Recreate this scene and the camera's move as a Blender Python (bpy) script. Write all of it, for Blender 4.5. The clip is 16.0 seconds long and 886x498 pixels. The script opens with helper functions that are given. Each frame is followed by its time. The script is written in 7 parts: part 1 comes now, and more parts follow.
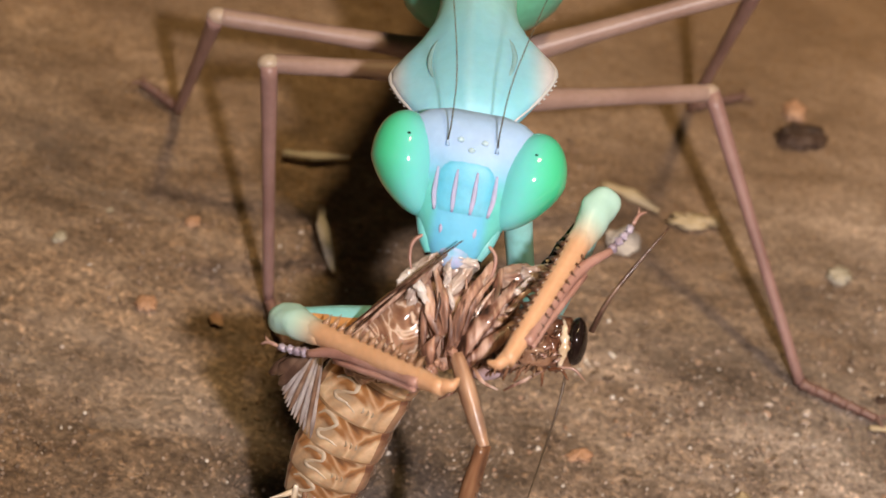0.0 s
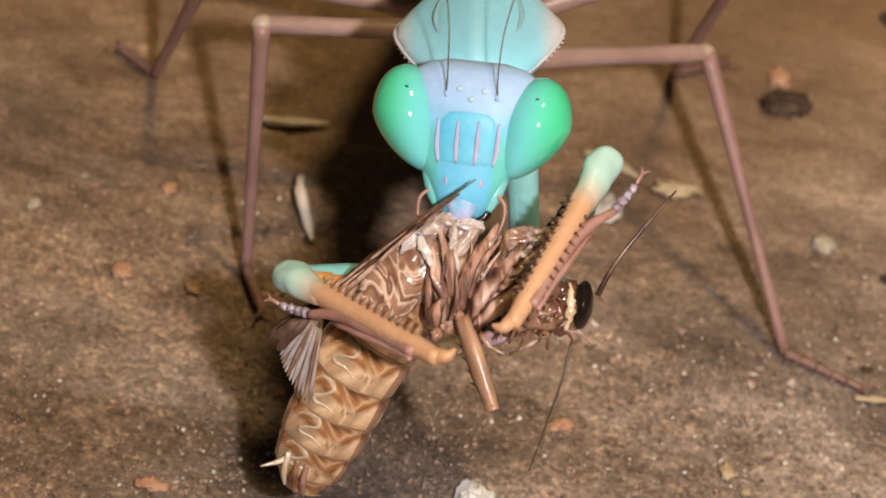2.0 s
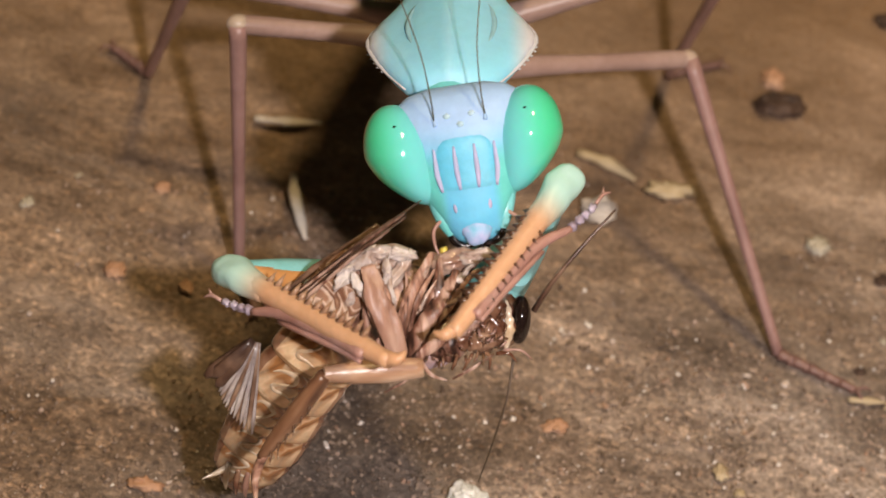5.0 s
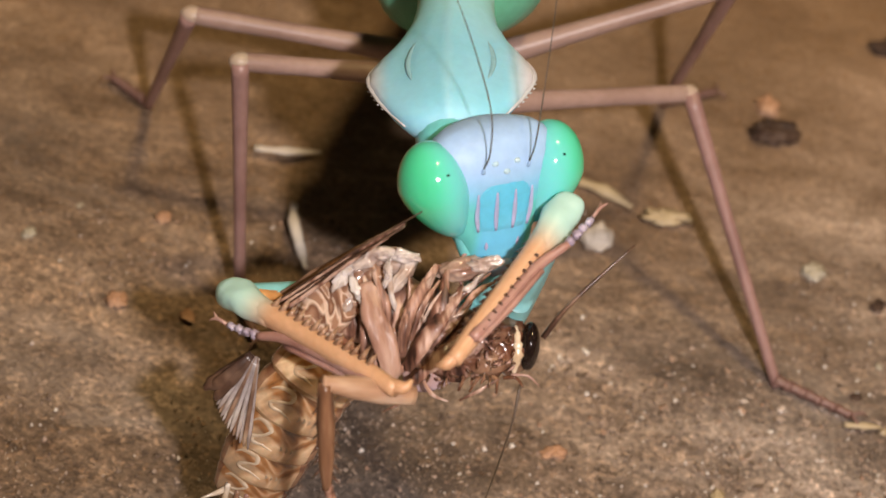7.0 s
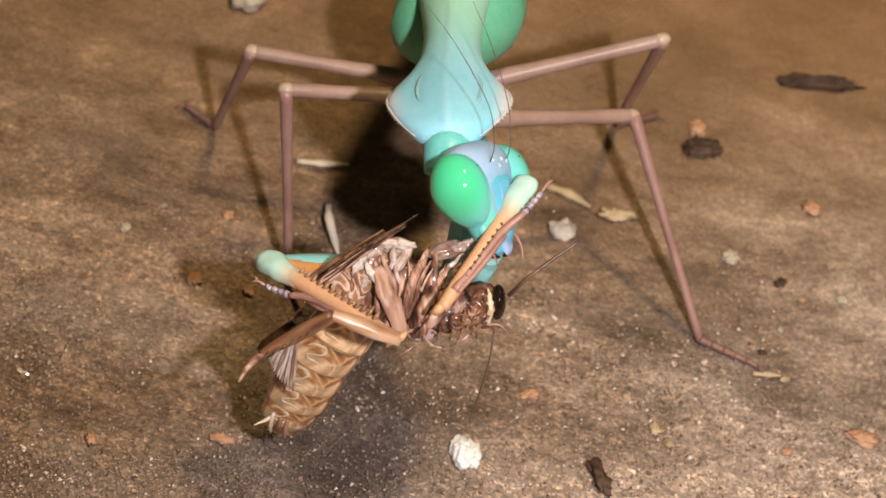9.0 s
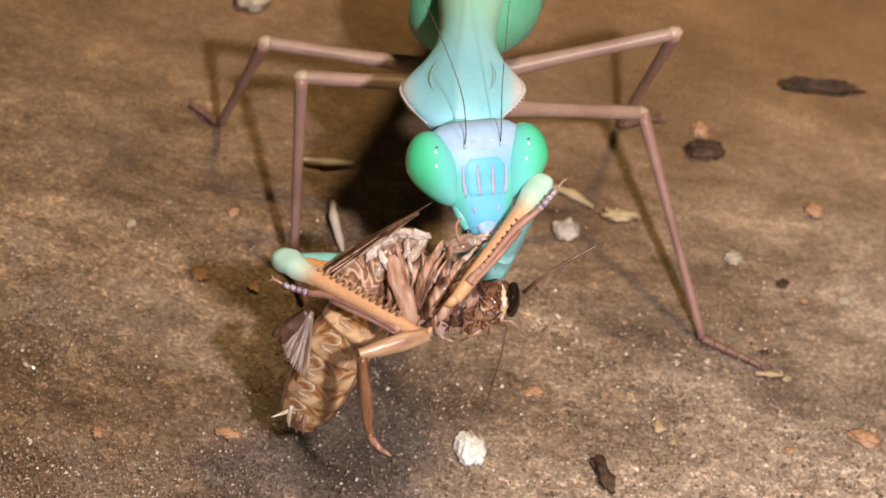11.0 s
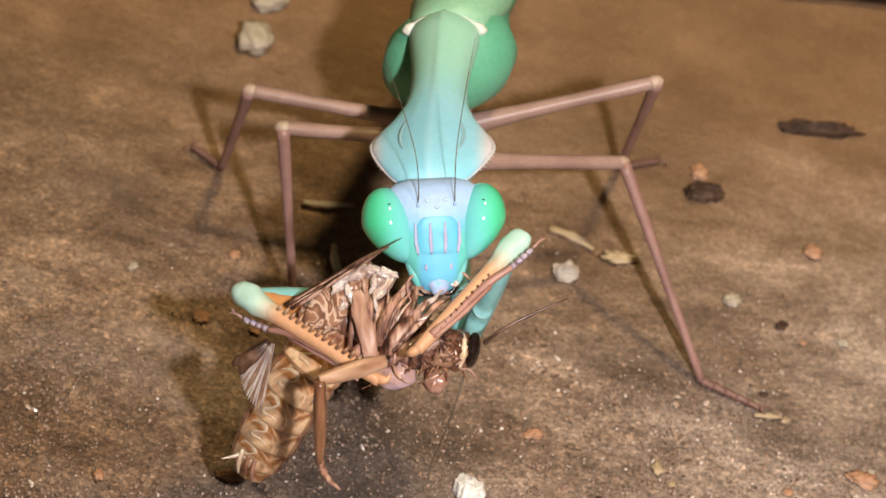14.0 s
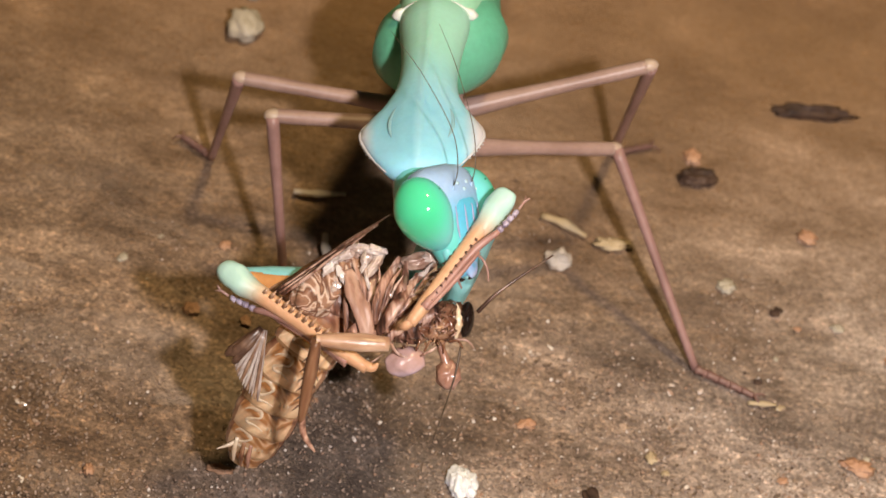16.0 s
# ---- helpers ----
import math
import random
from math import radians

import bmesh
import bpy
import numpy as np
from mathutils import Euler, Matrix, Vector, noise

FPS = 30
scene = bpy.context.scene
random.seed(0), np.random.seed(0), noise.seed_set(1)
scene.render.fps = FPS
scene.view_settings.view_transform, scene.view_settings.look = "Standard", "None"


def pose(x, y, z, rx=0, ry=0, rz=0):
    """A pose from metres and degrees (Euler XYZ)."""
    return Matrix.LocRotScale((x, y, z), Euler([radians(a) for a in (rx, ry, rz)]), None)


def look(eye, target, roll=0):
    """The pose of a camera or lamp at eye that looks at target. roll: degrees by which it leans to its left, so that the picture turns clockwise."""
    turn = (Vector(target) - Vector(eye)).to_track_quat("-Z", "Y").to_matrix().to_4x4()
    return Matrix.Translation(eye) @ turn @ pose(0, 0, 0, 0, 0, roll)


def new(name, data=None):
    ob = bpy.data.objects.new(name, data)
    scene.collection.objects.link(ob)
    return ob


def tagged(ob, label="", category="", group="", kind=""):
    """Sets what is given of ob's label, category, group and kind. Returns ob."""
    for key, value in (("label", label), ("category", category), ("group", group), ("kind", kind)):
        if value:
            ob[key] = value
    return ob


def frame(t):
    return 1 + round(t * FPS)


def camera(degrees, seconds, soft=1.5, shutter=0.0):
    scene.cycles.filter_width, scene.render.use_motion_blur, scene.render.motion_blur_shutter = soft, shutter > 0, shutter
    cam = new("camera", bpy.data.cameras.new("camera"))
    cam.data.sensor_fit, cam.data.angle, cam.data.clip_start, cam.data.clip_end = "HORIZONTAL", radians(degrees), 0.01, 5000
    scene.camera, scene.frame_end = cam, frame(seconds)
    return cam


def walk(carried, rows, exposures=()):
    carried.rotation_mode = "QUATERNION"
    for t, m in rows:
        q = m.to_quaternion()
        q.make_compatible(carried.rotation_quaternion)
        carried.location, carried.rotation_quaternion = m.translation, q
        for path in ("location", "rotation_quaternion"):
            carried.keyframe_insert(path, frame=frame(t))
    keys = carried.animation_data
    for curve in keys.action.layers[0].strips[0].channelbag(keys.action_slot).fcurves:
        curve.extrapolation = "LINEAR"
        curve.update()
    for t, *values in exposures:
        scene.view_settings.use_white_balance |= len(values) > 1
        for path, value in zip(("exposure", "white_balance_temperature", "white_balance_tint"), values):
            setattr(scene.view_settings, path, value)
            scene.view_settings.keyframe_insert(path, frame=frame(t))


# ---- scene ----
CM = 0.01
cam = camera(14.89, 16.0, soft=1.5)

# seconds, eye in centimetres, yaw, pitch, roll in degrees
PATH = [
    (0, (0.278, -9.389, 10.806), 1.74, -45.14, 10.41),
    (0.5, (0.329, -9.373, 10.780), 1.96, -45.31, 10.28),
    (1, (0.340, -9.355, 10.751), 1.93, -45.36, 10.25),
    (1.5, (0.323, -9.249, 10.678), 1.59, -45.52, 10.46),
    (2, (0.269, -9.282, 10.619), 1.09, -45.41, 10.98),
    (2.5, (0.299, -9.303, 10.562), 1.17, -45.29, 11.02),
    (3, (0.255, -9.278, 10.582), 0.86, -45.49, 11.28),
    (3.5, (0.239, -9.308, 10.632), 0.76, -45.36, 11.35),
    (4, (0.211, -9.311, 10.576), 0.61, -45.15, 11.40),
    (4.5, (0.285, -9.323, 10.639), 1.03, -45.31, 11.16),
    (5, (0.239, -9.278, 10.603), 0.78, -45.35, 11.36),
    (7.5, (0.210, -9.340, 10.744), 0.76, -45.04, 11.08),
    (8, (0.317, -9.288, 10.741), 1.33, -45.36, 10.61),
    (8.2, (0.314, -10.585, 11.800), 1.12, -44.84, 11.17),
    (8.3, (0.166, -10.911, 12.227), 0.39, -45.07, 11.26),
    (8.5, (0.088, -11.796, 13.031), -0.00, -44.91, 11.63),
    (8.7, (0.102, -12.212, 13.513), 0.09, -45.04, 11.54),
    (9, (0.125, -12.526, 13.833), 0.18, -45.04, 11.47),
    (11.5, (-0.028, -12.739, 13.729), -0.31, -44.21, 12.24),
    (12, (-0.020, -12.786, 13.784), -0.15, -43.89, 12.13),
    (12.5, (0.000, -12.821, 13.835), 0.01, -43.70, 12.03),
    (13, (0.003, -12.791, 13.806), 0.03, -43.69, 12.01),
    (13.5, (-0.023, -12.791, 13.769), -0.08, -43.68, 12.12),
    (14, (0.037, -12.732, 13.860), 0.12, -44.01, 11.87),
    (14.5, (0.093, -12.608, 13.883), 0.29, -44.42, 11.43),
    (15, (0.059, -12.528, 13.854), 0.03, -44.65, 11.52),
    (15.5, (0.021, -12.568, 13.914), -0.16, -44.64, 11.71),
    (16, (0.090, -12.534, 13.899), 0.09, -44.65, 11.47),
]


def aim(yaw, pitch):
    a, b = radians(yaw), radians(pitch)
    return Vector((-math.sin(a) * math.cos(b), math.cos(a) * math.cos(b), math.sin(b)))


walk(cam, [(t, look(Vector(e) * CM, Vector(e) * CM + aim(yw, pt), rl)) for t, e, yw, pt, rl in PATH],
     exposures=[(0, -0.22), (1.5, -0.27), (5.0, -0.29), (8.0, -0.22), (8.6, -0.12), (9.2, -0.10), (16, -0.08)])
cam.data.dof.use_dof = True
cam.data.dof.aperture_fstop = 102.0

# ---- light: a small white torch held beside the lens, a warm ceiling lamp, a dim room ----
world = bpy.data.worlds.new("room_air")
scene.world = world
world.use_nodes = True
world.node_tree.nodes["Background"].inputs[0].default_value = (1.0, 0.72, 0.42, 1)
world.node_tree.nodes["Background"].inputs[1].default_value = 0.022

torch_data = bpy.data.lights.new("torch", "SPOT")
torch_data.spot_size, torch_data.spot_blend = radians(74), 1.0
torch_data.energy, torch_data.shadow_soft_size, torch_data.color = 1.22, 0.0028, (1.0, 0.878, 0.845)
torch = new("torch", torch_data)
torch.matrix_world = look((0.0270, -0.0960, 0.1200), (0.0410, 0.0120, 0.0))

lamp_data = bpy.data.lights.new("ceiling_lamp", "AREA")
lamp_data.shape, lamp_data.size, lamp_data.energy, lamp_data.color = "DISK", 0.19, 23.0, (1.0, 0.72, 0.36)
lamp = new("ceiling_lamp", lamp_data)
lamp.matrix_world = look((0.31, -0.02, 2.0), (0, 0, 0))


# ---- materials ----
def material(name, rough=0.5, metal=0.0, spec=0.5):
    m = bpy.data.materials.new(name)
    m.use_nodes = True
    b = m.node_tree.nodes["Principled BSDF"]
    b.inputs["Roughness"].default_value, b.inputs["Metallic"].default_value = rough, metal
    b.inputs["Specular IOR Level"].default_value = spec
    return m, m.node_tree.nodes, m.node_tree.links, b


def coords(nt, ln, scale=(1, 1, 1), kind="Object"):
    tc, mp = nt.new("ShaderNodeTexCoord"), nt.new("ShaderNodeMapping")
    mp.inputs["Scale"].default_value = scale
    ln.new(tc.outputs[kind], mp.inputs["Vector"])
    return mp.outputs["Vector"]


def noise_tex(nt, ln, vec, scale, detail=4.0, rough=0.55, distort=0.0):
    n = nt.new("ShaderNodeTexNoise")
    n.inputs["Scale"].default_value, n.inputs["Detail"].default_value = scale, detail
    n.inputs["Roughness"].default_value, n.inputs["Distortion"].default_value = rough, distort
    ln.new(vec, n.inputs["Vector"])
    return n.outputs["Fac"]


def ramp(nt, ln, fac, stops):
    r = nt.new("ShaderNodeValToRGB")
    e = r.color_ramp.elements
    while len(e) < len(stops):
        e.new(0.5)
    for k, (p, c) in zip(e, stops):
        k.position, k.color = p, (*c, 1)
    ln.new(fac, r.inputs["Fac"])
    return r.outputs["Color"]


def mix(nt, ln, fac, a, b, mode="MIX"):
    m = nt.new("ShaderNodeMix")
    m.data_type, m.blend_type = "RGBA", mode
    for sock, v in ((m.inputs[0], fac), (m.inputs[6], a), (m.inputs[7], b)):
        if isinstance(v, (int, float)):
            sock.default_value = v
        elif isinstance(v, tuple):
            sock.default_value = (*v, 1)
        else:
            ln.new(v, sock)
    return m.outputs[2]


def bump(nt, ln, b, height, strength, dist):
    n = nt.new("ShaderNodeBump")
    n.inputs["Strength"].default_value, n.inputs["Distance"].default_value = strength, dist
    ln.new(height, n.inputs["Height"])
    ln.new(n.outputs["Normal"], b.inputs["Normal"])


def skin(name, low, mid, high, rough=0.4, big=250.0, fine=2600.0, sss=0.25, relief=0.00004, axis=None, spec=0.5, stretch=(1, 1, 1), ends=(0.32, 0.70)):
    """Chitin: colour drifts over millimetres, fine pitted relief, a little light goes in."""
    m, nt, ln, b = material(name, rough, 0.0, spec)
    vec = coords(nt, ln, stretch)
    col = ramp(nt, ln, noise_tex(nt, ln, vec, big, 3.0), [(ends[0], low), (0.5, mid), (ends[1], high)])
    f = noise_tex(nt, ln, vec, fine, 3.0)
    col = mix(nt, ln, 0.18, col, ramp(nt, ln, f, [(0.3, (0.25, 0.25, 0.12)), (0.7, (1, 1, 1))]), "MULTIPLY")
    if axis:
        # colour runs along one axis of the part, from the first colour into the skin
        where, start, end, c = axis
        sep = nt.new("ShaderNodeSeparateXYZ")
        tc = nt.new("ShaderNodeTexCoord")
        ln.new(tc.outputs["Object"], sep.inputs[0])
        mr = nt.new("ShaderNodeMapRange")
        mr.interpolation_type = "SMOOTHSTEP"
        mr.inputs[1].default_value, mr.inputs[2].default_value = start, end
        ln.new(sep.outputs[where], mr.inputs[0])
        col = mix(nt, ln, mr.outputs[0], c, col)
    ln.new(col, b.inputs["Base Color"])
    b.inputs["Subsurface Weight"].default_value = sss
    b.inputs["Subsurface Radius"].default_value = (0.0006, 0.0006, 0.0005)
    b.inputs["Subsurface Scale"].default_value = 1.0
    bump(nt, ln, b, f, 0.4, relief)
    return m


def ground_material():
    """Worn concrete: brown film, a pale dusting, dark patches, mineral specks."""
    m, nt, ln, b = material("worn_concrete", 0.6, 0.0, 0.45)
    vec = coords(nt, ln)
    tc, sep = nt.new("ShaderNodeTexCoord"), nt.new("ShaderNodeSeparateXYZ")
    ln.new(tc.outputs["Object"], sep.inputs[0])
    wide = noise_tex(nt, ln, vec, 42.0, 5.0, 0.6, 0.4)
    blot = noise_tex(nt, ln, coords(nt, ln, (0.6, 1.0, 1.0)), 110.0, 6.0, 0.58, 0.3)
    band = noise_tex(nt, ln, coords(nt, ln, (0.55, 1.0, 1.0)), 360.0, 6.0, 0.58, 0.4)
    streak = noise_tex(nt, ln, coords(nt, ln, (0.62, 1.0, 1.0)), 1500.0, 6.0, 0.72, 0.2)
    grain = noise_tex(nt, ln, vec, 4200.0, 4.0, 0.75)
    fine = noise_tex(nt, ln, vec, 9000.0, 3.0, 0.6)
    col = ramp(nt, ln, wide, [(0.30, (0.235, 0.155, 0.096)), (0.48, (0.285, 0.200, 0.134)), (0.60, (0.325, 0.238, 0.170)), (0.75, (0.262, 0.182, 0.124))])
    # dust lies thicker at right and in front; its slope also paints brighter light
    dust_and_light = nt.new("ShaderNodeVectorMath")
    dust_and_light.operation = "DOT_PRODUCT"
    dust_and_light.inputs[1].default_value = (29.0, -30.0, 0)
    ln.new(tc.outputs["Object"], dust_and_light.inputs[0])
    add = nt.new("ShaderNodeMath")
    add.operation = "MULTIPLY_ADD"
    add.inputs[1].default_value, add.inputs[2].default_value = 1.6, -0.38
    ln.new(blot, add.inputs[0])
    both = nt.new("ShaderNodeMath")
    both.use_clamp = True
    ln.new(add.outputs[0], both.inputs[0])
    ln.new(dust_and_light.outputs["Value"], both.inputs[1])
    col = mix(nt, ln, both.outputs[0], col, (0.418, 0.354, 0.306))
    col = mix(nt, ln, 0.76, col, ramp(nt, ln, blot, [(0.34, (0.46, 0.42, 0.38)), (0.46, (0.84, 0.82, 0.79)), (0.54, (1.0, 1.0, 1.0)), (0.64, (1.35, 1.33, 1.31))]), "MULTIPLY")
    col = mix(nt, ln, 0.84, col, ramp(nt, ln, band, [(0.34, (0.52, 0.49, 0.46)), (0.46, (0.88, 0.86, 0.84)), (0.55, (1.05, 1.05, 1.05)), (0.66, (1.45, 1.44, 1.44))]), "MULTIPLY")
    col = mix(nt, ln, 0.66, col, ramp(nt, ln, streak, [(0.34, (0.50, 0.47, 0.45)), (0.46, (0.90, 0.88, 0.87)), (0.55, (1.05, 1.05, 1.05)), (0.66, (1.55, 1.53, 1.52))]), "MULTIPLY")
    col = mix(nt, ln, 0.46, col, ramp(nt, ln, grain, [(0.37, (0.32, 0.30, 0.29)), (0.5, (1, 1, 1)), (0.61, (1.9, 1.84, 1.78))]), "MULTIPLY")
    calm, even = nt.new("ShaderNodeMapRange"), ramp(nt, ln, wide, [(0.30, (0.285, 0.170, 0.082)), (0.50, (0.335, 0.201, 0.102)), (0.70, (0.375, 0.232, 0.124))])
    calm.interpolation_type = "SMOOTHSTEP"
    calm.inputs[1].default_value, calm.inputs[2].default_value, calm.inputs[4].default_value = 0.010, 0.042, 0.80
    ln.new(sep.outputs[1], calm.inputs[0])
    even = mix(nt, ln, 0.5, even, ramp(nt, ln, blot, [(0.34, (0.66, 0.62, 0.58)), (0.5, (1.0, 1.0, 1.0)), (0.64, (1.25, 1.24, 1.22))]), "MULTIPLY")
    col = mix(nt, ln, calm.outputs[0], col, even)
    # smears of pale dust, drawn out sideways, where the floor is trodden
    smear = ramp(nt, ln, noise_tex(nt, ln, coords(nt, ln, (0.42, 1.0, 1.0)), 210.0, 7.0, 0.66, 0.5), [(0.50, (0, 0, 0)), (0.60, (0.55, 0.55, 0.55)), (0.68, (0.75, 0.75, 0.75))])
    near = nt.new("ShaderNodeMapRange")
    near.inputs[1].default_value, near.inputs[2].default_value, near.inputs[3].default_value, near.inputs[4].default_value = 0.002, 0.020, 1.0, 0.0
    ln.new(sep.outputs[1], near.inputs[0])
    col = mix(nt, ln, mix(nt, ln, 1.0, smear, near.outputs[0], "MULTIPLY"), col, (0.425, 0.345, 0.285))
    # flakes and crumbs of the worn surface, each with its own tone
    bend, bn, bs = nt.new("ShaderNodeVectorMath"), nt.new("ShaderNodeTexNoise"), nt.new("ShaderNodeVectorMath")
    bn.inputs["Scale"].default_value, bn.inputs["Detail"].default_value = 2500.0, 3.0
    bs.operation = "SCALE"
    bs.inputs[3].default_value = 0.0005
    ln.new(tc.outputs["Object"], bn.inputs["Vector"])
    ln.new(bn.outputs["Color"], bs.inputs[0])
    ln.new(tc.outputs["Object"], bend.inputs[0])
    ln.new(bs.outputs[0], bend.inputs[1])
    low = nt.new("ShaderNodeMapping")
    low.inputs["Scale"].default_value = (0.8, 1.0, 1.0)
    ln.new(bend.outputs[0], low.inputs["Vector"])
    crumb_tone = None
    for size, much, stops in ((5200.0, 0.62, [(0.0, (0.36, 0.33, 0.31)), (0.25, (0.82, 0.80, 0.78)), (0.66, (1.02, 1.02, 1.02)), (0.86, (1.55, 1.50, 1.45)), (1.0, (2.5, 2.4, 2.3))]),
                              (1500.0, 0.42, [(0.0, (0.55, 0.50, 0.47)), (0.14, (0.95, 0.94, 0.93)), (0.80, (1.0, 1.0, 1.0)), (0.90, (1.22, 1.19, 1.17)), (1.0, (1.45, 1.38, 1.33))])):
        v, sep2 = nt.new("ShaderNodeTexVoronoi"), nt.new("ShaderNodeSeparateColor")
        v.inputs["Scale"].default_value = size
        ln.new(low.outputs[0], v.inputs["Vector"])
        ln.new(v.outputs["Color"], sep2.inputs[0])
        fade = nt.new("ShaderNodeMapRange")
        fade.inputs[1].default_value, fade.inputs[2].default_value, fade.inputs[3].default_value, fade.inputs[4].default_value = 0.001, 0.022, much, 0.12
        ln.new(sep.outputs[1], fade.inputs[0])
        col = mix(nt, ln, fade.outputs[0], col, ramp(nt, ln, sep2.outputs[0], stops), "MULTIPLY")
        crumb_tone = crumb_tone or sep2.outputs[0]
    # dark patches with ragged edges: under the meal, along the foot, in front
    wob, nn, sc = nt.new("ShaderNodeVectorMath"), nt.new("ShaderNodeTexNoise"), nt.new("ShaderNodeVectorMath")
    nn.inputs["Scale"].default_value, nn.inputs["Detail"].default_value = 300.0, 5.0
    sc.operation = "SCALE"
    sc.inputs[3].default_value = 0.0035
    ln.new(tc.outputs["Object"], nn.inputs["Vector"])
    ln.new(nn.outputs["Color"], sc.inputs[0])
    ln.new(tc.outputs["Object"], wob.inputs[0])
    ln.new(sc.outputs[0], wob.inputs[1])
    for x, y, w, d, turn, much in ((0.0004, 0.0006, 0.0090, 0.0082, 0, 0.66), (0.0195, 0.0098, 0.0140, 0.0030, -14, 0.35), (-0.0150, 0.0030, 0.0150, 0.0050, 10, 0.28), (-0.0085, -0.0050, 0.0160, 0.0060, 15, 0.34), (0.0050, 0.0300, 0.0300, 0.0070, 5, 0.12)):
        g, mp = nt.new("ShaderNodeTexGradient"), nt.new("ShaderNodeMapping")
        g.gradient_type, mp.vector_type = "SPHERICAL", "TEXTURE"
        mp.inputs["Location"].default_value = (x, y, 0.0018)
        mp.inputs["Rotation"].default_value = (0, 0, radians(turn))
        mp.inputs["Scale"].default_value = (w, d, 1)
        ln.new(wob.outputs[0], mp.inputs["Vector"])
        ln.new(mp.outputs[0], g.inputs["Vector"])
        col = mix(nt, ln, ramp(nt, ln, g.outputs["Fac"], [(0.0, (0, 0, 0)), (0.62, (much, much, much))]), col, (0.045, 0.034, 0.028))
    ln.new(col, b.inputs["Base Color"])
    ln.new(ramp(nt, ln, crumb_tone, [(0.0, (0.72, 0.72, 0.72)), (0.80, (0.55, 0.55, 0.55)), (0.92, (0.24, 0.24, 0.24))]), b.inputs["Roughness"])
    h = mix(nt, ln, 0.45, grain, crumb_tone)
    bump(nt, ln, b, h, 1.0, 0.00030)
    return m


def shield_material():
    """Pale turquoise, turning pinkish towards the flared rims, with a paler keel."""
    m, nt, ln, b = material("shield_skin", 0.50, 0.0, 0.35)
    vec = coords(nt, ln)
    dot, ab = nt.new("ShaderNodeVectorMath"), nt.new("ShaderNodeMath")
    dot.operation, ab.operation = "DOT_PRODUCT", "ABSOLUTE"
    dot.inputs[1].default_value = (0.978, 0.144, 0.151)
    ln.new(vec, dot.inputs[0])
    ln.new(dot.outputs["Value"], ab.inputs[0])
    big = noise_tex(nt, ln, vec, 130.0, 3.0)
    col = ramp(nt, ln, big, [(0.32, (0.27, 0.70, 0.86)), (0.5, (0.34, 0.75, 0.96)), (0.70, (0.46, 0.79, 0.98))])
    r = nt.new("ShaderNodeMapRange")
    r.interpolation_type = "SMOOTHSTEP"
    r.inputs[1].default_value, r.inputs[2].default_value, r.inputs[4].default_value = 0.0021, 0.0032, 0.85
    ln.new(ab.outputs[0], r.inputs[0])
    along, g = nt.new("ShaderNodeVectorMath"), nt.new("ShaderNodeMapRange")
    along.operation = "DOT_PRODUCT"
    along.inputs[1].default_value = (-0.075, 0.970, -0.230)
    ln.new(vec, along.inputs[0])
    g.interpolation_type = "SMOOTHSTEP"
    g.inputs[1].default_value, g.inputs[2].default_value, g.inputs[4].default_value = 0.0040, 0.0120, 0.9
    ln.new(along.outputs["Value"], g.inputs[0])
    col = mix(nt, ln, g.outputs[0], col, (0.43, 0.86, 0.68))
    col = mix(nt, ln, r.outputs[0], col, (0.78, 0.70, 0.72))
    k = nt.new("ShaderNodeMapRange")
    k.inputs[1].default_value, k.inputs[2].default_value, k.inputs[3].default_value, k.inputs[4].default_value = 0.0, 0.0003, 0.12, 0.0
    ln.new(ab.outputs[0], k.inputs[0])
    col = mix(nt, ln, k.outputs[0], col, (0.66, 0.80, 0.86))
    f = noise_tex(nt, ln, vec, 2600.0, 3.0)
    col = mix(nt, ln, 0.08, col, ramp(nt, ln, f, [(0.3, (0.3, 0.3, 0.3)), (0.7, (1, 1, 1))]), "MULTIPLY")
    ln.new(col, b.inputs["Base Color"])
    b.inputs["Subsurface Weight"].default_value = 0.4
    b.inputs["Subsurface Radius"].default_value = (0.0006, 0.0006, 0.0005)
    b.inputs["Subsurface Scale"].default_value = 1.0
    bump(nt, ln, b, f, 0.4, 0.00004)
    return m


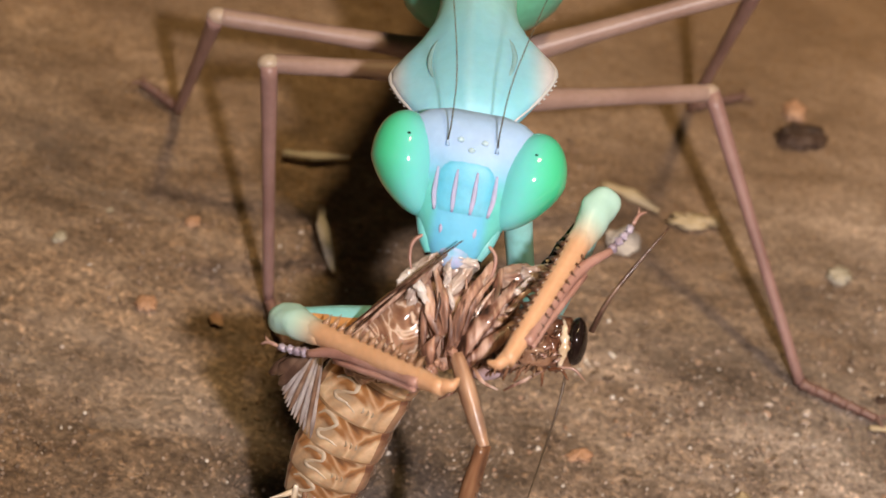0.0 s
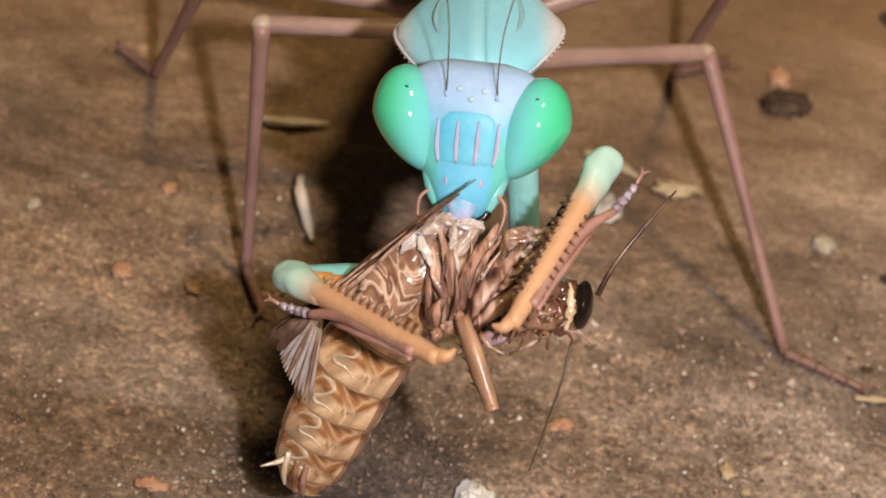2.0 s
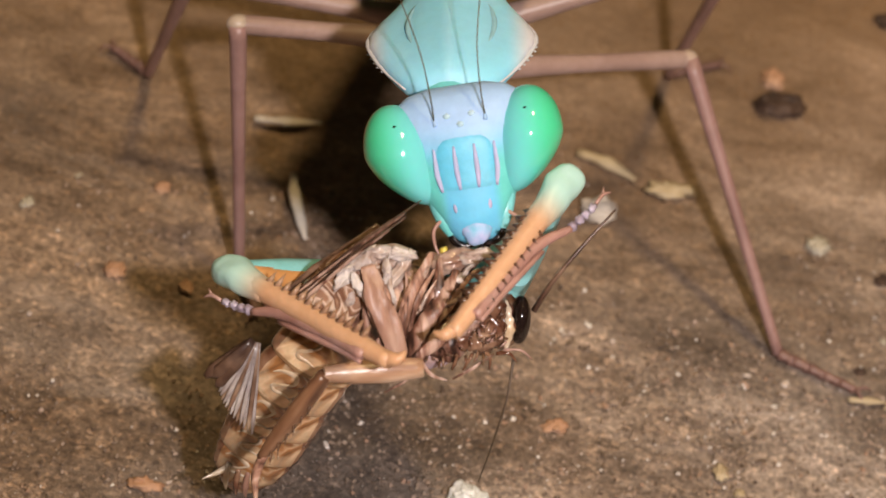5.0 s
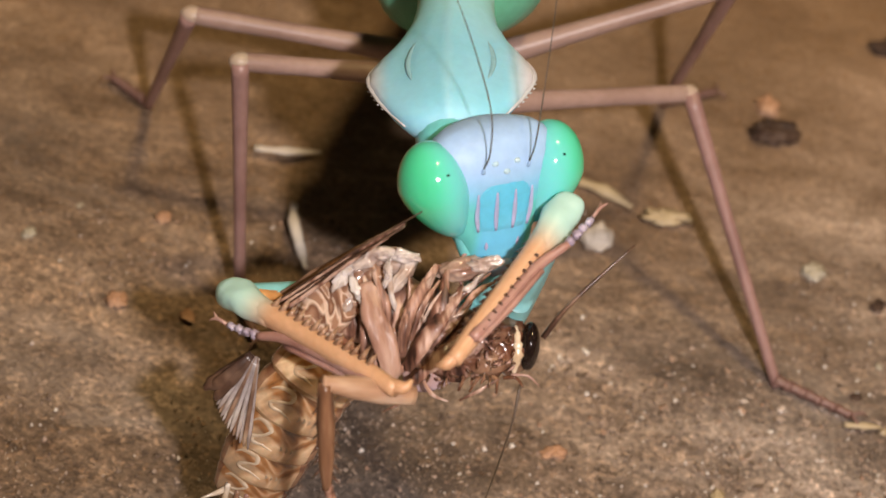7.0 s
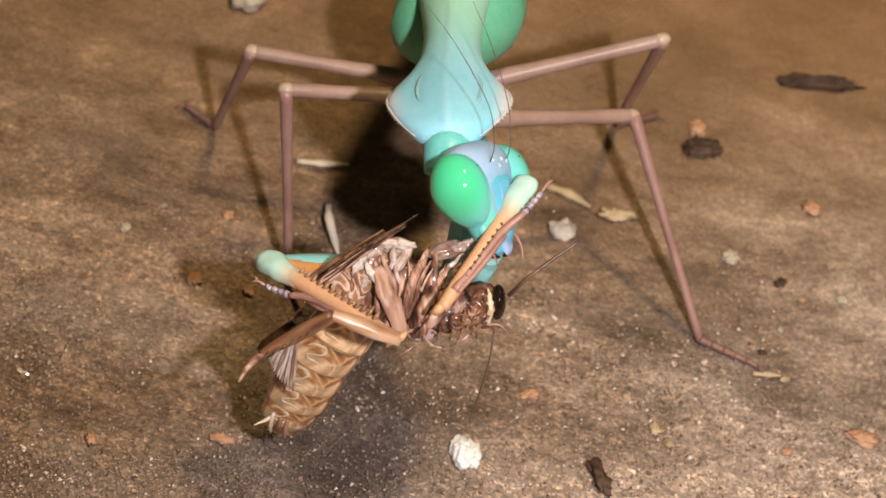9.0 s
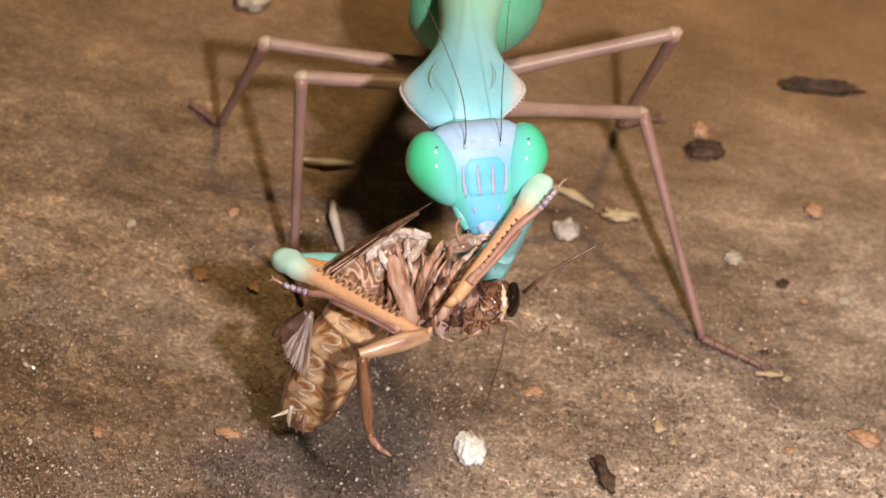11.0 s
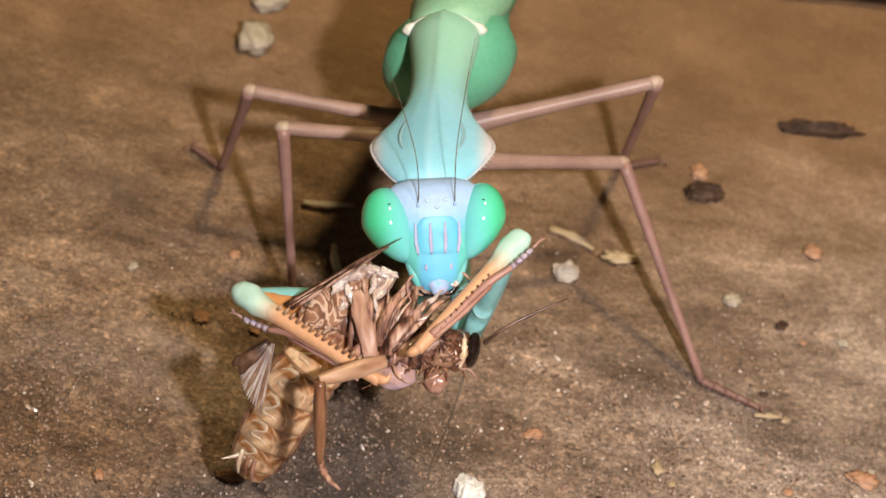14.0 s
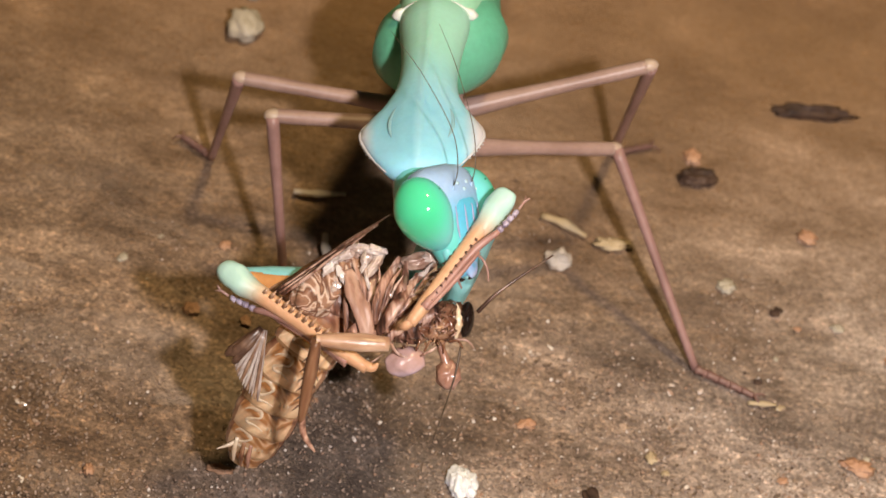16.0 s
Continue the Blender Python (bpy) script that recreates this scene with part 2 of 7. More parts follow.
def face_material():
    """Lilac crown, blue middle, turquoise towards the cheeks."""
    m, nt, ln, b = material("face_skin", 0.46, 0.0, 0.35)
    tc, sep = nt.new("ShaderNodeTexCoord"), nt.new("ShaderNodeSeparateXYZ")
    ln.new(tc.outputs["Object"], sep.inputs[0])

    def fade(sock, lo, hi):
        r = nt.new("ShaderNodeMapRange")
        r.interpolation_type = "SMOOTHSTEP"
        r.inputs[1].default_value, r.inputs[2].default_value = lo, hi
        ln.new(sock, r.inputs[0])
        return r.outputs[0]

    ab = nt.new("ShaderNodeMath")
    ab.operation = "ABSOLUTE"
    ln.new(sep.outputs[0], ab.inputs[0])
    col = mix(nt, ln, fade(sep.outputs[1], -0.0010, 0.0012), (0.17, 0.60, 0.90), (0.40, 0.61, 0.92))
    low = nt.new("ShaderNodeMath")
    low.operation = "MULTIPLY"
    ln.new(fade(ab.outputs[0], 0.0008, 0.0013), low.inputs[0])
    ln.new(fade(sep.outputs[1], 0.0002, -0.0010), low.inputs[1])
    col = mix(nt, ln, low.outputs[0], col, (0.16, 0.66, 0.62))
    f = noise_tex(nt, ln, tc.outputs["Object"], 2200.0, 3.0)
    col = mix(nt, ln, 0.15, col, ramp(nt, ln, f, [(0.3, (0.4, 0.4, 0.4)), (0.7, (1, 1, 1))]), "MULTIPLY")
    ln.new(col, b.inputs["Base Color"])
    b.inputs["Subsurface Weight"].default_value = 0.25
    b.inputs["Subsurface Radius"].default_value = (0.0006, 0.0006, 0.0006)
    b.inputs["Subsurface Scale"].default_value = 1.0
    bump(nt, ln, b, f, 0.35, 0.00004)
    return m


def eye_material():
    """Glassy green that turns cyan towards the face."""
    m, nt, ln, b = material("eye_green", 0.09)
    tc, sep, ab, r = nt.new("ShaderNodeTexCoord"), nt.new("ShaderNodeSeparateXYZ"), nt.new("ShaderNodeMath"), nt.new("ShaderNodeMapRange")
    ln.new(tc.outputs["Object"], sep.inputs[0])
    ab.operation = "ABSOLUTE"
    ln.new(sep.outputs[0], ab.inputs[0])
    r.interpolation_type = "SMOOTHSTEP"
    r.inputs[1].default_value, r.inputs[2].default_value = 0.0018, 0.0036
    ln.new(ab.outputs[0], r.inputs[0])
    col = mix(nt, ln, r.outputs[0], (0.19, 0.71, 0.72), (0.085, 0.69, 0.36))
    soft = noise_tex(nt, ln, tc.outputs["Object"], 160.0, 2.0)
    col = mix(nt, ln, 0.25, col, ramp(nt, ln, soft, [(0.35, (0.75, 0.8, 0.8)), (0.65, (1.1, 1.1, 1.1))]), "MULTIPLY")
    ln.new(col, b.inputs["Base Color"])
    b.inputs["Subsurface Weight"].default_value = 0.35
    b.inputs["Subsurface Radius"].default_value = (0.0004, 0.0008, 0.0006)
    b.inputs["Subsurface Scale"].default_value = 1.0
    b.inputs["Coat Weight"].default_value = 0.4
    b.inputs["Coat Roughness"].default_value = 0.04
    return m


GROUND = ground_material()
SHIELD = shield_material()
GROOVE = skin("groove_skin", (0.28, 0.60, 0.70), (0.36, 0.68, 0.80), (0.46, 0.72, 0.86), 0.4)
FLANGE = skin("flange_skin", (0.62, 0.74, 0.78), (0.72, 0.70, 0.74), (0.80, 0.68, 0.69), 0.4, 160.0)
FACE = face_material()
PLATE = skin("face_plate_skin", (0.11, 0.55, 0.85), (0.14, 0.60, 0.87), (0.20, 0.63, 0.88), 0.46, 200.0)
CHEEK = skin("cheek_skin", (0.14, 0.62, 0.62), (0.18, 0.66, 0.66), (0.26, 0.68, 0.74), 0.3, 200.0)
LIP = skin("lip_lilac", (0.20, 0.57, 0.84), (0.34, 0.54, 0.84), (0.54, 0.54, 0.84), 0.5, 1300.0)
PINK = skin("pink_line", (0.42, 0.52, 0.85), (0.52, 0.52, 0.82), (0.60, 0.53, 0.80), 0.5)
EYE = eye_material()
PUPIL = skin("pupil_dark", (0.01, 0.03, 0.02), (0.012, 0.03, 0.02), (0.02, 0.04, 0.03), 0.2)
PEARL = skin("ocellus_pearl", (0.45, 0.75, 0.88), (0.55, 0.80, 0.95), (0.65, 0.85, 0.98), 0.08)
JAW = skin("jaw_dark", (0.006, 0.005, 0.005), (0.012, 0.008, 0.008), (0.03, 0.02, 0.02), 0.25)
MINT = skin("wing_mint", (0.13, 0.48, 0.31), (0.17, 0.54, 0.37), (0.24, 0.58, 0.43), 0.4, 90.0)
SPRING = skin("wing_base_pale", (0.26, 0.60, 0.40), (0.34, 0.66, 0.46), (0.40, 0.70, 0.52), 0.45, 120.0)
BONE = skin("collar_white", (0.70, 0.78, 0.72), (0.78, 0.84, 0.78), (0.84, 0.86, 0.82), 0.4)
LIMB = skin("leg_pinkish", (0.27, 0.155, 0.14), (0.35, 0.21, 0.19), (0.43, 0.28, 0.255), 0.42, 200.0)
THIGH = skin("thigh_skin", (0.30, 0.195, 0.165), (0.37, 0.25, 0.215), (0.45, 0.33, 0.28), 0.42, 200.0)
LIMBPALE = skin("leg_pale", (0.44, 0.36, 0.28), (0.50, 0.38, 0.30), (0.56, 0.44, 0.36), 0.4, 200.0)
LIMBDARK = skin("leg_tarsus", (0.14, 0.075, 0.062), (0.20, 0.110, 0.092), (0.28, 0.165, 0.14), 0.5, 300.0)
ORANGE = skin("arm_orange", (0.50, 0.24, 0.085), (0.58, 0.29, 0.11), (0.62, 0.36, 0.18), 0.35, 160.0)
ARM = skin("arm_mint_to_orange", (0.62, 0.345, 0.190), (0.68, 0.40, 0.235), (0.73, 0.46, 0.30), 0.42, 160.0, axis=(2, 0.0004, 0.0022, (0.45, 0.70, 0.63)))
ARMBLUE = skin("arm_cyan", (0.20, 0.58, 0.62), (0.28, 0.64, 0.66), (0.40, 0.68, 0.64), 0.35, 160.0)
ROSE = skin("tarsus_rose", (0.31, 0.16, 0.13), (0.43, 0.24, 0.20), (0.52, 0.33, 0.29), 0.4, 400.0)
LILAC = skin("tarsus_lilac", (0.24, 0.18, 0.22), (0.38, 0.32, 0.42), (0.56, 0.50, 0.62), 0.35, 1200.0)
SPINE = skin("spine_dark", (0.07, 0.035, 0.02), (0.12, 0.06, 0.035), (0.20, 0.11, 0.06), 0.3)
TOOTH = skin("tooth_brown", (0.26, 0.14, 0.08), (0.42, 0.26, 0.17), (0.54, 0.40, 0.30), 0.3)
HAIR = skin("feeler_brown", (0.05, 0.035, 0.02), (0.07, 0.05, 0.03), (0.10, 0.07, 0.05), 0.45)
GOO = skin("torn_white_flesh", (0.26, 0.14, 0.10), (0.50, 0.36, 0.29), (0.80, 0.73, 0.68), 0.20, 800.0, 1800.0, 0.4, 0.0001)
SINEW = skin("torn_white_skin", (0.40, 0.28, 0.23), (0.66, 0.56, 0.51), (0.84, 0.78, 0.74), 0.22, 700.0, 1900.0, 0.4, 0.0001)
YELLOW = skin("yellow_fat", (0.62, 0.46, 0.06), (0.70, 0.55, 0.08), (0.76, 0.62, 0.16), 0.3)
PREYEYE = skin("prey_eye_black", (0.006, 0.004, 0.004), (0.010, 0.006, 0.005), (0.02, 0.012, 0.01), 0.08)
PREYLEG = skin("prey_leg_tan", (0.11, 0.046, 0.030), (0.43, 0.235, 0.165), (0.72, 0.52, 0.42), 0.5, 1900.0, 4200.0, 0.25, 0.00016, stretch=(1, 0.14, 0.6), ends=(0.38, 0.64))
SHIN = skin("prey_shin_brown", (0.07, 0.030, 0.018), (0.24, 0.12, 0.065), (0.44, 0.27, 0.16), 0.25, 900.0, 2600.0, 0.25, 0.0001, stretch=(1, 1, 0.25))
STUB = skin("prey_thigh_honey", (0.26, 0.13, 0.075), (0.46, 0.28, 0.18), (0.66, 0.48, 0.35), 0.32, 900.0, 2600.0, 0.25, 0.0001, stretch=(1, 1, 0.3))
HAM = skin("prey_thigh_pinkish", (0.24, 0.12, 0.082), (0.41, 0.24, 0.18), (0.60, 0.42, 0.34), 0.42, 1200.0, 3200.0, 0.25, 0.00016, stretch=(1, 0.2, 0.6))
PREYBROWN = skin("prey_brown", (0.065, 0.026, 0.015), (0.17, 0.072, 0.040), (0.42, 0.25, 0.155), 0.18, 800.0, 2600.0, 0.25, 0.0001)
PREYDARK = skin("prey_dark_brown", (0.035, 0.014, 0.009), (0.22, 0.100, 0.066), (0.58, 0.39, 0.31), 0.45, 1900.0, 4200.0, 0.2, 0.00018, stretch=(1, 0.16, 0.6), ends=(0.38, 0.64))
FLESH = skin("soft_pink", (0.30, 0.15, 0.10), (0.38, 0.21, 0.155), (0.46, 0.29, 0.25), 0.3, 300.0)
BULB = skin("soft_lilac", (0.56, 0.34, 0.26), (0.53, 0.37, 0.37), (0.47, 0.43, 0.62), 0.25, 200.0)
PLEAT = skin("wing_pleat_grey", (0.20, 0.155, 0.14), (0.40, 0.34, 0.32), (0.62, 0.57, 0.54), 0.26, 700.0)
CREAM = skin("prey_cream", (0.52, 0.36, 0.22), (0.74, 0.60, 0.44), (0.88, 0.79, 0.66), 0.2, 900.0)
RIM = skin("belly_rim", (0.26, 0.12, 0.05), (0.48, 0.29, 0.15), (0.72, 0.55, 0.37), 0.25, 350.0)
STONE = skin("pale_stone", (0.36, 0.31, 0.23), (0.46, 0.41, 0.32), (0.54, 0.49, 0.40), 0.7, 300.0, 2500.0, 0.05, 0.0001)
PEBBLE = skin("pebble_pinkish_white", (0.52, 0.44, 0.37), (0.64, 0.57, 0.49), (0.72, 0.66, 0.58), 0.6, 300.0, 2500.0, 0.1, 0.0001)
CHALK = skin("white_crumb_skin", (0.78, 0.80, 0.80), (0.86, 0.88, 0.90), (0.90, 0.92, 0.94), 0.6, 400.0, 2500.0, 0.2, 0.0001)
TERRA = skin("orange_chip_skin", (0.38, 0.19, 0.10), (0.47, 0.27, 0.16), (0.54, 0.35, 0.24), 0.7, 300.0, 2500.0, 0.0, 0.0001)
STRAW = skin("straw_skin", (0.36, 0.27, 0.16), (0.46, 0.36, 0.22), (0.55, 0.45, 0.30), 0.6, 300.0, 2500.0, 0.0, 0.0001)
FRASS = skin("frass_brown", (0.030, 0.016, 0.010), (0.060, 0.032, 0.020), (0.11, 0.065, 0.04), 0.7, 600.0, 2500.0, 0.0, 0.0002)
BOARD = skin("dark_board", (0.03, 0.018, 0.012), (0.045, 0.026, 0.016), (0.06, 0.035, 0.022), 0.7, 60.0, 800.0, 0.0, 0.0002)


def banded(name, dark, warm, pale):
    """Glossy belly plates: dark under the plate before, honey, then a cream hind part, blotched."""
    m, nt, ln, b = material(name, 0.20, 0.0, 0.9)
    vec = coords(nt, ln)
    dot, add = nt.new("ShaderNodeVectorMath"), nt.new("ShaderNodeMath")
    dot.operation = "DOT_PRODUCT"
    dot.inputs[1].default_value = (-315.0, -415.0, -230.0)
    ln.new(vec, dot.inputs[0])
    add.operation = "MULTIPLY_ADD"
    add.inputs[1].default_value = 2.4
    ln.new(noise_tex(nt, ln, vec, 330.0, 3.0, 0.55, 0.9), add.inputs[0])
    ln.new(dot.outputs["Value"], add.inputs[2])
    sub = nt.new("ShaderNodeMath")
    sub.operation = "SUBTRACT"
    sub.inputs[1].default_value = 1.2
    ln.new(add.outputs[0], sub.inputs[0])
    col = ramp(nt, ln, sub.outputs[0], [(0.10, dark), (0.30, warm), (0.50, tuple(v * 1.1 for v in warm)), (0.62, warm), (0.78, pale), (0.92, tuple(v * 1.12 for v in pale))])
    squig = ramp(nt, ln, noise_tex(nt, ln, vec, 380.0, 2.0, 0.5, 1.0), [(0.36, dark), (0.43, warm), (0.475, tuple(v * 1.1 for v in pale)), (0.515, warm), (0.57, dark), (0.62, warm), (0.68, pale)])
    col = mix(nt, ln, 0.52, col, squig)
    fine = noise_tex(nt, ln, vec, 2200.0, 3.0)
    col = mix(nt, ln, 0.3, col, ramp(nt, ln, fine, [(0.35, (0.5, 0.5, 0.5)), (0.6, (1.15, 1.15, 1.15))]), "MULTIPLY")
    ln.new(col, b.inputs["Base Color"])
    b.inputs["Subsurface Weight"].default_value = 0.2
    b.inputs["Subsurface Radius"].default_value = (0.0006, 0.0003, 0.0002)
    b.inputs["Subsurface Scale"].default_value = 1.0
    b.inputs["Coat Weight"].default_value, b.inputs["Coat Roughness"].default_value = 0.5, 0.12
    bump(nt, ln, b, noise_tex(nt, ln, vec, 620.0, 3.0), 0.65, 0.00012)
    return m


BELLY = banded("belly_honey", (0.075, 0.026, 0.011), (0.43, 0.195, 0.070), (0.84, 0.61, 0.38))
BELLYDARK = banded("belly_dark", (0.045, 0.015, 0.009), (0.19, 0.075, 0.038), (0.46, 0.26, 0.15))


def wing_material():
    m, nt, ln, b = material("veined_wing", 0.3, 0.0, 0.5)
    vec = coords(nt, ln)
    col = ramp(nt, ln, noise_tex(nt, ln, vec, 600.0, 4.0), [(0.36, (0.07, 0.038, 0.024)), (0.5, (0.22, 0.13, 0.085)), (0.66, (0.42, 0.31, 0.22))])
    ln.new(col, b.inputs["Base Color"])
    bump(nt, ln, b, noise_tex(nt, ln, vec, 1800.0, 2.0), 0.5, 0.00006)
    return m


WING = wing_material()
for wet, coat in ((PREYLEG, 0.22), (PREYDARK, 0.25), (PREYBROWN, 0.5), (GOO, 0.5), (SINEW, 0.6), (BELLY, 0.6), (BELLYDARK, 0.8), (FLESH, 0.4)):
    tree = wet.node_tree
    shade = tree.nodes["Principled BSDF"]
    shade.inputs["Coat Weight"].default_value, shade.inputs["Coat Roughness"].default_value = coat, 0.10
    rough_wet = tree.nodes.new("ShaderNodeBump")
    rough_wet.inputs["Strength"].default_value, rough_wet.inputs["Distance"].default_value = 0.7, 0.00012
    tree.links.new(noise_tex(tree.nodes, tree.links, coords(tree.nodes, tree.links), 1100.0, 4.0, 0.6), rough_wet.inputs["Height"])
    tree.links.new(rough_wet.outputs["Normal"], shade.inputs["Coat Normal"])
RIB = skin("wing_rib_dark", (0.035, 0.018, 0.012), (0.08, 0.042, 0.028), (0.20, 0.12, 0.08), 0.3, 900.0)


def marbled():
    """Glossy side plate with wavy cream lines on tan."""
    m, nt, ln, b = material("marbled_plate", 0.2, 0.0, 0.6)
    vec = coords(nt, ln)
    tan, cream, brown = (0.34, 0.195, 0.125), (0.72, 0.56, 0.44), (0.16, 0.075, 0.046)
    col = ramp(nt, ln, noise_tex(nt, ln, vec, 560.0, 2.5, 0.5, 1.3), [(0.36, brown), (0.42, tan), (0.475, tan), (0.495, cream), (0.515, tan), (0.57, brown), (0.61, cream), (0.64, tan)])
    ln.new(col, b.inputs["Base Color"])
    b.inputs["Subsurface Weight"].default_value = 0.2
    b.inputs["Subsurface Radius"].default_value = (0.0005, 0.0003, 0.0002)
    b.inputs["Subsurface Scale"].default_value = 1.0
    bump(nt, ln, b, noise_tex(nt, ln, vec, 700.0, 3.0), 0.7, 0.00016)
    return m


MARBLE = marbled()


# ---- mesh tools: lengths in centimetres ----
def put(name, bm, mat, parent=None, label="", pivot=(0, 0, 0), smooth=True, recalc=True):
    if recalc:
        bmesh.ops.recalc_face_normals(bm, faces=bm.faces)
    for f in bm.faces:
        f.smooth = smooth
    pv = Vector(pivot)
    for v in bm.verts:
        v.co = (v.co - pv) * CM
    me = bpy.data.meshes.new(name)
    bm.to_mesh(me)
    bm.free()
    for one in (mat if isinstance(mat, (list, tuple)) else [mat]):
        me.materials.append(one)
    ob = new(name, me)
    ob.parent = parent
    ob.location = pv * CM
    if label:
        tagged(ob, label=label)
    return ob


def part(name, bm, mat, parent, label="", pivot=(0, 0, 0), smooth=True):
    return put(name, bm, mat, parent, label, pivot, smooth)


def rings(bm, rows, closed=True):
    """Joins rings of points with quads, and closes both ends."""
    vs = [[bm.verts.new(p) for p in r] for r in rows]
    n = len(vs[0])
    for a, b in zip(vs, vs[1:]):
        for i in range(n):
            bm.faces.new((a[i], a[(i + 1) % n], b[(i + 1) % n], b[i]))
    if closed:
        bm.faces.new(vs[0][::-1])
        bm.faces.new(vs[-1])
    return vs


def smooth_line(pts, radii, per=5):
    """A Catmull-Rom line through the points, with radii along it."""
    P = [Vector(p) for p in pts]
    P = [2 * P[0] - P[1]] + P + [2 * P[-1] - P[-2]]
    out, rad = [], []
    for i in range(1, len(P) - 2):
        for k in range(per):
            u = k / per
            a, b, c, d = P[i - 1], P[i], P[i + 1], P[i + 2]
            out.append(0.5 * (2 * b + (c - a) * u + (2 * a - 5 * b + 4 * c - d) * u * u + (3 * b - a - 3 * c + d) * u ** 3))
            rad.append(radii[i - 1] + (radii[i] - radii[i - 1]) * u)
    return out + [P[-2]], rad + [radii[-1]]


def tube(bm, pts, radii, n=10, flat=1.0, side=(0, 0, 1), per=5, lumps=0.0, seed=0):
    """A tapered limb along a line; flat squeezes it along side."""
    line, rad = smooth_line(pts, radii, per)
    rows = []
    rnd = random.Random(seed)
    for i, p in enumerate(line):
        t = (line[min(i + 1, len(line) - 1)] - line[max(i - 1, 0)]).normalized()
        s = Vector(side)
        s = (s - t * s.dot(t))
        s = s.normalized() if s.length > 1e-4 else t.orthogonal().normalized()
        q = t.cross(s)
        r = rad[i] * (1 + lumps * (rnd.random() - 0.5))
        rows.append([p + q * math.cos(2 * math.pi * k / n) * r + s * math.sin(2 * math.pi * k / n) * r * flat for k in range(n)])
    rings(bm, rows)


def blob(bm, centre, radii, turn=None, u=20, v=12, power=1.0, rough=0.0, seed=0):
    """An egg with its own axes; rough dents it."""
    m = (turn or Matrix.Identity(3)).to_3x3()
    c = Vector(centre)
    rows = []
    for i in range(v + 1):
        th = math.pi * (0.02 + 0.96 * i / v)
        row = []
        for k in range(u):
            ph = 2 * math.pi * k / u
            d = Vector((math.sin(th) * math.cos(ph), math.sin(th) * math.sin(ph), math.cos(th)))
            f = 1 + (rough * noise.noise(d * 2.3 + Vector((seed * 7.1, seed, 0))) if rough else 0)
            row.append(c + m @ Vector((d.x * radii[0] * f, d.y * radii[1] * f, d.z * radii[2] * f)))
        rows.append(row)
    rings(bm, rows)


def cone(bm, base, tip, r, n=5):
    base, tip = Vector(base), Vector(tip)
    t = (tip - base).normalized()
    s = t.orthogonal().normalized()
    q = t.cross(s)
    ring = [bm.verts.new(base + (s * math.cos(2 * math.pi * k / n) + q * math.sin(2 * math.pi * k / n)) * r) for k in range(n)]
    top = bm.verts.new(tip)
    for k in range(n):
        bm.faces.new((ring[k], ring[(k + 1) % n], top))
    bm.faces.new(ring[::-1])


def fresh():
    return bmesh.new()


def thing(name, label, category, at=(0, 0, 0), group=""):
    e = new(name)
    e.empty_display_size = 0.004
    e.location = Vector(at) * CM
    return tagged(e, label=label, category=category, group=group)


# ---- the place: floor and a dark board far behind ----
def build_ground():
    bm = fresh()
    edge = [-400, -60, -20, -9, -6] + [-4 + 0.1 * i for i in range(16)] + [-2.4 + 0.03 * i for i in range(187)] + [3.3 + 0.1 * i for i in range(8)] + [6, 9, 20, 60, 400]
    ys = [-400, -60, -20, -9, -5] + [-2.5 + 0.1 * i for i in range(9)] + [-1.5 + 0.03 * i for i in range(134)] + [2.6 + 0.1 * i for i in range(35)] + [8, 12, 25, 80, 400]
    grid = []
    for y in ys:
        row = []
        for x in edge:
            z = 0.0
            if -4.5 < x < 4.5 and -3 < y < 6.5:
                z = 0.030 * (noise.noise(Vector((x * 0.9, y * 0.9, 3))) - 0.1) + 0.014 * noise.noise(Vector((x * 3.1, y * 3.1, 9)))
                z += 0.010 * noise.fractal(Vector((x * 4.5, y * 9.0, 2)), 0.9, 2.1, 4)
            row.append(bm.verts.new((x, y, z - 0.012)))
        grid.append(row)
    for a, b in zip(grid, grid[1:]):
        for i in range(len(edge) - 1):
            bm.faces.new((a[i], a[i + 1], b[i + 1], b[i]))
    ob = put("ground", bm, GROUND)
    tagged(ob, label="brown worn concrete floor with dark patches and pale specks", category="floor", kind="structure")


build_ground()


def box(bm, centre, half, rz=0.0, bevel=0.0):
    c, s = math.cos(radians(rz)), math.sin(radians(rz))
    vs = []
    for x in (-1, 1):
        for y in (-1, 1):
            for z in (-1, 1):
                px, py = x * half[0], y * half[1]
                vs.append(bm.verts.new((centre[0] + px * c - py * s, centre[1] + px * s + py * c, centre[2] + z * half[2])))
    for f in ((0, 1, 3, 2), (4, 6, 7, 5), (0, 4, 5, 1), (2, 3, 7, 6), (0, 2, 6, 4), (1, 5, 7, 3)):
        bm.faces.new([vs[i] for i in f])
    if bevel:
        bmesh.ops.bevel(bm, geom=bm.edges[:], offset=bevel, segments=2, affect="EDGES")


def build_board():
    bm = fresh()
    box(bm, (2.6, 5.05, 0.5), (9.0, 0.35, 0.52), 8.5, 0.06)
    ob = put("wall_base", bm, BOARD)
    tagged(ob, label="dark brown board standing at the edge of the floor", category="board", kind="structure")


build_board()

# ---- the mantis: a still base on the floor, its parts move on it ----
BASE = Vector((0.0, 1.3, 0.0))
mantis = thing("praying_mantis", "pale turquoise praying mantis with green eyes, standing and eating", "mantis", BASE)


def rel(p):
    return Vector(p) - BASE


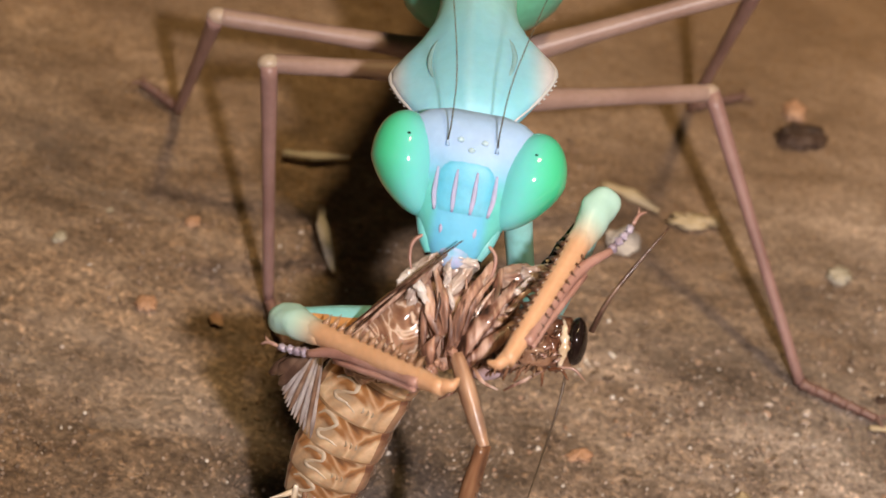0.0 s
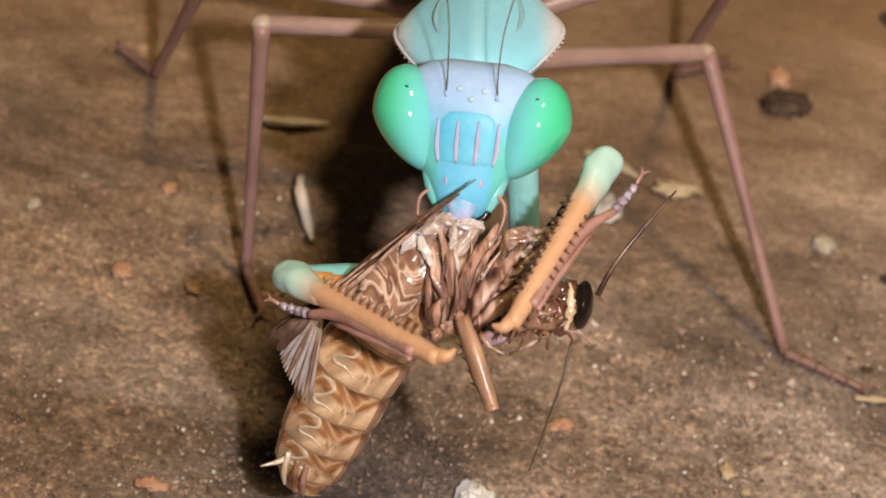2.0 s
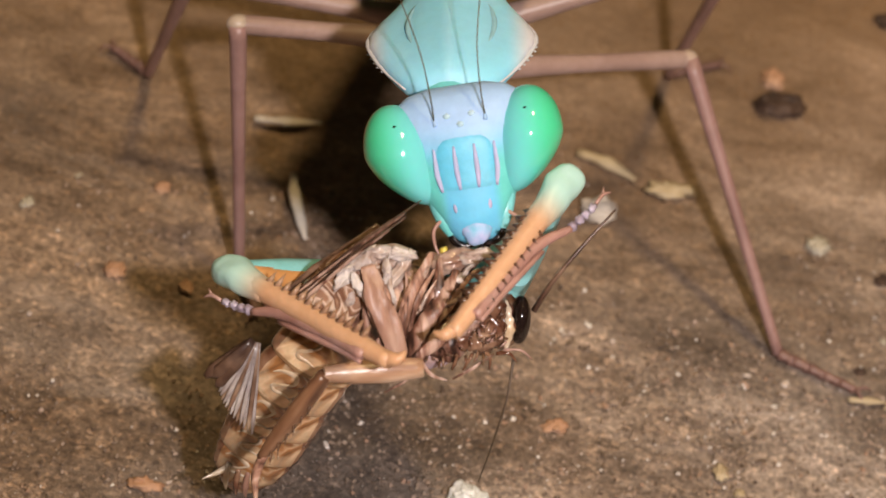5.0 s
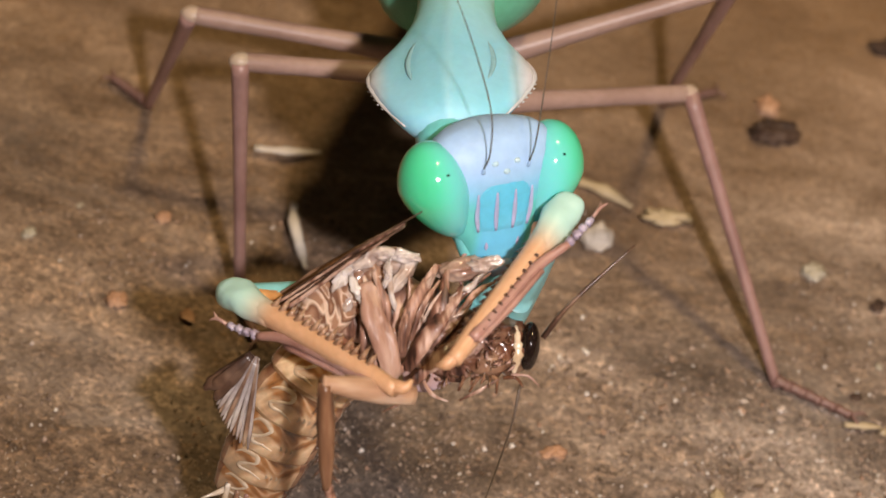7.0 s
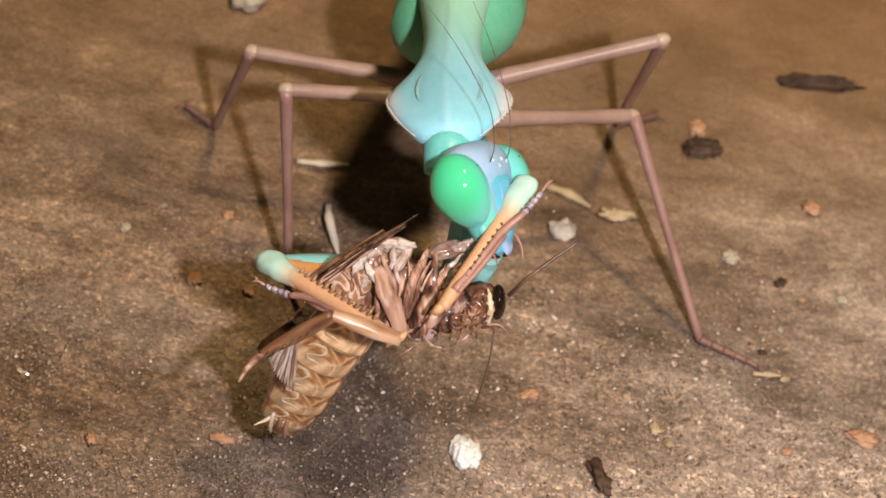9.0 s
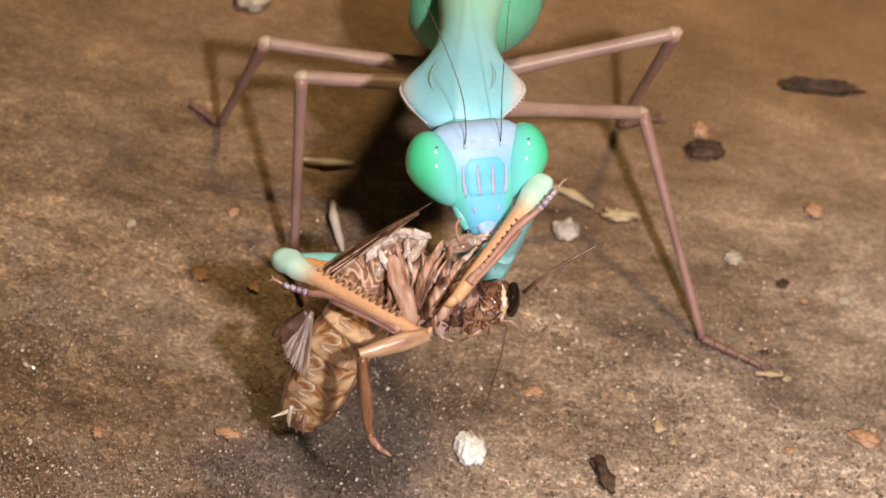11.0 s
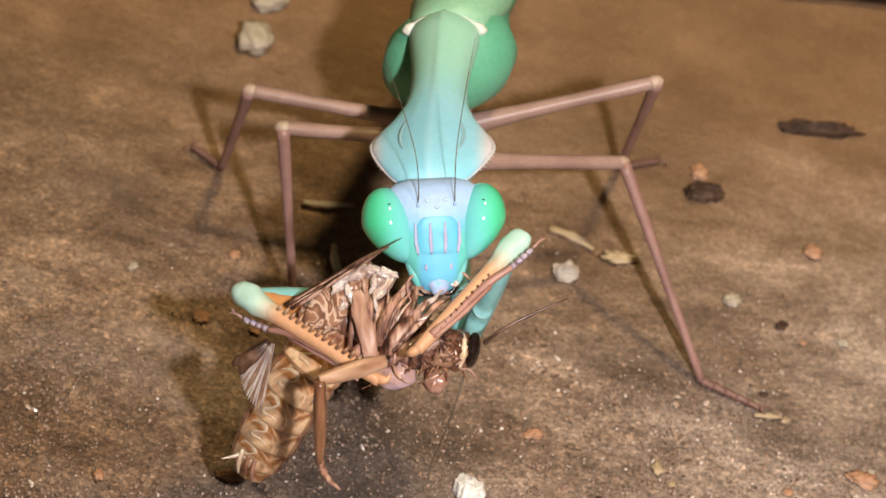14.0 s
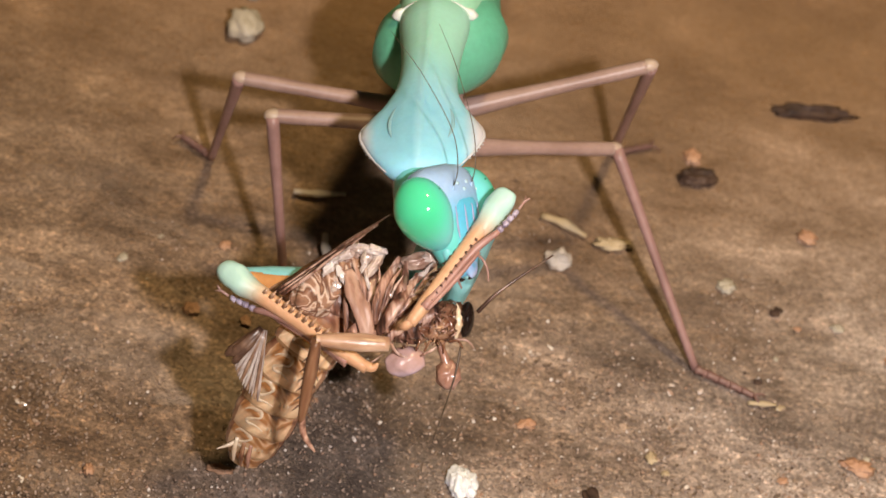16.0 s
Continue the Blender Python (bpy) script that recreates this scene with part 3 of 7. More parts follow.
NECK, COLLAR = Vector((0.03, -0.05, 2.15)), Vector((-0.085, 1.43, 1.80))
AXIS = (COLLAR - NECK).normalized()
SIDE = Vector((0.978, 0.144, 0.151))
SIDE = (SIDE - AXIS * SIDE.dot(AXIS)).normalized()
BACK = AXIS.cross(SIDE).normalized()
if BACK.z < 0:
    BACK = -BACK
LONG = (COLLAR - NECK).length


def build_pronotum():
    """A shield that swells at the shoulders and narrows to a waist, with a keel and turned-out rims."""
    prof = [(-0.03, 0.10, 0.06), (0.0, 0.165, 0.09), (0.05, 0.22, 0.11), (0.11, 0.27, 0.125), (0.18, 0.312, 0.13), (0.23, 0.318, 0.135), (0.29, 0.288, 0.14), (0.37, 0.225, 0.145),
            (0.46, 0.175, 0.15), (0.56, 0.155, 0.15), (0.68, 0.152, 0.15), (0.80, 0.165, 0.155), (0.92, 0.185, 0.16), (1.0, 0.195, 0.165), (1.04, 0.17, 0.14)]
    n = 40
    rows = []
    for s, w, h in prof:
        c = NECK + AXIS * (LONG * s)
        row = []
        for k in range(n):
            a = 2 * math.pi * k / n
            x, y = math.cos(a), math.sin(a)
            rim = max(0.0, abs(x) - 0.75) / 0.25
            # flat flared rim over the shoulders, rounded top, deep keel below
            flare = max(0.0, (w - 0.16) / 0.16)
            yy = y * h * (1.0 if y > 0 else 0.9) * (1 - 0.45 * flare * (abs(x) ** 2)) + 0.02 * flare * rim
            if y > 0:
                yy += 0.012 * math.exp(-(x / 0.09) ** 2) - 0.010 * math.exp(-((abs(x) - 0.55) / 0.12) ** 2) * flare
            row.append(rel(c + SIDE * (x * w) + BACK * yy))
        rows.append(row)
    bm = fresh()
    rings(bm, rows)
    ob = part("pronotum", bm, SHIELD, mantis, "pale turquoise shield with a fine keel", rel(NECK))
    # a shallow groove on each shoulder
    for sg in (-1, 1):
        bm = fresh()
        tube(bm, [rel(NECK + AXIS * (LONG * u) + SIDE * (sg * x) + BACK * h) for u, x, h in ((0.10, 0.125, 0.090), (0.15, 0.152, 0.092), (0.21, 0.162, 0.095), (0.27, 0.150, 0.101), (0.31, 0.130, 0.108))], [0.002, 0.010, 0.013, 0.010, 0.002], 7, 0.35, BACK, 4)
        part("groove", bm, GROOVE, ob, "shallow darker groove").location = -rel(NECK) * CM
    # pinkish rims
    for sg in (-1, 1):
        bm = fresh()
        pts, rad = [], []
        for s, w, h in prof[1:9]:
            pts.append(rel(NECK + AXIS * (LONG * s) + SIDE * (sg * (w - 0.004)) + BACK * (0.02 * max(0.0, (w - 0.16) / 0.16))))
            rad.append(0.012 if 0.1 < s < 0.35 else 0.008)
        tube(bm, pts, rad, 8, 0.55, BACK, 3)
        for i in range(14):
            u = 0.09 + 0.022 * i
            j = max(k for k in range(len(prof)) if prof[k][0] <= u)
            f = (u - prof[j][0]) / (prof[j + 1][0] - prof[j][0])
            w = prof[j][1] + f * (prof[j + 1][1] - prof[j][1])
            p = NECK + AXIS * (LONG * u) + SIDE * (sg * w)
            cone(bm, rel(p), rel(p + SIDE * (sg * 0.013)), 0.007, 4)
        part("rim", bm, FLANGE, ob, "pinkish toothed rim", (0, 0, 0)).location = -rel(NECK) * CM
    return ob


pronotum = build_pronotum()


def build_rear():
    """Middle body, the pale wing bases, two bulging sides and the long abdomen behind."""
    back = Vector((0.10, 0.95, -0.28)).normalized()
    bm = fresh()
    tube(bm, [rel(COLLAR - AXIS * 0.15 + Vector((0, 0, -0.12))), rel(COLLAR + Vector((0, 0.12, -0.20))), rel(COLLAR + back * 0.6 + Vector((0, 0, -0.28)))], [0.15, 0.20, 0.24], 18, 1.0, (0, 0, 1))
    part("midbody", bm, MINT, mantis)
    # collar: a white raised line over the back
    bm = fresh()
    pts = []
    for i in range(13):
        a = radians(14 + 152 * i / 12)
        pts.append(rel(COLLAR + AXIS * 0.02 + SIDE * (0.212 * math.cos(a)) + BACK * (0.15 * math.sin(a) - 0.01)))
    tube(bm, pts, [0.036, 0.032] + [0.008] * 9 + [0.032, 0.036], 10, 0.8, AXIS, 3)
    part("collar", bm, BONE, mantis, "white raised line")
    # abdomen with a swelling front
    rows, n = [], 32
    c0 = Vector((-0.052, 1.225, 1.595))
    across, over = Vector((0.925, 0.12, 0.36)), Vector((-0.36, 0.1, 0.925))
    for s, w, h in ((0, 0.05, 0.05), (0.03, 0.20, 0.19), (0.10, 0.315, 0.30), (0.20, 0.40, 0.385), (0.34, 0.415, 0.40), (0.50, 0.33, 0.34), (0.75, 0.24, 0.26), (1.5, 0.21, 0.22), (2.3, 0.19, 0.18), (3.0, 0.16, 0.14), (3.4, 0.05, 0.05)):
        c = c0 + Vector((-0.02 + 0.13 * min(s, 1.2), 0.985, -0.05)) * s
        rows.append([rel(c + across * (math.cos(2 * math.pi * k / n) * w * 0.90) + over * (math.sin(2 * math.pi * k / n) * h * 0.77)) for k in range(n)])
    bm = fresh()
    rings(bm, rows)
    part("abdomen", bm, MINT, mantis, "broad mint green abdomen under the wings")
    # folded wing bases, a pale green dome behind the collar
    bm = fresh()
    rows = []
    for s, w, h in ((0.0, 0.19, 0.12), (0.06, 0.215, 0.17), (0.18, 0.24, 0.20), (0.4, 0.28, 0.22), (0.9, 0.23, 0.22), (1.6, 0.19, 0.19), (2.4, 0.16, 0.14), (3.1, 0.10, 0.06)):
        c = COLLAR + AXIS * 0.02 + back * s + Vector((0, 0, 0.015))
        rows.append([rel(c + SIDE * (math.cos(2 * math.pi * k / n) * w) + Vector((0, 0.25, 0.95)) * (math.sin(2 * math.pi * k / n) * h * (1 if k < n / 2 else 0.6))) for k in range(n)])
    rings(bm, rows)
    part("folded_wing", bm, SPRING, mantis, "pale green folded wing bases")


build_rear()

# head frame at rest: across, up the face, out of the face
HX, HY, HZ = Vector((0.978, 0.144, 0.151)), Vector((-0.209, 0.676, 0.707)), Vector((0.0, -0.723, 0.691))
VIEW = Matrix((HX, HY, HZ)).transposed()
HEAD_AT = Vector((0.07, -0.30, 2.08))


FACE_ROWS = ((-0.375, 0.055, 0.040, 0.03), (-0.36, 0.082, 0.062, 0.05), (-0.32, 0.114, 0.084, 0.07), (-0.27, 0.142, 0.100, 0.09), (-0.20, 0.180, 0.110, 0.11), (-0.12, 0.224, 0.122, 0.13), (-0.03, 0.258, 0.134, 0.15),
             (0.06, 0.274, 0.140, 0.16), (0.13, 0.270, 0.132, 0.16), (0.185, 0.246, 0.106, 0.15), (0.22, 0.195, 0.066, 0.13), (0.240, 0.11, 0.01, 0.09))


def face_z(x, y):
    """How far the face stands out at a place."""
    for (y0, w0, f0, _), (y1, w1, f1, _) in zip(FACE_ROWS, FACE_ROWS[1:]):
        if y0 <= y <= y1:
            u = (y - y0) / (y1 - y0)
            w, f = w0 + (w1 - w0) * u, f0 + (f1 - f0) * u
            return f * max(0.0, 1 - (abs(x) / w) ** 2.2) ** 0.5
    return 0.0


def build_head():
    """A triangular face between two great eyes; x across, y to the crown, z out of the face."""
    bm = fresh()
    n = 36
    rows = []
    for y, w, zf, zb in FACE_ROWS:
        row = []
        for k in range(n):
            a = 2 * math.pi * k / n
            c, q = math.cos(a), math.sin(a)
            x = math.copysign(abs(c) ** 0.91, c) * w
            row.append((x, y, zf * q if q > 0 else zb * q))
        rows.append(row)
    rings(bm, rows)
    head = part("head", bm, FACE, mantis, "triangular pale blue and lilac face")
    for sg in (-1, 1):
        # a tear-shaped eye, broad above and drawn inwards below
        bm = fresh()
        rows = []
        for i in range(25):
            th = math.pi * (0.015 + 0.97 * i / 24)
            row = []
            for k in range(36):
                ph = 2 * math.pi * k / 36
                dx, dz, dy = math.sin(th) * math.cos(ph), math.sin(th) * math.sin(ph), math.cos(th)
                low = max(0.0, -dy)
                x = sg * (0.252 - 0.066 * low ** 1.6 + 0.016 * dy) + dx * 0.140 * (1 - 0.20 * low)
                row.append((x, 0.004 + dy * (0.198 if dy > 0 else 0.212), 0.002 + dz * 0.158 * (1 - 0.10 * low)))
            rows.append(row)
        rings(bm, rows)
        eye = part("compound_eye", bm, EYE, head, "large glossy green eye")
        bm = fresh()
        blob(bm, (sg * 0.255, 0.108, 0.134), (0.0085, 0.0055, 0.004), None, 10, 6)
        part("eye_spot", bm, PUPIL, eye, "tiny black spot")
        # feeler
        bm = fresh()
        tube(bm, [(sg * 0.098, 0.088, face_z(0.098, 0.088) - 0.004), (sg * 0.100, 0.11, face_z(0.1, 0.11) + 0.010)], [0.010, 0.005], 8, 1.0, (1, 0, 0), 3)
        part("feeler_base", bm, FACE, head)
        bm = fresh()
        b = face_z(0.1, 0.11)
        tube(bm, [(sg * 0.100, 0.10, b + 0.004), (sg * 0.098, 0.20, b + 0.06), (sg * 0.115, 0.40, b + 0.09), (sg * 0.19, 0.72, b + 0.04), (sg * 0.265, 0.98, b - 0.04)], [0.0036, 0.0032, 0.0028, 0.0022, 0.0010], 6, 1.0, (1, 0, 0), 5)
        part("feeler", bm, HAIR, head, "thin dark feeler")
        # jaw: a black hooked blade below the cheek
        bm = fresh()
        tube(bm, [(sg * 0.095, -0.315, 0.000), (sg * 0.094, -0.352, 0.006), (sg * 0.066, -0.382, 0.012), (sg * 0.02, -0.390, 0.016)], [0.016, 0.020, 0.015, 0.004], 10)
        part("jaw", bm, JAW, head, "black jaw")
        # cheek: a turquoise column from under the eye to the jaw
        bm = fresh()
        tube(bm, [(sg * 0.146, -0.130, 0.020), (sg * 0.136, -0.215, 0.020), (sg * 0.116, -0.285, 0.020), (sg * 0.098, -0.338, 0.018)], [0.028, 0.034, 0.032, 0.018], 14)
        part("cheek", bm, CHEEK, head, "turquoise cheek")
        # palp, in two joints
        bm = fresh()
        tube(bm, [(sg * 0.125, -0.27, 0.04), (sg * 0.165, -0.31, 0.05), (sg * 0.168, -0.37, 0.06), (sg * 0.150, -0.43, 0.06)], [0.008, 0.008, 0.007, 0.004], 7)
        part("palp", bm, ROSE, head, "slender pinkish palp")
    # low shield plate on the face, arched above, with four pink ribs
    bm = fresh()
    grid, nx, ny = [], 14, 12
    for j in range(ny + 1):
        v = j / ny
        y = -0.185 + 0.232 * v
        w = 0.106 + 0.018 * math.sin(v * math.pi * 0.6) if v < 0.72 else 0.121 * max(0.05, 1 - ((v - 0.72) / 0.285) ** 2) ** 0.5
        row = []
        for i in range(nx + 1):
            u = 2 * i / nx - 1
            edge = min(1.0, (1 - abs(u)) * 5) * min(1.0, v * 8, (1 - v) * 8)
            x = u * w
            row.append(bm.verts.new((x, y, face_z(x, y) - 0.004 + 0.0065 * edge ** 0.8)))
        grid.append(row)
    for a, b in zip(grid, grid[1:]):
        for i in range(nx):
            bm.faces.new((a[i], a[i + 1], b[i + 1], b[i]))
    plate = part("face_plate", bm, PLATE, head, "blue shield plate with pink ribs")
    for x in (-0.118, -0.040, 0.040, 0.118):
        bm = fresh()
        pts = []
        for i in range(6):
            y = 0.0 - 0.034 * i
            xx = x * (1.0 - 0.10 * max(0, i - 3) / 2)
            pts.append((xx, y, face_z(xx, y) + 0.0030))
        tube(bm, pts, [0.004, 0.0070, 0.0095, 0.0100, 0.0090, 0.005], 8, 0.22, (0, 0, 1), 2)
        part("rib", bm, PINK, plate, "raised pink rib")
    # clypeus, upper lip with a notch, and pinkish patches beside its middle
    bm = fresh()
    blob(bm, (0, -0.232, 0.070), (0.104, 0.046, 0.034), None, 20, 12)
    part("clypeus", bm, FACE, head)
    bm = fresh()
    blob(bm, (0, -0.292, 0.058), (0.066, 0.100, 0.032), None, 24, 14, 1, 0.12, 3)
    part("upper_lip", bm, LIP, head, "lilac upper lip")
    for sg in (-1, 1):
        bm = fresh()
        tube(bm, [(sg * 0.066, -0.210, 0.098), (sg * 0.064, -0.240, 0.095), (sg * 0.060, -0.268, 0.087)], [0.006, 0.012, 0.006], 8, 0.25, (0, 0, 1), 3)
        part("lip_patch", bm, PINK, head, "pinkish patch above the lip")
    for x, y in ((-0.048, 0.118), (0.048, 0.118), (0.0, 0.082)):
        bm = fresh()
        blob(bm, (x, y, face_z(x, y) - 0.002), (0.015, 0.012, 0.010), None, 12, 8)
        part("ocellus", bm, PEARL, head, "pearly simple eye")
    head.rotation_mode = "QUATERNION"
    head.matrix_basis = Matrix.Translation(rel(HEAD_AT) * CM) @ VIEW.to_4x4()
    head.scale = (0.94, 0.94, 0.94)
    return head


head = build_head()
bm = fresh()
tube(bm, [rel(NECK + AXIS * 0.30 - BACK * 0.07), rel(NECK - BACK * 0.06), rel(HEAD_AT - HZ * 0.12 + HY * 0.04)], [0.12, 0.13, 0.12], 16)
part("neck", bm, CHEEK, mantis, "turquoise neck")


def limb(name, a, b, radii, mat, parent, label="", per=4, bow=(0, 0, 0), n=12):
    """A limb from a to b; its origin lies at a, so that it swings there."""
    a, b = Vector(a), Vector(b)
    L = (b - a).length
    q = Vector((0, 0, 1)).rotation_difference((b - a).normalized())
    pts = [(0, 0, 0)] + [tuple(Vector((0, 0, L * i / (len(radii) - 1))) + q.inverted() @ Vector(bow) * math.sin(math.pi * i / (len(radii) - 1))) for i in range(1, len(radii))]
    bm = fresh()
    tube(bm, pts, radii, n, 1.0, (1, 0, 0), per)
    ob = part(name, bm, mat, parent, label)
    ob.rotation_mode = "QUATERNION"
    ob.matrix_basis = Matrix.Translation(rel(a) * CM) @ q.to_matrix().to_4x4()
    ob["reach"] = L * CM
    return ob


# walking legs: hip, knee, foot, and the way the foot points
LEGS = {
    "mid_right": ((0.097, 1.104, 1.220), (1.001, 1.637, 1.020), (1.62, 0.96, 0.03), (0.30, -0.10)),
    "mid_left": ((-0.108, 1.217, 1.220), (-0.859, 0.98, 1.30), (-0.74, 0.80, 0.03), (0.10, -0.20)),
    "hind_right": ((0.068, 1.439, 1.160), (1.08, 1.79, 1.50), (0.95, 2.60, 0.03), (0.20, 0.12)),
    "hind_left": ((-0.087, 1.410, 1.160), (-1.153, 1.349, 1.150), (-1.38, 1.88, 0.03), (-0.17, 0.10)),
}
leg_parts = {}
for key, (hip, knee, foot, toe) in LEGS.items():
    pair = "middle" if "mid" in key else "hind"
    fem = limb(pair + "_femur", hip, knee, [0.062, 0.055, 0.046, 0.041, 0.040, 0.043, 0.040], THIGH, mantis, "pinkish brown thigh")
    bm = fresh()
    L = fem["reach"] / CM
    blob(bm, (0, 0, L - 0.012), (0.042, 0.042, 0.056), None, 14, 10)
    part("knee", bm, LIMBPALE, fem, "pale knee joint")
    tib = limb(pair + "_tibia", knee, foot, [0.038, 0.034, 0.029, 0.027, 0.026, 0.024], LIMB, mantis, "slender pinkish brown shin")
    # foot of five joints and two claws, flat on the floor, a part of its own
    bm = fresh()
    f, d = rel(foot), Vector((toe[0], toe[1], 0))
    for i in range(5):
        p, q = f + d * (i * 0.23) + Vector((0, 0, 0.004)), f + d * (i * 0.23 + 0.22) + Vector((0, 0, -0.002))
        tube(bm, [p, (p + q) / 2, q], [0.030 - 0.002 * i, 0.022 - 0.001 * i, 0.028 - 0.002 * i], 8, 1.0, (0, 0, 1), 2)
    e = f + d * 1.14
    for sg in (-1, 1):
        w = d.cross(Vector((0, 0, 1))).normalized() * sg
        tube(bm, [e, e + d * 0.12 + w * 0.03 + Vector((0, 0, 0.01)), e + d * 0.2 + w * 0.05 + Vector((0, 0, -0.02))], [0.010, 0.007, 0.002], 6, 1.0, (0, 0, 1), 2)
    part(pair + "_foot", bm, LIMBDARK, mantis, "jointed reddish foot", f)
    leg_parts[key] = (fem, tib)

for key, (hip, knee, foot, toe) in LEGS.items():
    sg, far = (1 if "right" in key else -1), (0.12 if "hind" in key else 0.0)
    bm = fresh()
    root = Vector((sg * 0.10 - 0.09, 1.50 + 1.8 * far, 1.50 - far))
    tube(bm, [rel(root), rel(root.lerp(Vector(hip), 0.5) + Vector((sg * 0.02, 0, 0))), rel(hip)], [0.075, 0.070, 0.055], 12)
    part("hip_joint", bm, THIGH, mantis)

# catching arms: shoulder, hinge, elbow, tip
ARMS = {
    "left": ((0.20, 0.14, 1.92), (0.15, -0.01, 1.20), (-0.719, -0.645, 1.705), (0.006, -1.038, 1.695)),
    "right": ((0.18, 0.14, 1.98), (0.36, -0.07, 1.08), (0.510, -0.287, 2.151), (0.153, -0.880, 1.813)),
}


def build_arm(key):
    shoulder, hinge, elbow, tip = [Vector(p) for p in ARMS[key]]
    coxa = limb("arm_coxa", shoulder, hinge, [0.055, 0.060, 0.055, 0.045], ARMBLUE, mantis, "turquoise upper arm")
    k = 1.0 if key == "left" else 0.72
    fem = limb("arm_femur", elbow, hinge, [0.045 * k, 0.070 * k, 0.082 * k, 0.085 * k, 0.080 * k, 0.060 * k], ARMBLUE, mantis, "turquoise arm with an orange inner face")
    L = (hinge - elbow).length
    loc = fem.matrix_basis.to_3x3().inverted()
    face = loc @ (HZ - HY * (0.55 if key == "left" else 0.0))
    face = Vector((face.x, face.y, 0)).normalized()
    bm = fresh()
    tube(bm, [face * 0.016 + Vector((0, 0, 0.06)), face * 0.028 + Vector((0, 0, L * 0.3)), face * 0.030 + Vector((0, 0, L * 0.7)), face * 0.02 + Vector((0, 0, L * 0.95))], [0.050 * k, 0.068 * k, 0.070 * k, 0.05 * k], 14)
    part("inner_face", bm, ORANGE if key == "left" else ARMBLUE, fem, "orange inner face" if key == "left" else "")
    tib = limb("arm_tibia", elbow, tip, [0.050, 0.047, 0.043, 0.041, 0.040, 0.039, 0.030], ARM, mantis, "orange spiny forearm")
    T = (tip - elbow).length
    bm = fresh()
    tube(bm, [(0.010, 0, -0.082), (0.008, 0, -0.076), (0.006, 0, -0.05), (0, 0, 0.0), (-0.004, 0, 0.05), (0, 0, 0.11), (0, 0, 0.19)], [0.020, 0.042, 0.060, 0.069, 0.068, 0.059, 0.044], 18, 0.85, (1, 0, 0), 3)
    for v in bm.verts:
        v.co += 0.012 * noise.noise_vector(v.co * 13)
    part("elbow", bm, ARM, tib, "pale mint elbow")
    loc = tib.matrix_basis.to_3x3().inverted()
    up = loc @ (HY if key == "left" else (-HX * 0.9 + HY * 0.5))
    up = Vector((up.x, up.y, 0)).normalized()
    out = loc @ HZ
    out = Vector((out.x, out.y, 0)).normalized()
    for i in range(13):
        z = T * (0.22 + 0.050 * i)
        bm = fresh()
        h = (0.050 if i % 2 else 0.038) if key == "left" else (0.040 if i % 2 else 0.030)
        lift = 0.018 if key == "left" else 0.002
        cone(bm, up * 0.024 + out * (0.010 + 0.4 * lift) + Vector((0, 0, z)), up * (0.036 + h) + out * (0.012 + lift) + Vector((0, 0, z + 0.014)), 0.017 if key == "left" else 0.023, 6)
        part("spine", bm, TOOTH if key == "left" else SPINE, tib, "brown saw-like spine")
    tib["roll_over"] = 48.0 * (1 if up.cross(out).z < 0 else -1) if key == "right" else 0.0
    # a row of short dark spines along the other edge
    for i in range(10 if key == "right" else 0):
        z = T * (0.30 + 0.055 * i)
        bm = fresh()
        cone(bm, -up * 0.034 + out * 0.018 + Vector((0, 0, z)), -up * 0.058 + out * 0.022 + Vector((0, 0, z + 0.010)), 0.010, 5)
        part("outer_spine", bm, SPINE, tib)
    # claw at the tip
    bm = fresh()
    tube(bm, [Vector((0, 0, T - 0.05)), Vector((0, 0, T + 0.02)) + up * 0.02, Vector((0, 0, T + 0.035)) + up * 0.06], [0.031, 0.025, 0.006], 8)
    part("claw", bm, ARM, tib, "curved orange claw")
    # folded foot, running back beside the forearm, with lilac toe joints
    bm = fresh()
    dn = -up
    far = 0.090 if key == "left" else 0.118
    end = 0.055 if key == "left" else 0.02
    pts = [dn * 0.03 + out * 0.02 + Vector((0, 0, T - 0.10)), dn * (0.27 * far) + Vector((0, 0, T * 0.66)), dn * (0.48 * far) + Vector((0, 0, T * 0.36)), dn * far + Vector((0, 0, end + 0.12))]
    tube(bm, pts, [0.022, 0.024, 0.022, 0.015], 9, 1.0, out, 5, 0.15, 3)
    tube(bm, [p + dn * 0.026 - out * 0.01 for p in pts[:3]], [0.009, 0.014, 0.010], 7, 1.0, out, 5, 0.2, 4)
    part("arm_foot", bm, ROSE, tib, "thin rosy folded foot")
    for i in range(4):
        p = pts[-1] + Vector((0, 0, -0.036 * (i + 0.4))) + dn * (0.006 * i)
        bm = fresh()
        blob(bm, p, (0.018 - 0.001 * i, 0.018 - 0.001 * i, 0.019), None, 12, 8, 1.0, 0.7, i)
        part("toe_joint", bm, LILAC, tib, "lilac toe joint")
    bm = fresh()
    p = pts[-1] + Vector((0, 0, -0.15)) + dn * 0.02
    tube(bm, [p, p + Vector((0, 0, -0.05)), p + Vector((0, 0, -0.075)) + dn * 0.02], [0.007, 0.008, 0.003], 6, 1.0, out, 2)
    tube(bm, [p + Vector((0, 0, -0.05)), p + Vector((0, 0, -0.08)) - dn * 0.015], [0.007, 0.003], 6, 1.0, out, 2)
    part("toe_claw", bm, ROSE, tib)
    return coxa, fem, tib


arms = {k: build_arm(k) for k in ARMS}

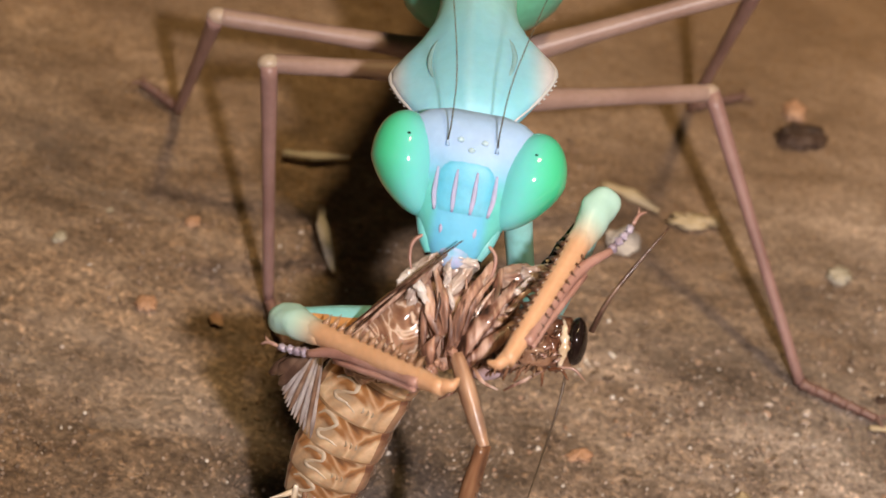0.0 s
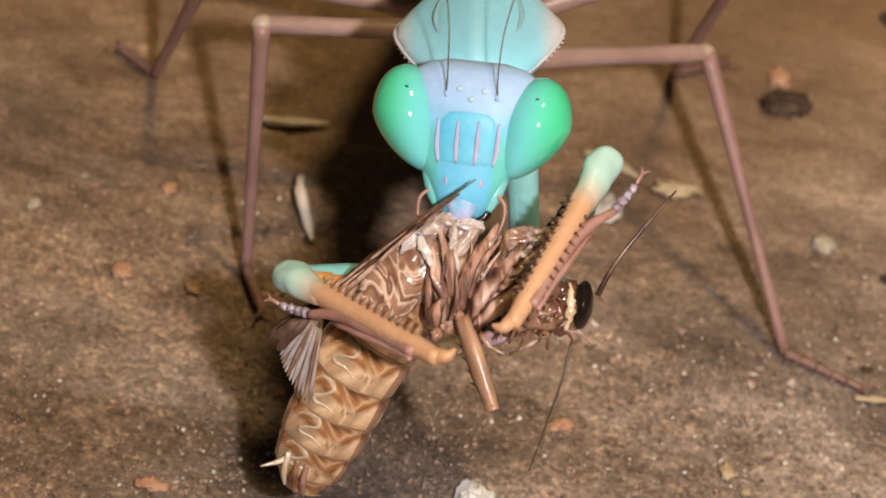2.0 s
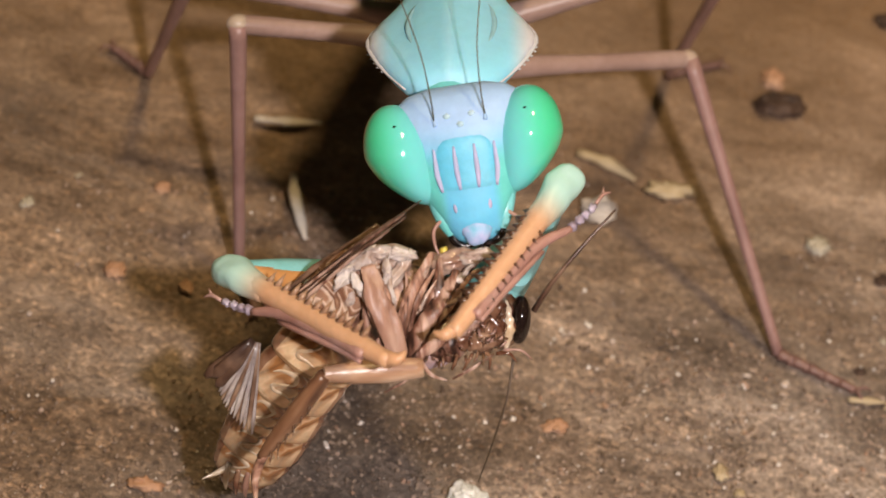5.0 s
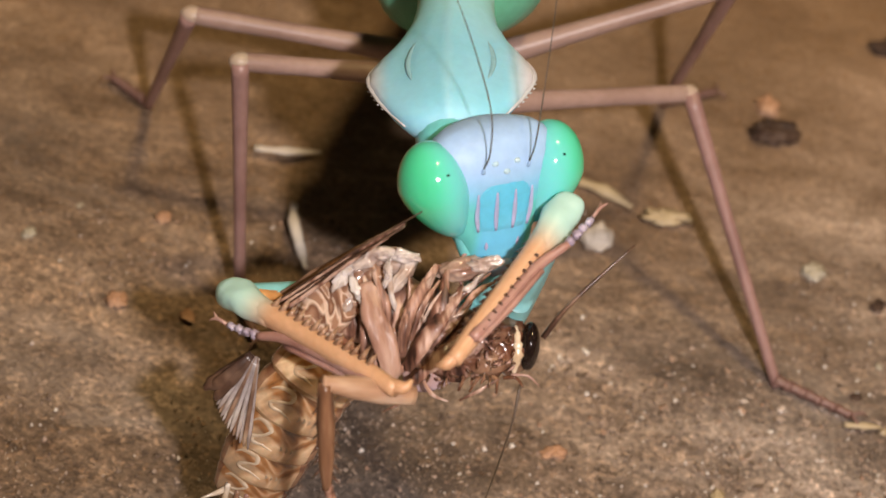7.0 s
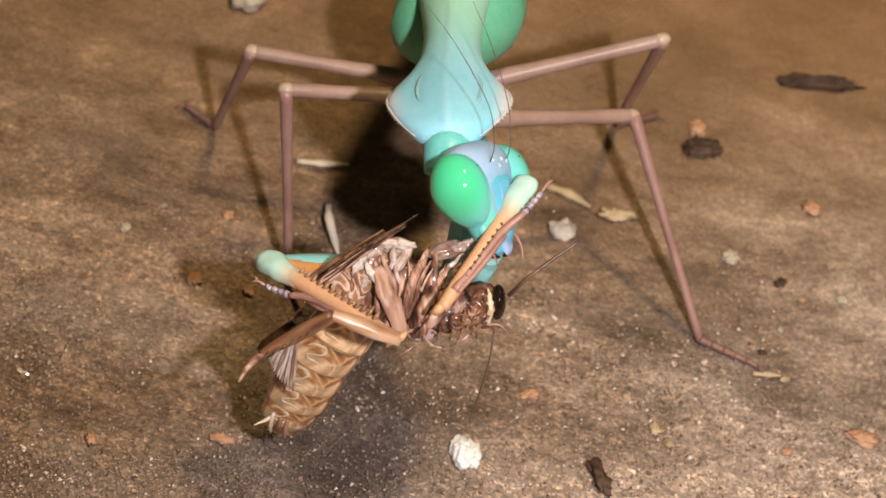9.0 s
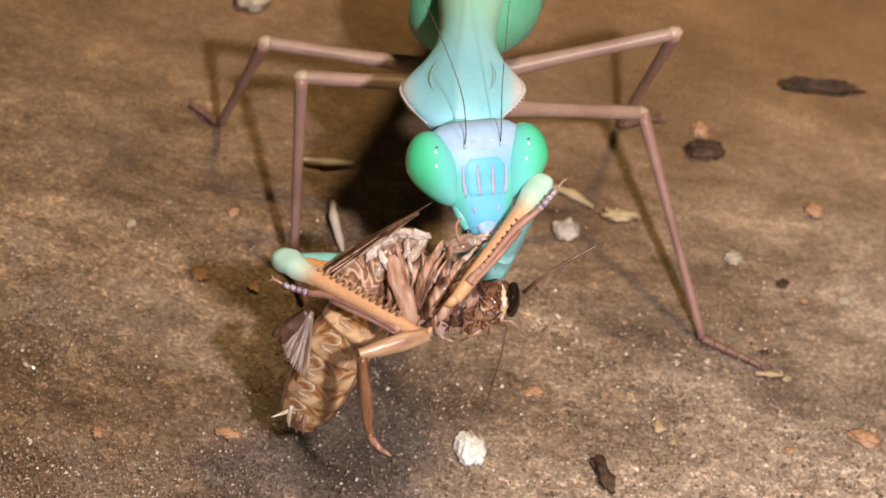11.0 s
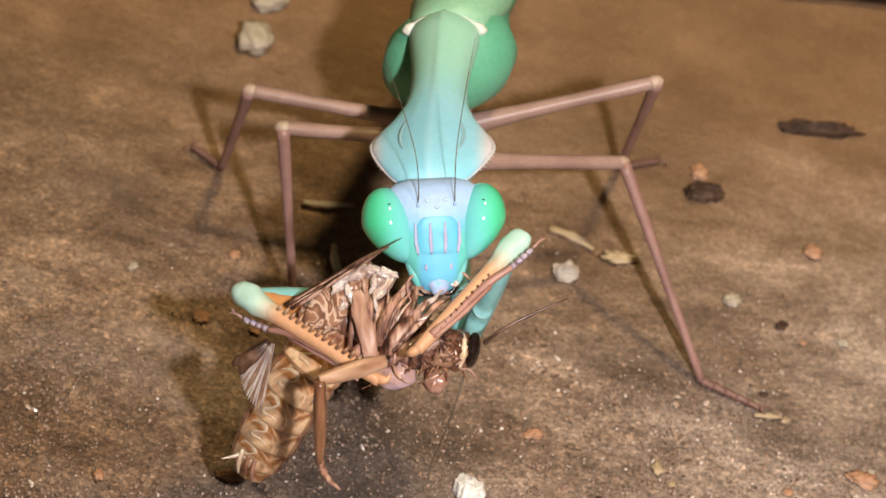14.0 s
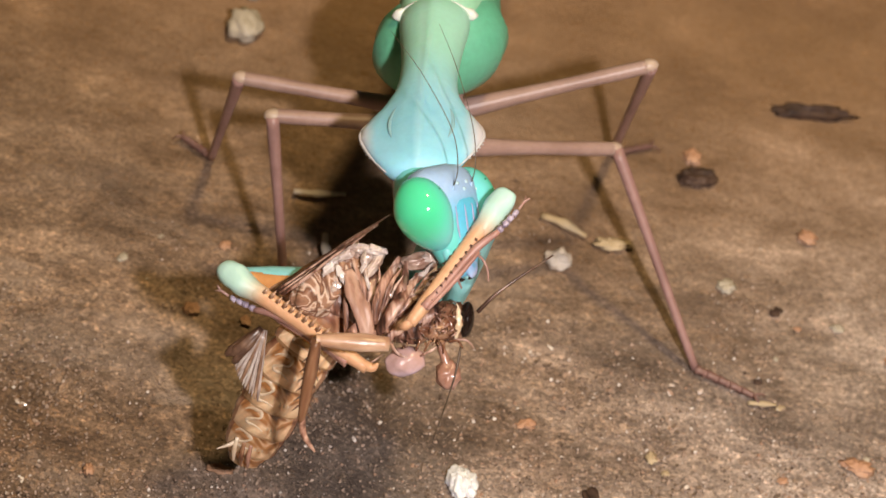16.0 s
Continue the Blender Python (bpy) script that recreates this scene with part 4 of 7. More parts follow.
# ---- the prey, belly towards the eye; x across, y up, z out, centimetres from its middle ----
PREY_AT = Vector((-0.15, -0.62, 1.47))
prey = thing("cricket", "half-eaten brown cricket held in the mantis's arms", "insect", PREY_AT)
prey.rotation_mode = "QUATERNION"
prey.matrix_basis = Matrix.Translation(PREY_AT * CM) @ VIEW.to_4x4()


def build_prey():
    # belly plates overlap like tiles, from the chest to the tail; each has a tan field, a cream hind rim and dark flanks
    line = [(-0.01, 0.17, -0.06), (-0.11, 0.05, -0.09), (-0.215, -0.08, -0.16), (-0.312, -0.21, -0.27), (-0.385, -0.345, -0.38), (-0.45, -0.47, -0.49), (-0.51, -0.58, -0.60), (-0.54, -0.66, -0.68)]
    wide = [0.125, 0.158, 0.170, 0.172, 0.168, 0.158, 0.134, 0.085]
    for i in range(len(line) - 1):
        a, b = Vector(line[i]), Vector(line[i + 1])
        t = (b - a).normalized()
        s = Vector((1, -0.45, 0))
        s = (s - t * s.dot(t)).normalized()
        q = t.cross(s)
        q = q if q.z > 0 else -q

        def at(f, deg, up=0.0):
            f2 = max(0, min(1, f))
            grow = 0.80 + 0.24 * min(1.0, max(0.0, (f + 0.10) / 0.45)) ** 0.6 - (0.10 if f > 1.1 else 0)
            w = (wide[i] + (wide[i + 1] - wide[i]) * f2) * grow + up
            c, n = math.cos(radians(deg)), math.sin(radians(deg))
            dent = 1 - 0.05 * math.exp(-((deg - 138) / 14) ** 2)
            return a.lerp(b, f) + s * (c * w * dent) + q * (n * w * dent * (0.52 if n > 0 else 0.6))

        bm = fresh()
        n = 40
        fs = (-0.10, 0.0, 0.15, 0.4, 0.7, 0.92, 1.06, 1.16, 1.18)
        vs = rings(bm, [[at(f, 360 * k / n) for k in range(n)] for f in fs])
        bm.faces.ensure_lookup_table()
        for fi in range((len(fs) - 1) * n):
            row, k = divmod(fi, n)
            deg = 360 * k / n
            face = bm.faces[fi]
            if deg < 28 or deg > 150:
                face.material_index = 2 if row < 6 else 1
            elif row >= 6:
                face.material_index = 1
        part("belly_plate", bm, [BELLY if i > 0 else BELLYDARK, RIM, BELLYDARK], prey, "glossy tan plate with a cream rim and looped cream marks" if i in (2, 3, 4) else "", a)
        if i in (1, 2, 3, 4, 5):
            # broad cream mark, bent like a hook that runs back on itself, lying on the plate
            k = (1.0, 0.9, 1.06, 0.94, 1.1, 1.25)[i]
            path = [(0.38, 147), (0.24, 140), (0.19, 129), (0.24, 118), (0.38, 116), (0.54, 125), (0.70, 136), (0.80, 131), (0.77, 118), (0.84, 104)]
            path = [(f + 0.03 * math.sin(3 * i + d), 112 + (d - 126) * k * 1.05) for f, d in path]
            hook, half = smooth_line([(f, d / 100, 0) for f, d in path], [0.30, 0.65, 1.0, 0.95, 0.65, 0.65, 1.0, 0.95, 0.6, 0.15], 4)
            bm = fresh()
            span = (b - a).length
            strip = []
            for h, p in enumerate(hook):
                d = hook[min(h + 1, len(hook) - 1)] - hook[max(h - 1, 0)]
                along, round_ = d.x * span, d.y * 100 * math.pi / 180 * wide[i]
                size = math.hypot(along, round_) or 1.0
                df, dd = -round_ / size * 0.0105 * half[h] / span, along / size * 0.0105 * half[h] / wide[i] * 180 / math.pi
                strip.append([bm.verts.new(at(p.x + df * u, p.y * 100 + dd * u, up)) for u, up in ((-1, -0.001), (-0.7, 0.0035), (0, 0.0050), (0.7, 0.0035), (1, -0.001))])
            for r0, r1 in zip(strip, strip[1:]):
                for c in range(4):
                    bm.faces.new((r0[c], r0[c + 1], r1[c + 1], r1[c]))
            part("pale_mark", bm, CREAM, prey, "cream hooked mark" if i == 2 else "", a)
            # a few small pale ticks beside it
            for u in range(3):
                bm = fresh()
                d0 = 82 - 7 * u
                tube(bm, [at(0.62, d0), at(0.70, d0 - 2), at(0.77, d0 - 1)], [0.002, 0.005, 0.002], 6, 0.3, q, 2)
                part("pale_tick", bm, CREAM, prey, "", a)
    # chest and the marbled side plate
    bm = fresh()
    blob(bm, (0.10, 0.11, -0.08), (0.25, 0.17, 0.14), Euler((0, 0, radians(-22))).to_matrix(), 30, 20, 1, 0.35, 2)
    part("chest", bm, PREYDARK, prey, "mottled brown chest")
    bm = fresh()
    blob(bm, (-0.135, 0.125, -0.01), (0.215, 0.125, 0.085), Euler((0, radians(-6), radians(38))).to_matrix(), 36, 22, 1, 0.22, 3)
    part("side_plate", bm, MARBLE, prey, "tan side plate with wavy cream lines")
    # torn flesh along the bitten edge
    for j, (c, r, a) in enumerate((((-0.045, 0.265, 0.045), (0.020, 0.085, 0.026), -32), ((0.09, 0.305, 0.015), (0.090, 0.046, 0.045), -8), ((0.125, 0.262, 0.055), (0.026, 0.085, 0.028), -38), ((0.005, 0.295, 0.06), (0.018, 0.06, 0.018), -24),
                                   ((0.33, 0.258, 0.015), (0.11, 0.042, 0.04), 4), ((-0.062, 0.19, 0.062), (0.020, 0.04, 0.014), -10), ((0.20, 0.22, 0.085), (0.010, 0.055, 0.010), -30), ((0.085, 0.22, 0.10), (0.012, 0.07, 0.012), 6))):
        bm = fresh()
        blob(bm, c, r, Euler((0, 0, radians(a))).to_matrix(), 30, 20, 1, 0.35, 5 + j)
        for v in bm.verts:
            v.co += 0.008 * noise.noise_vector(v.co * 16)
        part("torn_flesh", bm, GOO, prey, "torn glistening whitish flesh" if j == 0 else "")
    for j, (c, r, a) in enumerate((((-0.005, 0.335, 0.06), (0.060, 0.024, 0.022), 28), ((-0.075, 0.285, 0.065), (0.045, 0.022, 0.020), 42), ((0.055, 0.355, 0.06), (0.055, 0.020, 0.020), -6), ((0.135, 0.340, 0.065), (0.050, 0.018, 0.018), -14),
                                   ((0.40, 0.292, 0.03), (0.060, 0.022, 0.022), 8), ((-0.02, 0.235, 0.095), (0.014, 0.055, 0.012), 22), ((0.075, 0.290, 0.095), (0.012, 0.050, 0.012), -16), ((0.345, 0.235, 0.07), (0.012, 0.045, 0.010), -48))):
        bm = fresh()
        blob(bm, Vector(c) + Vector((0, -0.018, 0.012)), Vector(r) * 1.15, Euler((0, 0, radians(a))).to_matrix(), 30, 18, 1, 0.5, 31 + j)
        for v in bm.verts:
            v.co += 0.012 * noise.noise_vector(v.co * 22 + Vector((j, 0, 0))) + 0.006 * noise.noise_vector(v.co * 60)
        part("torn_skin", bm, SINEW, prey, "ragged white torn skin" if j == 0 else "")
    # legs folded over the chest, flattened and shrivelled
    legs = (
        (((0.009, -0.064, 0.11), (0.004, 0.0, 0.135), (0.04, 0.054, 0.125)), 0.034, 0), (((0.044, 0.05, 0.12), (0.018, 0.14, 0.12), (-0.005, 0.24, 0.075)), 0.031, 0), (((0.068, 0.06, 0.12), (0.058, 0.19, 0.125), (0.03, 0.31, 0.08)), 0.027, 0),
        (((0.10, -0.04, 0.12), (0.20, 0.09, 0.14), (0.33, 0.24, 0.07)), 0.042, 1), (((0.12, -0.07, 0.12), (0.24, 0.02, 0.13), (0.37, 0.12, 0.06)), 0.034, 1),
        (((0.09, -0.005, 0.12), (0.14, 0.15, 0.12), (0.25, 0.315, 0.06)), 0.038, 0), (((0.15, 0.02, 0.10), (0.24, 0.16, 0.105), (0.278, 0.29, 0.05)), 0.034, 1), (((0.10, 0.02, 0.14), (0.115, 0.11, 0.15), (0.15, 0.20, 0.12)), 0.016, 0),
        (((0.13, 0.05, 0.135), (0.18, 0.17, 0.135), (0.25, 0.26, 0.09)), 0.015, 0), (((0.028, 0.10, 0.135), (0.045, 0.17, 0.135), (0.05, 0.24, 0.11)), 0.010, 1), (((0.18, 0.03, 0.11), (0.26, 0.10, 0.10), (0.35, 0.17, 0.05)), 0.026, 1),
        (((0.20, 0.02, 0.11), (0.30, 0.13, 0.09), (0.36, 0.20, 0.06), (0.44, 0.235, 0.03)), 0.016, 0), (((0.26, 0.13, 0.10), (0.33, 0.20, 0.08), (0.42, 0.255, 0.04)), 0.013, 1), (((0.06, -0.03, 0.13), (0.085, 0.05, 0.15), (0.085, 0.13, 0.145)), 0.012, 0),
        (((-0.025, -0.02, 0.10), (-0.02, 0.08, 0.11), (-0.015, 0.17, 0.085)), 0.018, 0), (((0.20, 0.06, 0.115), (0.235, 0.13, 0.12), (0.245, 0.21, 0.10)), 0.010, 0),
        (((0.27, -0.162, 0.06), (0.35, -0.125, 0.075), (0.43, -0.088, 0.06)), 0.0085, 1), (((0.16, -0.06, 0.10), (0.19, -0.12, 0.11), (0.25, -0.16, 0.08)), 0.010, 0), (((0.02, -0.19, 0.02), (0.08, -0.165, 0.03), (0.14, -0.13, 0.05)), 0.006, 1))
    for j, (pts, r, dark) in enumerate(legs):
        bm = fresh()
        pts = [Vector(p) for p in pts]
        lean = Vector((0.5 * math.sin(j * 1.7), 0.1, 1))
        r *= 0.90 if r > 0.024 else 0.85
        tube(bm, pts, [r * 0.62] + [r] * (len(pts) - 2) + [r * 0.35], 10, 0.42, lean, 7, 0.12, j)
        for v in bm.verts:
            v.co += 0.30 * r * noise.noise_vector(Vector((v.co.x * 30, v.co.y * 9, v.co.z * 30 + j)))
        part("folded_leg", bm, PREYDARK if dark else PREYLEG, prey, "shrivelled glossy brown folded leg" if r > 0.012 else "", pts[0])
    # a broad flat thigh that comes to light late
    bm = fresh()
    tube(bm, [(0.060, -0.085, 0.140), (0.062, -0.02, 0.160), (0.040, 0.10, 0.165), (0.005, 0.22, 0.140), (-0.005, 0.30, 0.10)], [0.016, 0.034, 0.046, 0.042, 0.024], 22, 0.26, (0.25, 0, 1), 6)
    for v in bm.verts:
        v.co += 0.012 * noise.noise_vector(Vector((v.co.x * 34, v.co.y * 11, v.co.z * 34))) + 0.004 * noise.noise_vector(v.co * 60)
    part("broad_thigh", bm, HAM, prey, "broad smooth tan thigh")
    # torn fibres and slivers between the legs
    rnd = random.Random(17)
    for j in range(34):
        u = rnd.random()
        p = Vector((0.02 + 0.30 * u, rnd.uniform(-0.03, 0.13) + 0.03 * u, rnd.uniform(0.075, 0.115)))
        a = radians(rnd.uniform(68, 108) - 48 * u)
        l = rnd.uniform(0.06, 0.15)
        d = Vector((math.cos(a), math.sin(a), -0.12))
        side_ = Vector((-d.y, d.x, 0)) * rnd.uniform(-0.012, 0.012)
        bm = fresh()
        r = rnd.uniform(0.004, 0.009)
        tube(bm, [p, p + d * l * 0.5 + side_, p + d * l], [r * 0.6, r, r * 0.25], 7, 0.45, (0.3 * math.sin(j), 0, 1), 4, 0.3, j)
        part("fibre", bm, (PREYLEG, PREYDARK, SINEW, PREYDARK, PREYLEG, GOO)[j % 6], prey)
    for j, (c, r) in enumerate((((0.006, -0.075, 0.125), 0.022), ((0.05, -0.062, 0.12), 0.014), ((0.089, -0.014, 0.135), 0.018), ((0.03, -0.05, 0.135), 0.013), ((0.15, 0.0, 0.12), 0.016), ((0.19, 0.07, 0.12), 0.010), ((0.23, 0.12, 0.115), 0.009))):
        bm = fresh()
        blob(bm, c, (r, r * 1.15, r * 0.8), None, 14, 9, 1, 0.7, 3 + j)
        part("hip_knob", bm, PREYLEG if j % 2 else FLESH, prey)
    # a torn spotted leg beside the mouth, and yellow fat
    bm = fresh()
    tube(bm, [(0.43, 0.285, -0.04), (0.50, 0.37, -0.03), (0.555, 0.445, -0.02)], [0.018, 0.020, 0.010], 10, 0.8, (0, 0, 1), 5, 0.3, 2)
    spotted = part("torn_leg", bm, PREYEYE, prey, "black torn leg with pale spots")
    for j in range(6):
        bm = fresh()
        u = j / 5
        blob(bm, (0.445 + 0.10 * u + 0.012 * (j % 2), 0.315 + 0.115 * u - 0.010 * (j % 2), -0.008), (0.008, 0.006, 0.006), None, 8, 6, 1, 0.5, j)
        part("pale_spot", bm, CREAM if j < 4 else YELLOW, spotted)
    bm = fresh()
    blob(bm, (0.30, 0.315, 0.02), (0.020, 0.040, 0.020), None, 12, 10, 1, 0.4, 2)
    fat = part("fat_drop", bm, YELLOW, prey, "yellow drop of fat")
    # head: reddish brown, a cream stripe beside a black eye
    bm = fresh()
    blob(bm, (0.455, 0.01, -0.06), (0.115, 0.105, 0.10), Euler((0, 0, radians(-12))).to_matrix(), 28, 18, 1, 0.3, 4)
    blob(bm, (0.37, -0.025, -0.02), (0.10, 0.065, 0.08), Euler((0, 0, radians(12))).to_matrix(), 24, 14, 1, 0.6, 6)
    hd = part("prey_head", bm, PREYBROWN, prey, "reddish brown head with a cream stripe")
    bm = fresh()
    tube(bm, [(0.500, 0.095, 0.005), (0.502, 0.05, 0.032), (0.498, -0.01, 0.040), (0.478, -0.085, 0.03)], [0.005, 0.015, 0.019, 0.006], 10, 0.5, (0, 0, 1), 5, 0.6, 3)
    part("prey_cheek", bm, CREAM, hd, "cream stripe")
    bm = fresh()
    blob(bm, (0.545, 0.010, -0.015), (0.040, 0.092, 0.064), Euler((0, 0, radians(-10))).to_matrix(), 28, 18)
    part("prey_eye", bm, PREYEYE, hd, "large glossy black eye")
    for j, (p, q, r) in enumerate((((0.40, -0.085, 0.04), (0.41, -0.15, 0.03), 0.009), ((0.44, -0.09, 0.05), (0.51, -0.13, 0.05), 0.008), ((0.47, -0.085, 0.03), (0.57, -0.135, 0.02), 0.006), ((0.35, -0.08, 0.06), (0.31, -0.13, 0.07), 0.009), ((0.29, -0.07, 0.08), (0.27, -0.12, 0.08), 0.010))):
        bm = fresh()
        p, q = Vector(p), Vector(q)
        tube(bm, [p, p.lerp(q, 0.5) + Vector((0.01, 0.02, 0.02)), q], [r, r * 0.8, r * 0.5], 8, 1.0, (0, 0, 1), 4, 0.3, j)
        part("mouth_palp", bm, FLESH if j == 2 else PREYBROWN, hd, "small pale mouth feeler" if j == 2 else "")
    bm = fresh()
    blob(bm, (0, 0, 0), (0.102, 0.076, 0.060), Euler((0, 0, radians(8))).to_matrix(), 24, 16, 1, 0.15, 7)
    bulb = part("soft_bulb", bm, BULB, prey, "soft pink and lilac bulb under the throat")
    bm = fresh()
    blob(bm, (0, 0, 0), (0.064, 0.074, 0.050), None, 20, 14, 1, 0.3, 9)
    tube(bm, [(0, 0.03, 0), (-0.015, 0.10, 0.0), (-0.035, 0.17, -0.01)], [0.028, 0.022, 0.018], 10)
    drop = part("hanging_bulb", bm, FLESH, prey, "brownish pink bulb that hangs below the mouth")
    bm = fresh()
    blob(bm, (0.28, 0.03, -0.01), (0.14, 0.115, 0.10), Euler((0, 0, radians(20))).to_matrix(), 28, 18, 1, 0.6, 9)
    part("throat", bm, PREYDARK, prey)
    # short bristles and folds on cheek and throat
    rnd = random.Random(4)
    for i in range(46):
        bm = fresh()
        if i < 24:
            x, y, z = rnd.uniform(0.40, 0.50), rnd.uniform(-0.06, 0.08), 0.045
        else:
            x, y, z = rnd.uniform(0.18, 0.40), rnd.uniform(-0.09, 0.10), 0.085
        a = rnd.uniform(2.2, 4.6)
        l = rnd.uniform(0.020, 0.045)
        tube(bm, [(x, y, z - 0.02), (x + 0.5 * l * math.cos(a), y + 0.5 * l * math.sin(a), z + 0.01), (x + l * math.cos(a), y + l * math.sin(a), z + 0.005)], [0.006, 0.0055, 0.002], 6, 0.8, (0, 0, 1), 2)
        part("bristle", bm, (SPINE, PREYBROWN, FLESH, SPINE)[i % 4], prey)
    # long feelers; the first swings at its root
    bm = fresh()
    tube(bm, [(0, 0, 0), (0.12, 0.01, 0.02), (0.26, 0.0, 0.02), (0.48, -0.03, 0.0)], [0.012, 0.010, 0.0085, 0.004], 7)
    feeler = part("long_feeler", bm, RIB, prey, "long dark feeler")
    bm = fresh()
    tube(bm, [(0.50, -0.12, 0.05), (0.46, -0.26, 0.06), (0.40, -0.42, 0.02), (0.33, -0.60, -0.06)], [0.006, 0.005, 0.004, 0.002], 6)
    part("long_feeler", bm, HAIR, prey, "long dark feeler")
    # tail feeler and tail end
    bm = fresh()
    tube(bm, [(-0.56, -0.54, -0.53), (-0.62, -0.565, -0.52), (-0.69, -0.58, -0.50)], [0.015, 0.012, 0.003], 8)
    part("cercus", bm, CREAM, prey, "pale pointed tail feeler")
    for j, (x, y) in enumerate(((-0.60, -0.60), (-0.565, -0.63), (-0.53, -0.645))):
        bm = fresh()
        tube(bm, [(x + 0.02, y + 0.07, -0.50), (x, y, -0.54), (x - 0.005, y - 0.06, -0.60)], [0.010, 0.014, 0.005], 8)
        part("tail_lobe", bm, (CREAM, PREYBROWN, FLESH)[j], prey)
    # folded wings: long ribs along the back edge, frayed at the end
    for j in range(6):
        bm = fresh()
        o = Vector((0.0030, -0.0042, 0.005)) * j
        a, b = Vector((-0.395 + 0.005 * j, 0.088, 0.0)) + o, Vector((0.165 - 0.044 * (j % 4) - 0.016 * j, 0.480 - 0.035 * (j % 4) - 0.012 * j, 0.22 - 0.03 * (j % 4))) + o * 0.3
        tube(bm, [a, a.lerp(b, 0.3), a.lerp(b, 0.65) + Vector((0, 0.008, 0)), b], [0.008, 0.010, 0.0085, 0.003], 8, 0.6, (0.4, -0.4, 0.8), 5, 0.4, j)
        part("wing_rib", bm, (RIB, PREYDARK, RIB, PREYLEG)[j % 4], prey, "frayed rib of the folded wing" if j == 0 else "", a)
    bm = fresh()
    tube(bm, [(-0.42, 0.06, -0.11), (-0.22, 0.19, -0.08), (0.02, 0.35, -0.02)], [0.03, 0.035, 0.02], 12, 0.5, (0.4, -0.4, 0.8), 4, 0.3, 2)
    part("folded_wing", bm, WING, prey, "brown veined folded wing")
    # torn wing fan beside the belly: brown rags, then pale grey pleats
    root = Vector((-0.40, 0.07, -0.07))
    for i in range(17):
        pale = i >= 4
        a0 = radians(214 + 4.0 * i if not pale else 230 + 2.4 * (i - 4))
        L = (0.27 - 0.02 * (i % 3)) if not pale else 0.28 + 0.0105 * (i - 4)
        d = Vector((math.cos(a0), math.sin(a0), -0.16))
        bm = fresh()
        w = 0.026 if not pale else 0.0095
        up = Vector((0, 0, 0.010 if i % 2 else 0.0))
        tube(bm, [root + d * 0.04, root + d * L * 0.5 + up, root + d * L * 0.85 + up, root + d * L], [w * 0.4, w * 0.9, w, w * 0.35], 8, 0.4, (0.3, 0.3, 1), 3, 0.3 if not pale else 0.0, i)
        part("wing_pleat", bm, (PLEAT if i % 3 else WING) if pale else RIB, prey, "pale grey pleat of a torn wing" if pale and i % 3 else "brown rag of a torn wing")
    # the free hind leg: thigh and shin swing
    bm = fresh()
    tube(bm, [(0, 0, -0.05), (0, 0, 0.08), (0, 0, 0.20), (0, 0, 0.29), (0, 0, 0.31)], [0.036, 0.048, 0.042, 0.030, 0.030], 14, 0.75, (1, 0, 0))
    thigh = part("hind_thigh", bm, STUB, prey, "tan hind thigh")
    bm = fresh()
    tube(bm, [(0, 0, 0), (0, 0, 0.16), (0, 0, 0.32), (0, 0, 0.44)], [0.034, 0.044, 0.036, 0.021], 12, 0.8, (1, 0, 0))
    shin = part("hind_shin", bm, SHIN, prey, "spiny tan hind shin")
    for i in range(12):
        sg = 1 if i % 2 else -1
        bm = fresh()
        cone(bm, (0.024 * sg, 0.006, 0.10 + 0.026 * i), (0.058 * sg, 0.012, 0.14 + 0.026 * i), 0.007, 5)
        part("shin_spine", bm, SPINE, shin)
    bm = fresh()
    tube(bm, [(0, 0, 0.42), (0.03, 0, 0.51), (0.10, 0, 0.58)], [0.019, 0.017, 0.006], 8, 1.0, (1, 0, 0))
    part("shin_foot", bm, PREYLEG, shin)
    return thigh, shin, feeler, fat, bulb, drop


thigh, shin, feeler, fat, bulb, drop = build_prey()


# ---- crumbs and chips on the floor ----
def crumb(name, label, category, at, size, mat, seed, turn=0.0, rough=0.9, group="", lift=0.6):
    bm = fresh()
    blob(bm, (0, 0, 0), size, Euler((0, 0, radians(turn))).to_matrix(), 28, 18, 1, rough * 0.65, seed)
    least = min(size)
    for v in bm.verts:
        v.co += (0.16 if mat is STONE else 0.24) * least * noise.noise_vector(v.co * (0.9 / least) + Vector((seed, 0, 0)))
        v.co += (0.05 if mat is STONE or mat is CHALK else 0.12) * least * noise.noise_vector(v.co * (2.6 / least))
        v.co.z = max(v.co.z, -size[2] * lift)
    ob = put(name, bm, mat)
    ob.location = Vector((at[0], at[1], size[2] * lift - 0.008)) * CM
    tagged(ob, label=label, category=category, group=group)
    return ob


def white_fragment():
    """One crumbled lump, deeply pitted, a little longer than wide."""
    bm = fresh()
    blob(bm, (0, 0, 0), (0.080, 0.112, 0.058), Euler((0, 0, radians(20))).to_matrix(), 64, 40)
    for v in bm.verts:
        d = v.co.normalized()
        v.co *= 1.0 + 0.34 * noise.fractal(d * 1.8 + Vector((3, 1, 7)), 0.9, 2.1, 3)
        v.co += 0.008 * noise.noise_vector(v.co * 38) + 0.003 * noise.noise_vector(v.co * 110)
        v.co.z = max(v.co.z, -0.036)
    ob = put("white_crumb", bm, CHALK)
    ob.location = Vector((0.43, -0.25, 0.030)) * CM
    tagged(ob, label="jagged white crumbly fragment on the floor", category="crumb")


